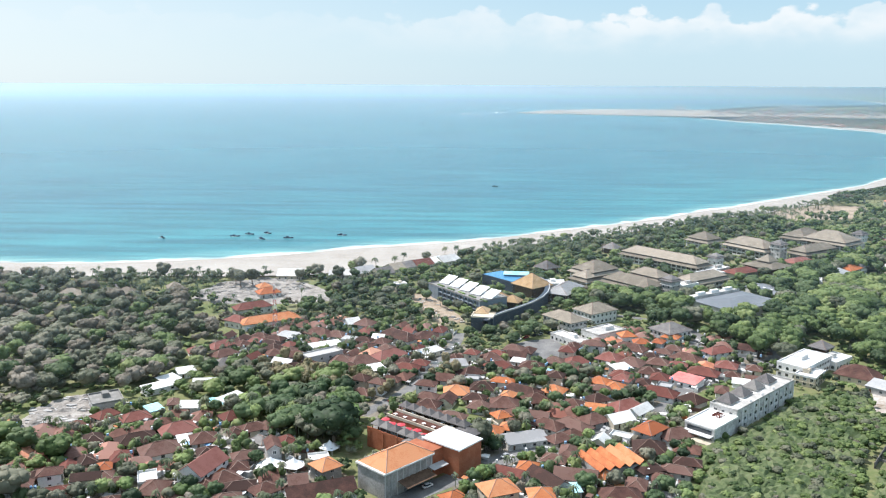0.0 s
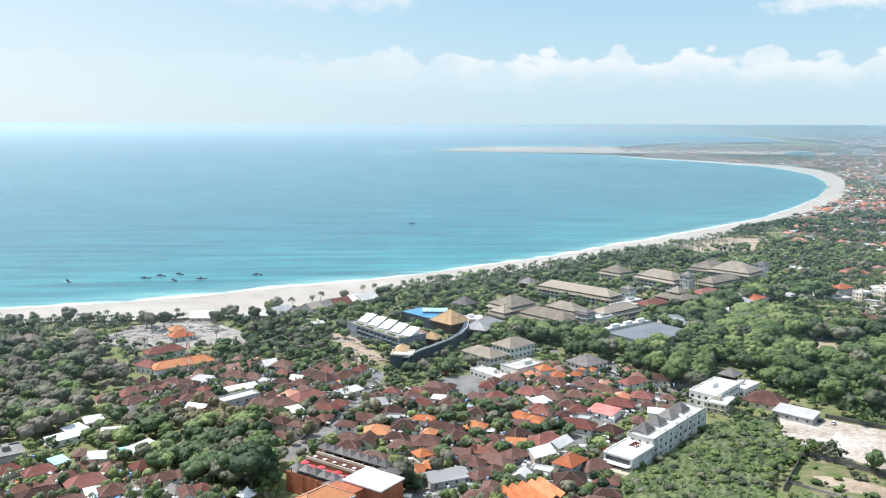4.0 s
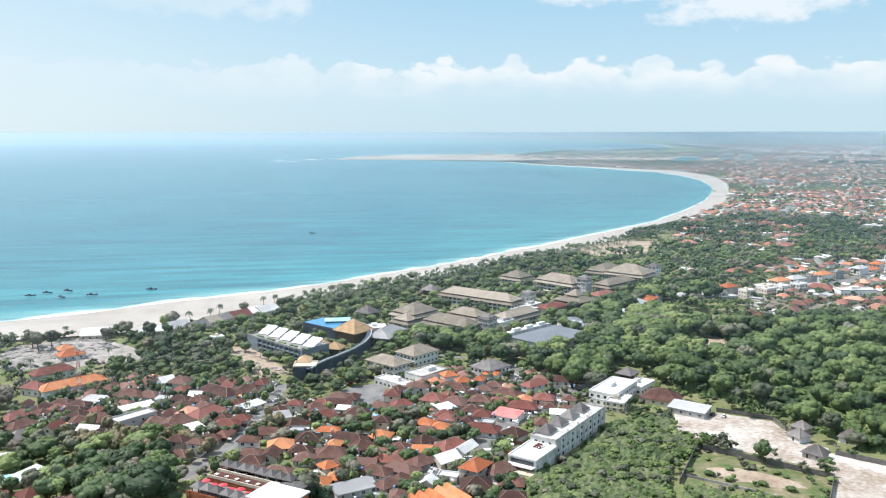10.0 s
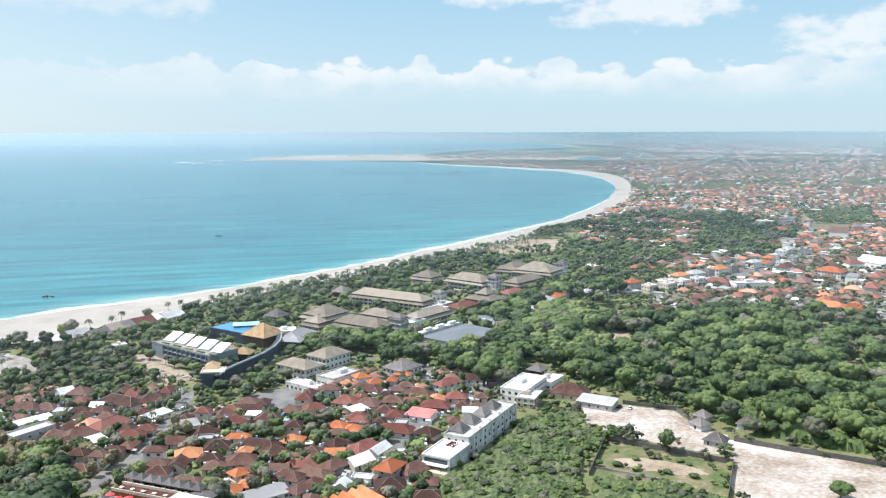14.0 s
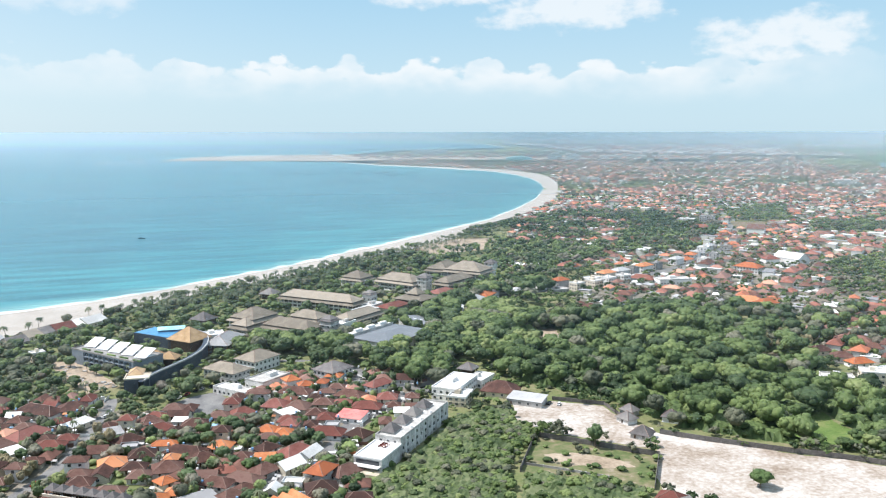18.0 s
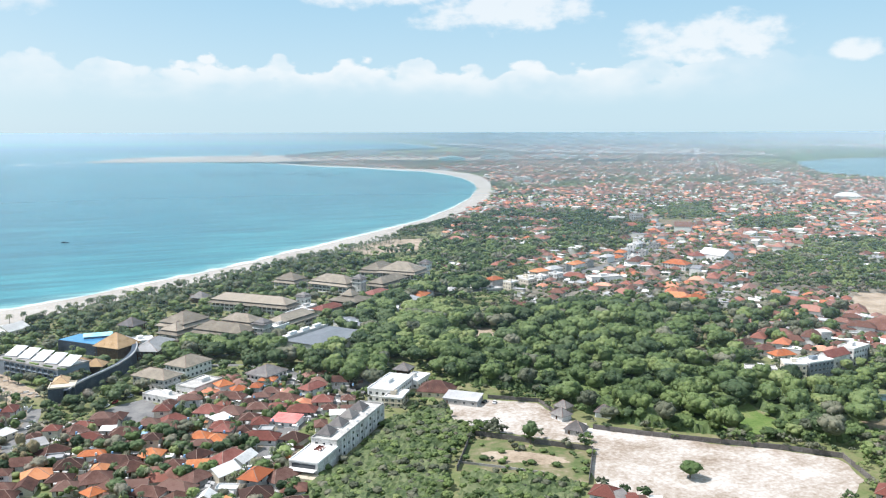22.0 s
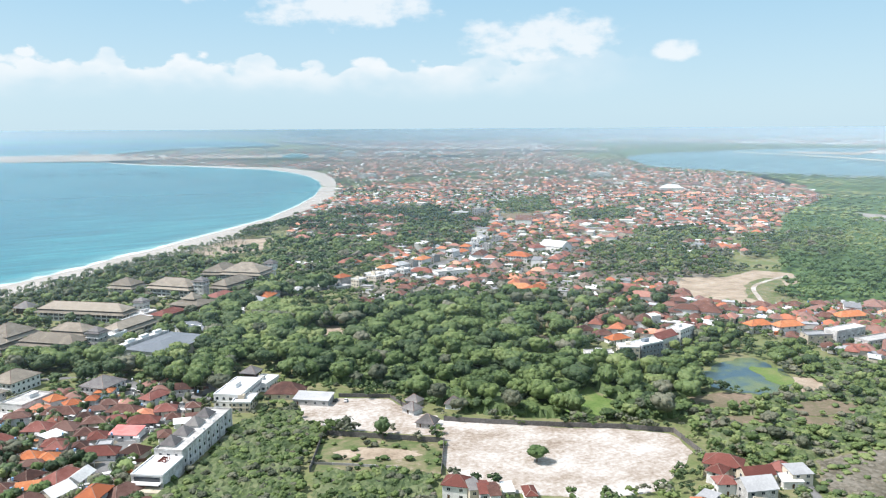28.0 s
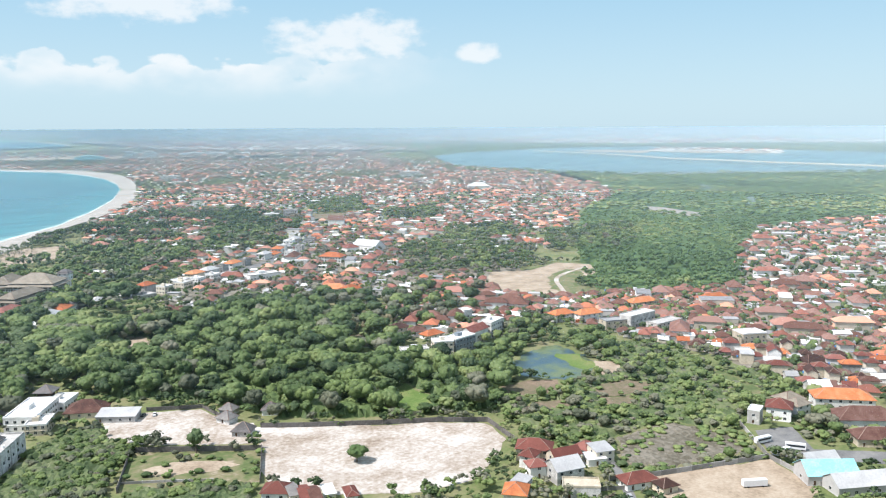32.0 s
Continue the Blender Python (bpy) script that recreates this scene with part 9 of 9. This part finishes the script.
wood("east_scrub", ["scrub_east"], 5.4, 3.5, 7.5, (0.8, 4, 7, 2.4, 0.4), "scrub and trees of an empty green plot", 15, "scrub", 1.6, 0.95)
wood("depot_wood", ["depot_green", "east_green"], 6, 5, 9, (2, 4, 4, 2, 0), "leafy trees round the depot", 11, "trees", 1.5)
BRUSH = []
for a, gap, keep in (("forest_mid", 8, 0.8), ("scrub", 3.8, 0.8), ("belt", 6, 0.6), ("gap_yard", 4, 0.7), ("gap_yard_b", 4, 0.7), ("gap_yard_c", 4, 0.5), ("depot_green", 4.5, 0.8), ("east_green", 4, 0.8), ("clearing_c", 3.4, 0.7), ("field_b", 6, 0.4), ("field_c", 6, 0.4), ("scrub_east", 4.0, 0.85), ("resort", 6.0, 0.8), ("walled_field", 5.5, 0.25), ("palm_grove", 6, 0.7), ("forest_west", 7, 0.6), ("field_dry", 5, 0.6), ("clearing_b", 5, 0.4), ("fallow", 5, 0.5)):
    BRUSH += [p for p in scatter(AREA[a], gap, 0.5, keep) if free(*p, 1.0) and (not a.startswith(("field", "clear")) or noise.noise((p[0] * 0.05, p[1] * 0.05, 3.0)) > -0.05)]
grove("brush", [(x, y, h * 0.75, h * 1.7) for x, y, h, w in sized(BRUSH, 1.6, 4.2)], BUSH, (1, 4, 6, 1.6, 0.2), "low green brush and shrubs over open ground", "brush")
grove("village_trees", sized(scatter(AREA["village_far"], 10, 0.45) + scatter(AREA["village_east"], 9, 0.45) + scatter(AREA["village_north"], 12, 0.45), 4.5, 8, (0.9, 1.2), 1.6), BUSH, (4, 4, 2, 2.5, 0.3), "garden trees between the roofs", "trees")
grove("yard_trees", sized(scatter(AREA["village_mid"], 7.5, 0.5) + scatter(AREA["village_left"], 7.5, 0.5), 4, 7.5, (0.7, 1.0), 1.3), BUSH, (3, 4, 3, 2, 0.2), "small fruit trees in the yards between the roofs", "trees")
MARSH = sized(scatter(AREA["mangrove"], lambda d: max(5.5, d / 120) if d < 1500 else d / 75, 0.5), 7, 11, (1.2, 1.7))
NEAR_MARSH = [(x, y, h * (1.35 if math.hypot(x, y) < 1000 else 0.95), w) for x, y, h, w in MARSH if math.hypot(x, y) < 1500]
FAR_MARSH = [(x, y, h * (1.1 + 0.5 * noise.noise((x * 0.004, y * 0.004, 1.0))), w * 2.4) for x, y, h, w in MARSH if math.hypot(x, y) >= 1500]
FAR_MARSH += sized(scatter(AREA["mangrove_west"], lambda d: d / 90, 0.5), 9, 13, (2.6, 3.4))
for k in range(1700):
    az = rng.uniform(-51, -80)
    d = 1 / rng.uniform(1 / table(az, SHORE_TOP), 1 / table(az, LAGOON_FAR))
    x, y, _ = polar(az, d)
    FAR_MARSH.append((x, y, rng.uniform(9, 14) * d / 5500, rng.uniform(45, 80) * d / 5500))
grove("mangrove_wood", NEAR_MARSH, LOW, "mangrove", "thick mangrove forest beside the lagoon", "mangrove")
grove("far_mangrove", FAR_MARSH, TINY, "mangrove", "wide flat mangrove forest by the lagoon", "mangrove")
grove("town_garden_trees", [(x, y, h, h * 1.2) for x, y, h, w in sized(GARDENS, 4, 7.5)], TINY, (4, 4, 2, 2.5, 0.3), "small garden trees beside the town's houses", "trees")
REST = []
for k in range(14000):
    az, d = rng.uniform(29, -82), math.sqrt(rng.uniform(210 ** 2, 950 ** 2))
    x, y, _ = polar(az, d)
    if dry_land(x, y) and not any(inside((x, y), AREA[a]) for a in AREA) and free(x, y, 1.8):
        REST.append((x, y))
grove("wild_trees", sized(REST[:1700], 3, 9, (0.9, 1.3)), LOW, (4, 4, 1.5, 2.5, 0.3), "loose trees and bushes over open ground", "trees")
FAR_SPOTS = scatter(TOWN_WEST, lambda d: 12.5 + d * 0.0036, 0.45)
grove("far_town_trees", [(x, y, h, h * 1.3 * (1 + math.hypot(x, y) / 4000)) for x, y, h, w in sized([p for p in FAR_SPOTS if rng.random() < 1.15 - 0.8 * dense(p)], 6, 11)], TINY, (4, 4, 1.5, 2.5, 0.3), "trees among the far town's roofs", "trees")

grove("airport_trees", [(x, y, h * 1.5, h * 5) for x, y, h, w in sized(scatter(AIRPORT, 75, 0.5, 0.7, wet=True), 6, 11)], TINY, (5, 4, 1, 2.5, 0.3), "dark tree belts round the airfield", "trees")

# palms along the beach
for k in range(70):
    az = 26 - k * 0.72 + rng.uniform(-0.3, 0.3)
    d = table(az, GREEN_LINE) - rng.uniform(2, 34)
    px, py, _ = polar(az, d)
    if free(px, py, 1.5):
        tree(px, py, rng.uniform(9, 14), "palm" if az < 5 or rng.random() < 0.4 else "olive", 1.0 if az < 5 else 0.9)
for hx, hy, hh, hk in ((-2, 560, 9, "palm"), (3, 552, 7, "broad"), (10, 548, 8, "olive"), (22, 540, 9, "palm"), (-12, 575, 8, "broad"), (28, 536, 7, "fresh"), (38, 545, 9, "palm"), (-28, 590, 9, "broad")):
    tree(hx, hy, hh, hk, 1.1)
tree(220, 324.4, 11.9, "broad", 0.75)
tree(258.8, 257.5, 7.5, "fresh", 1.4)
tree(-46.2, 335, 19, "broad", 1.3)
tree(-55, 341.2, 15, "broad", 1.0)
tree(15, 327.5, 13.8, "olive", 0.9)
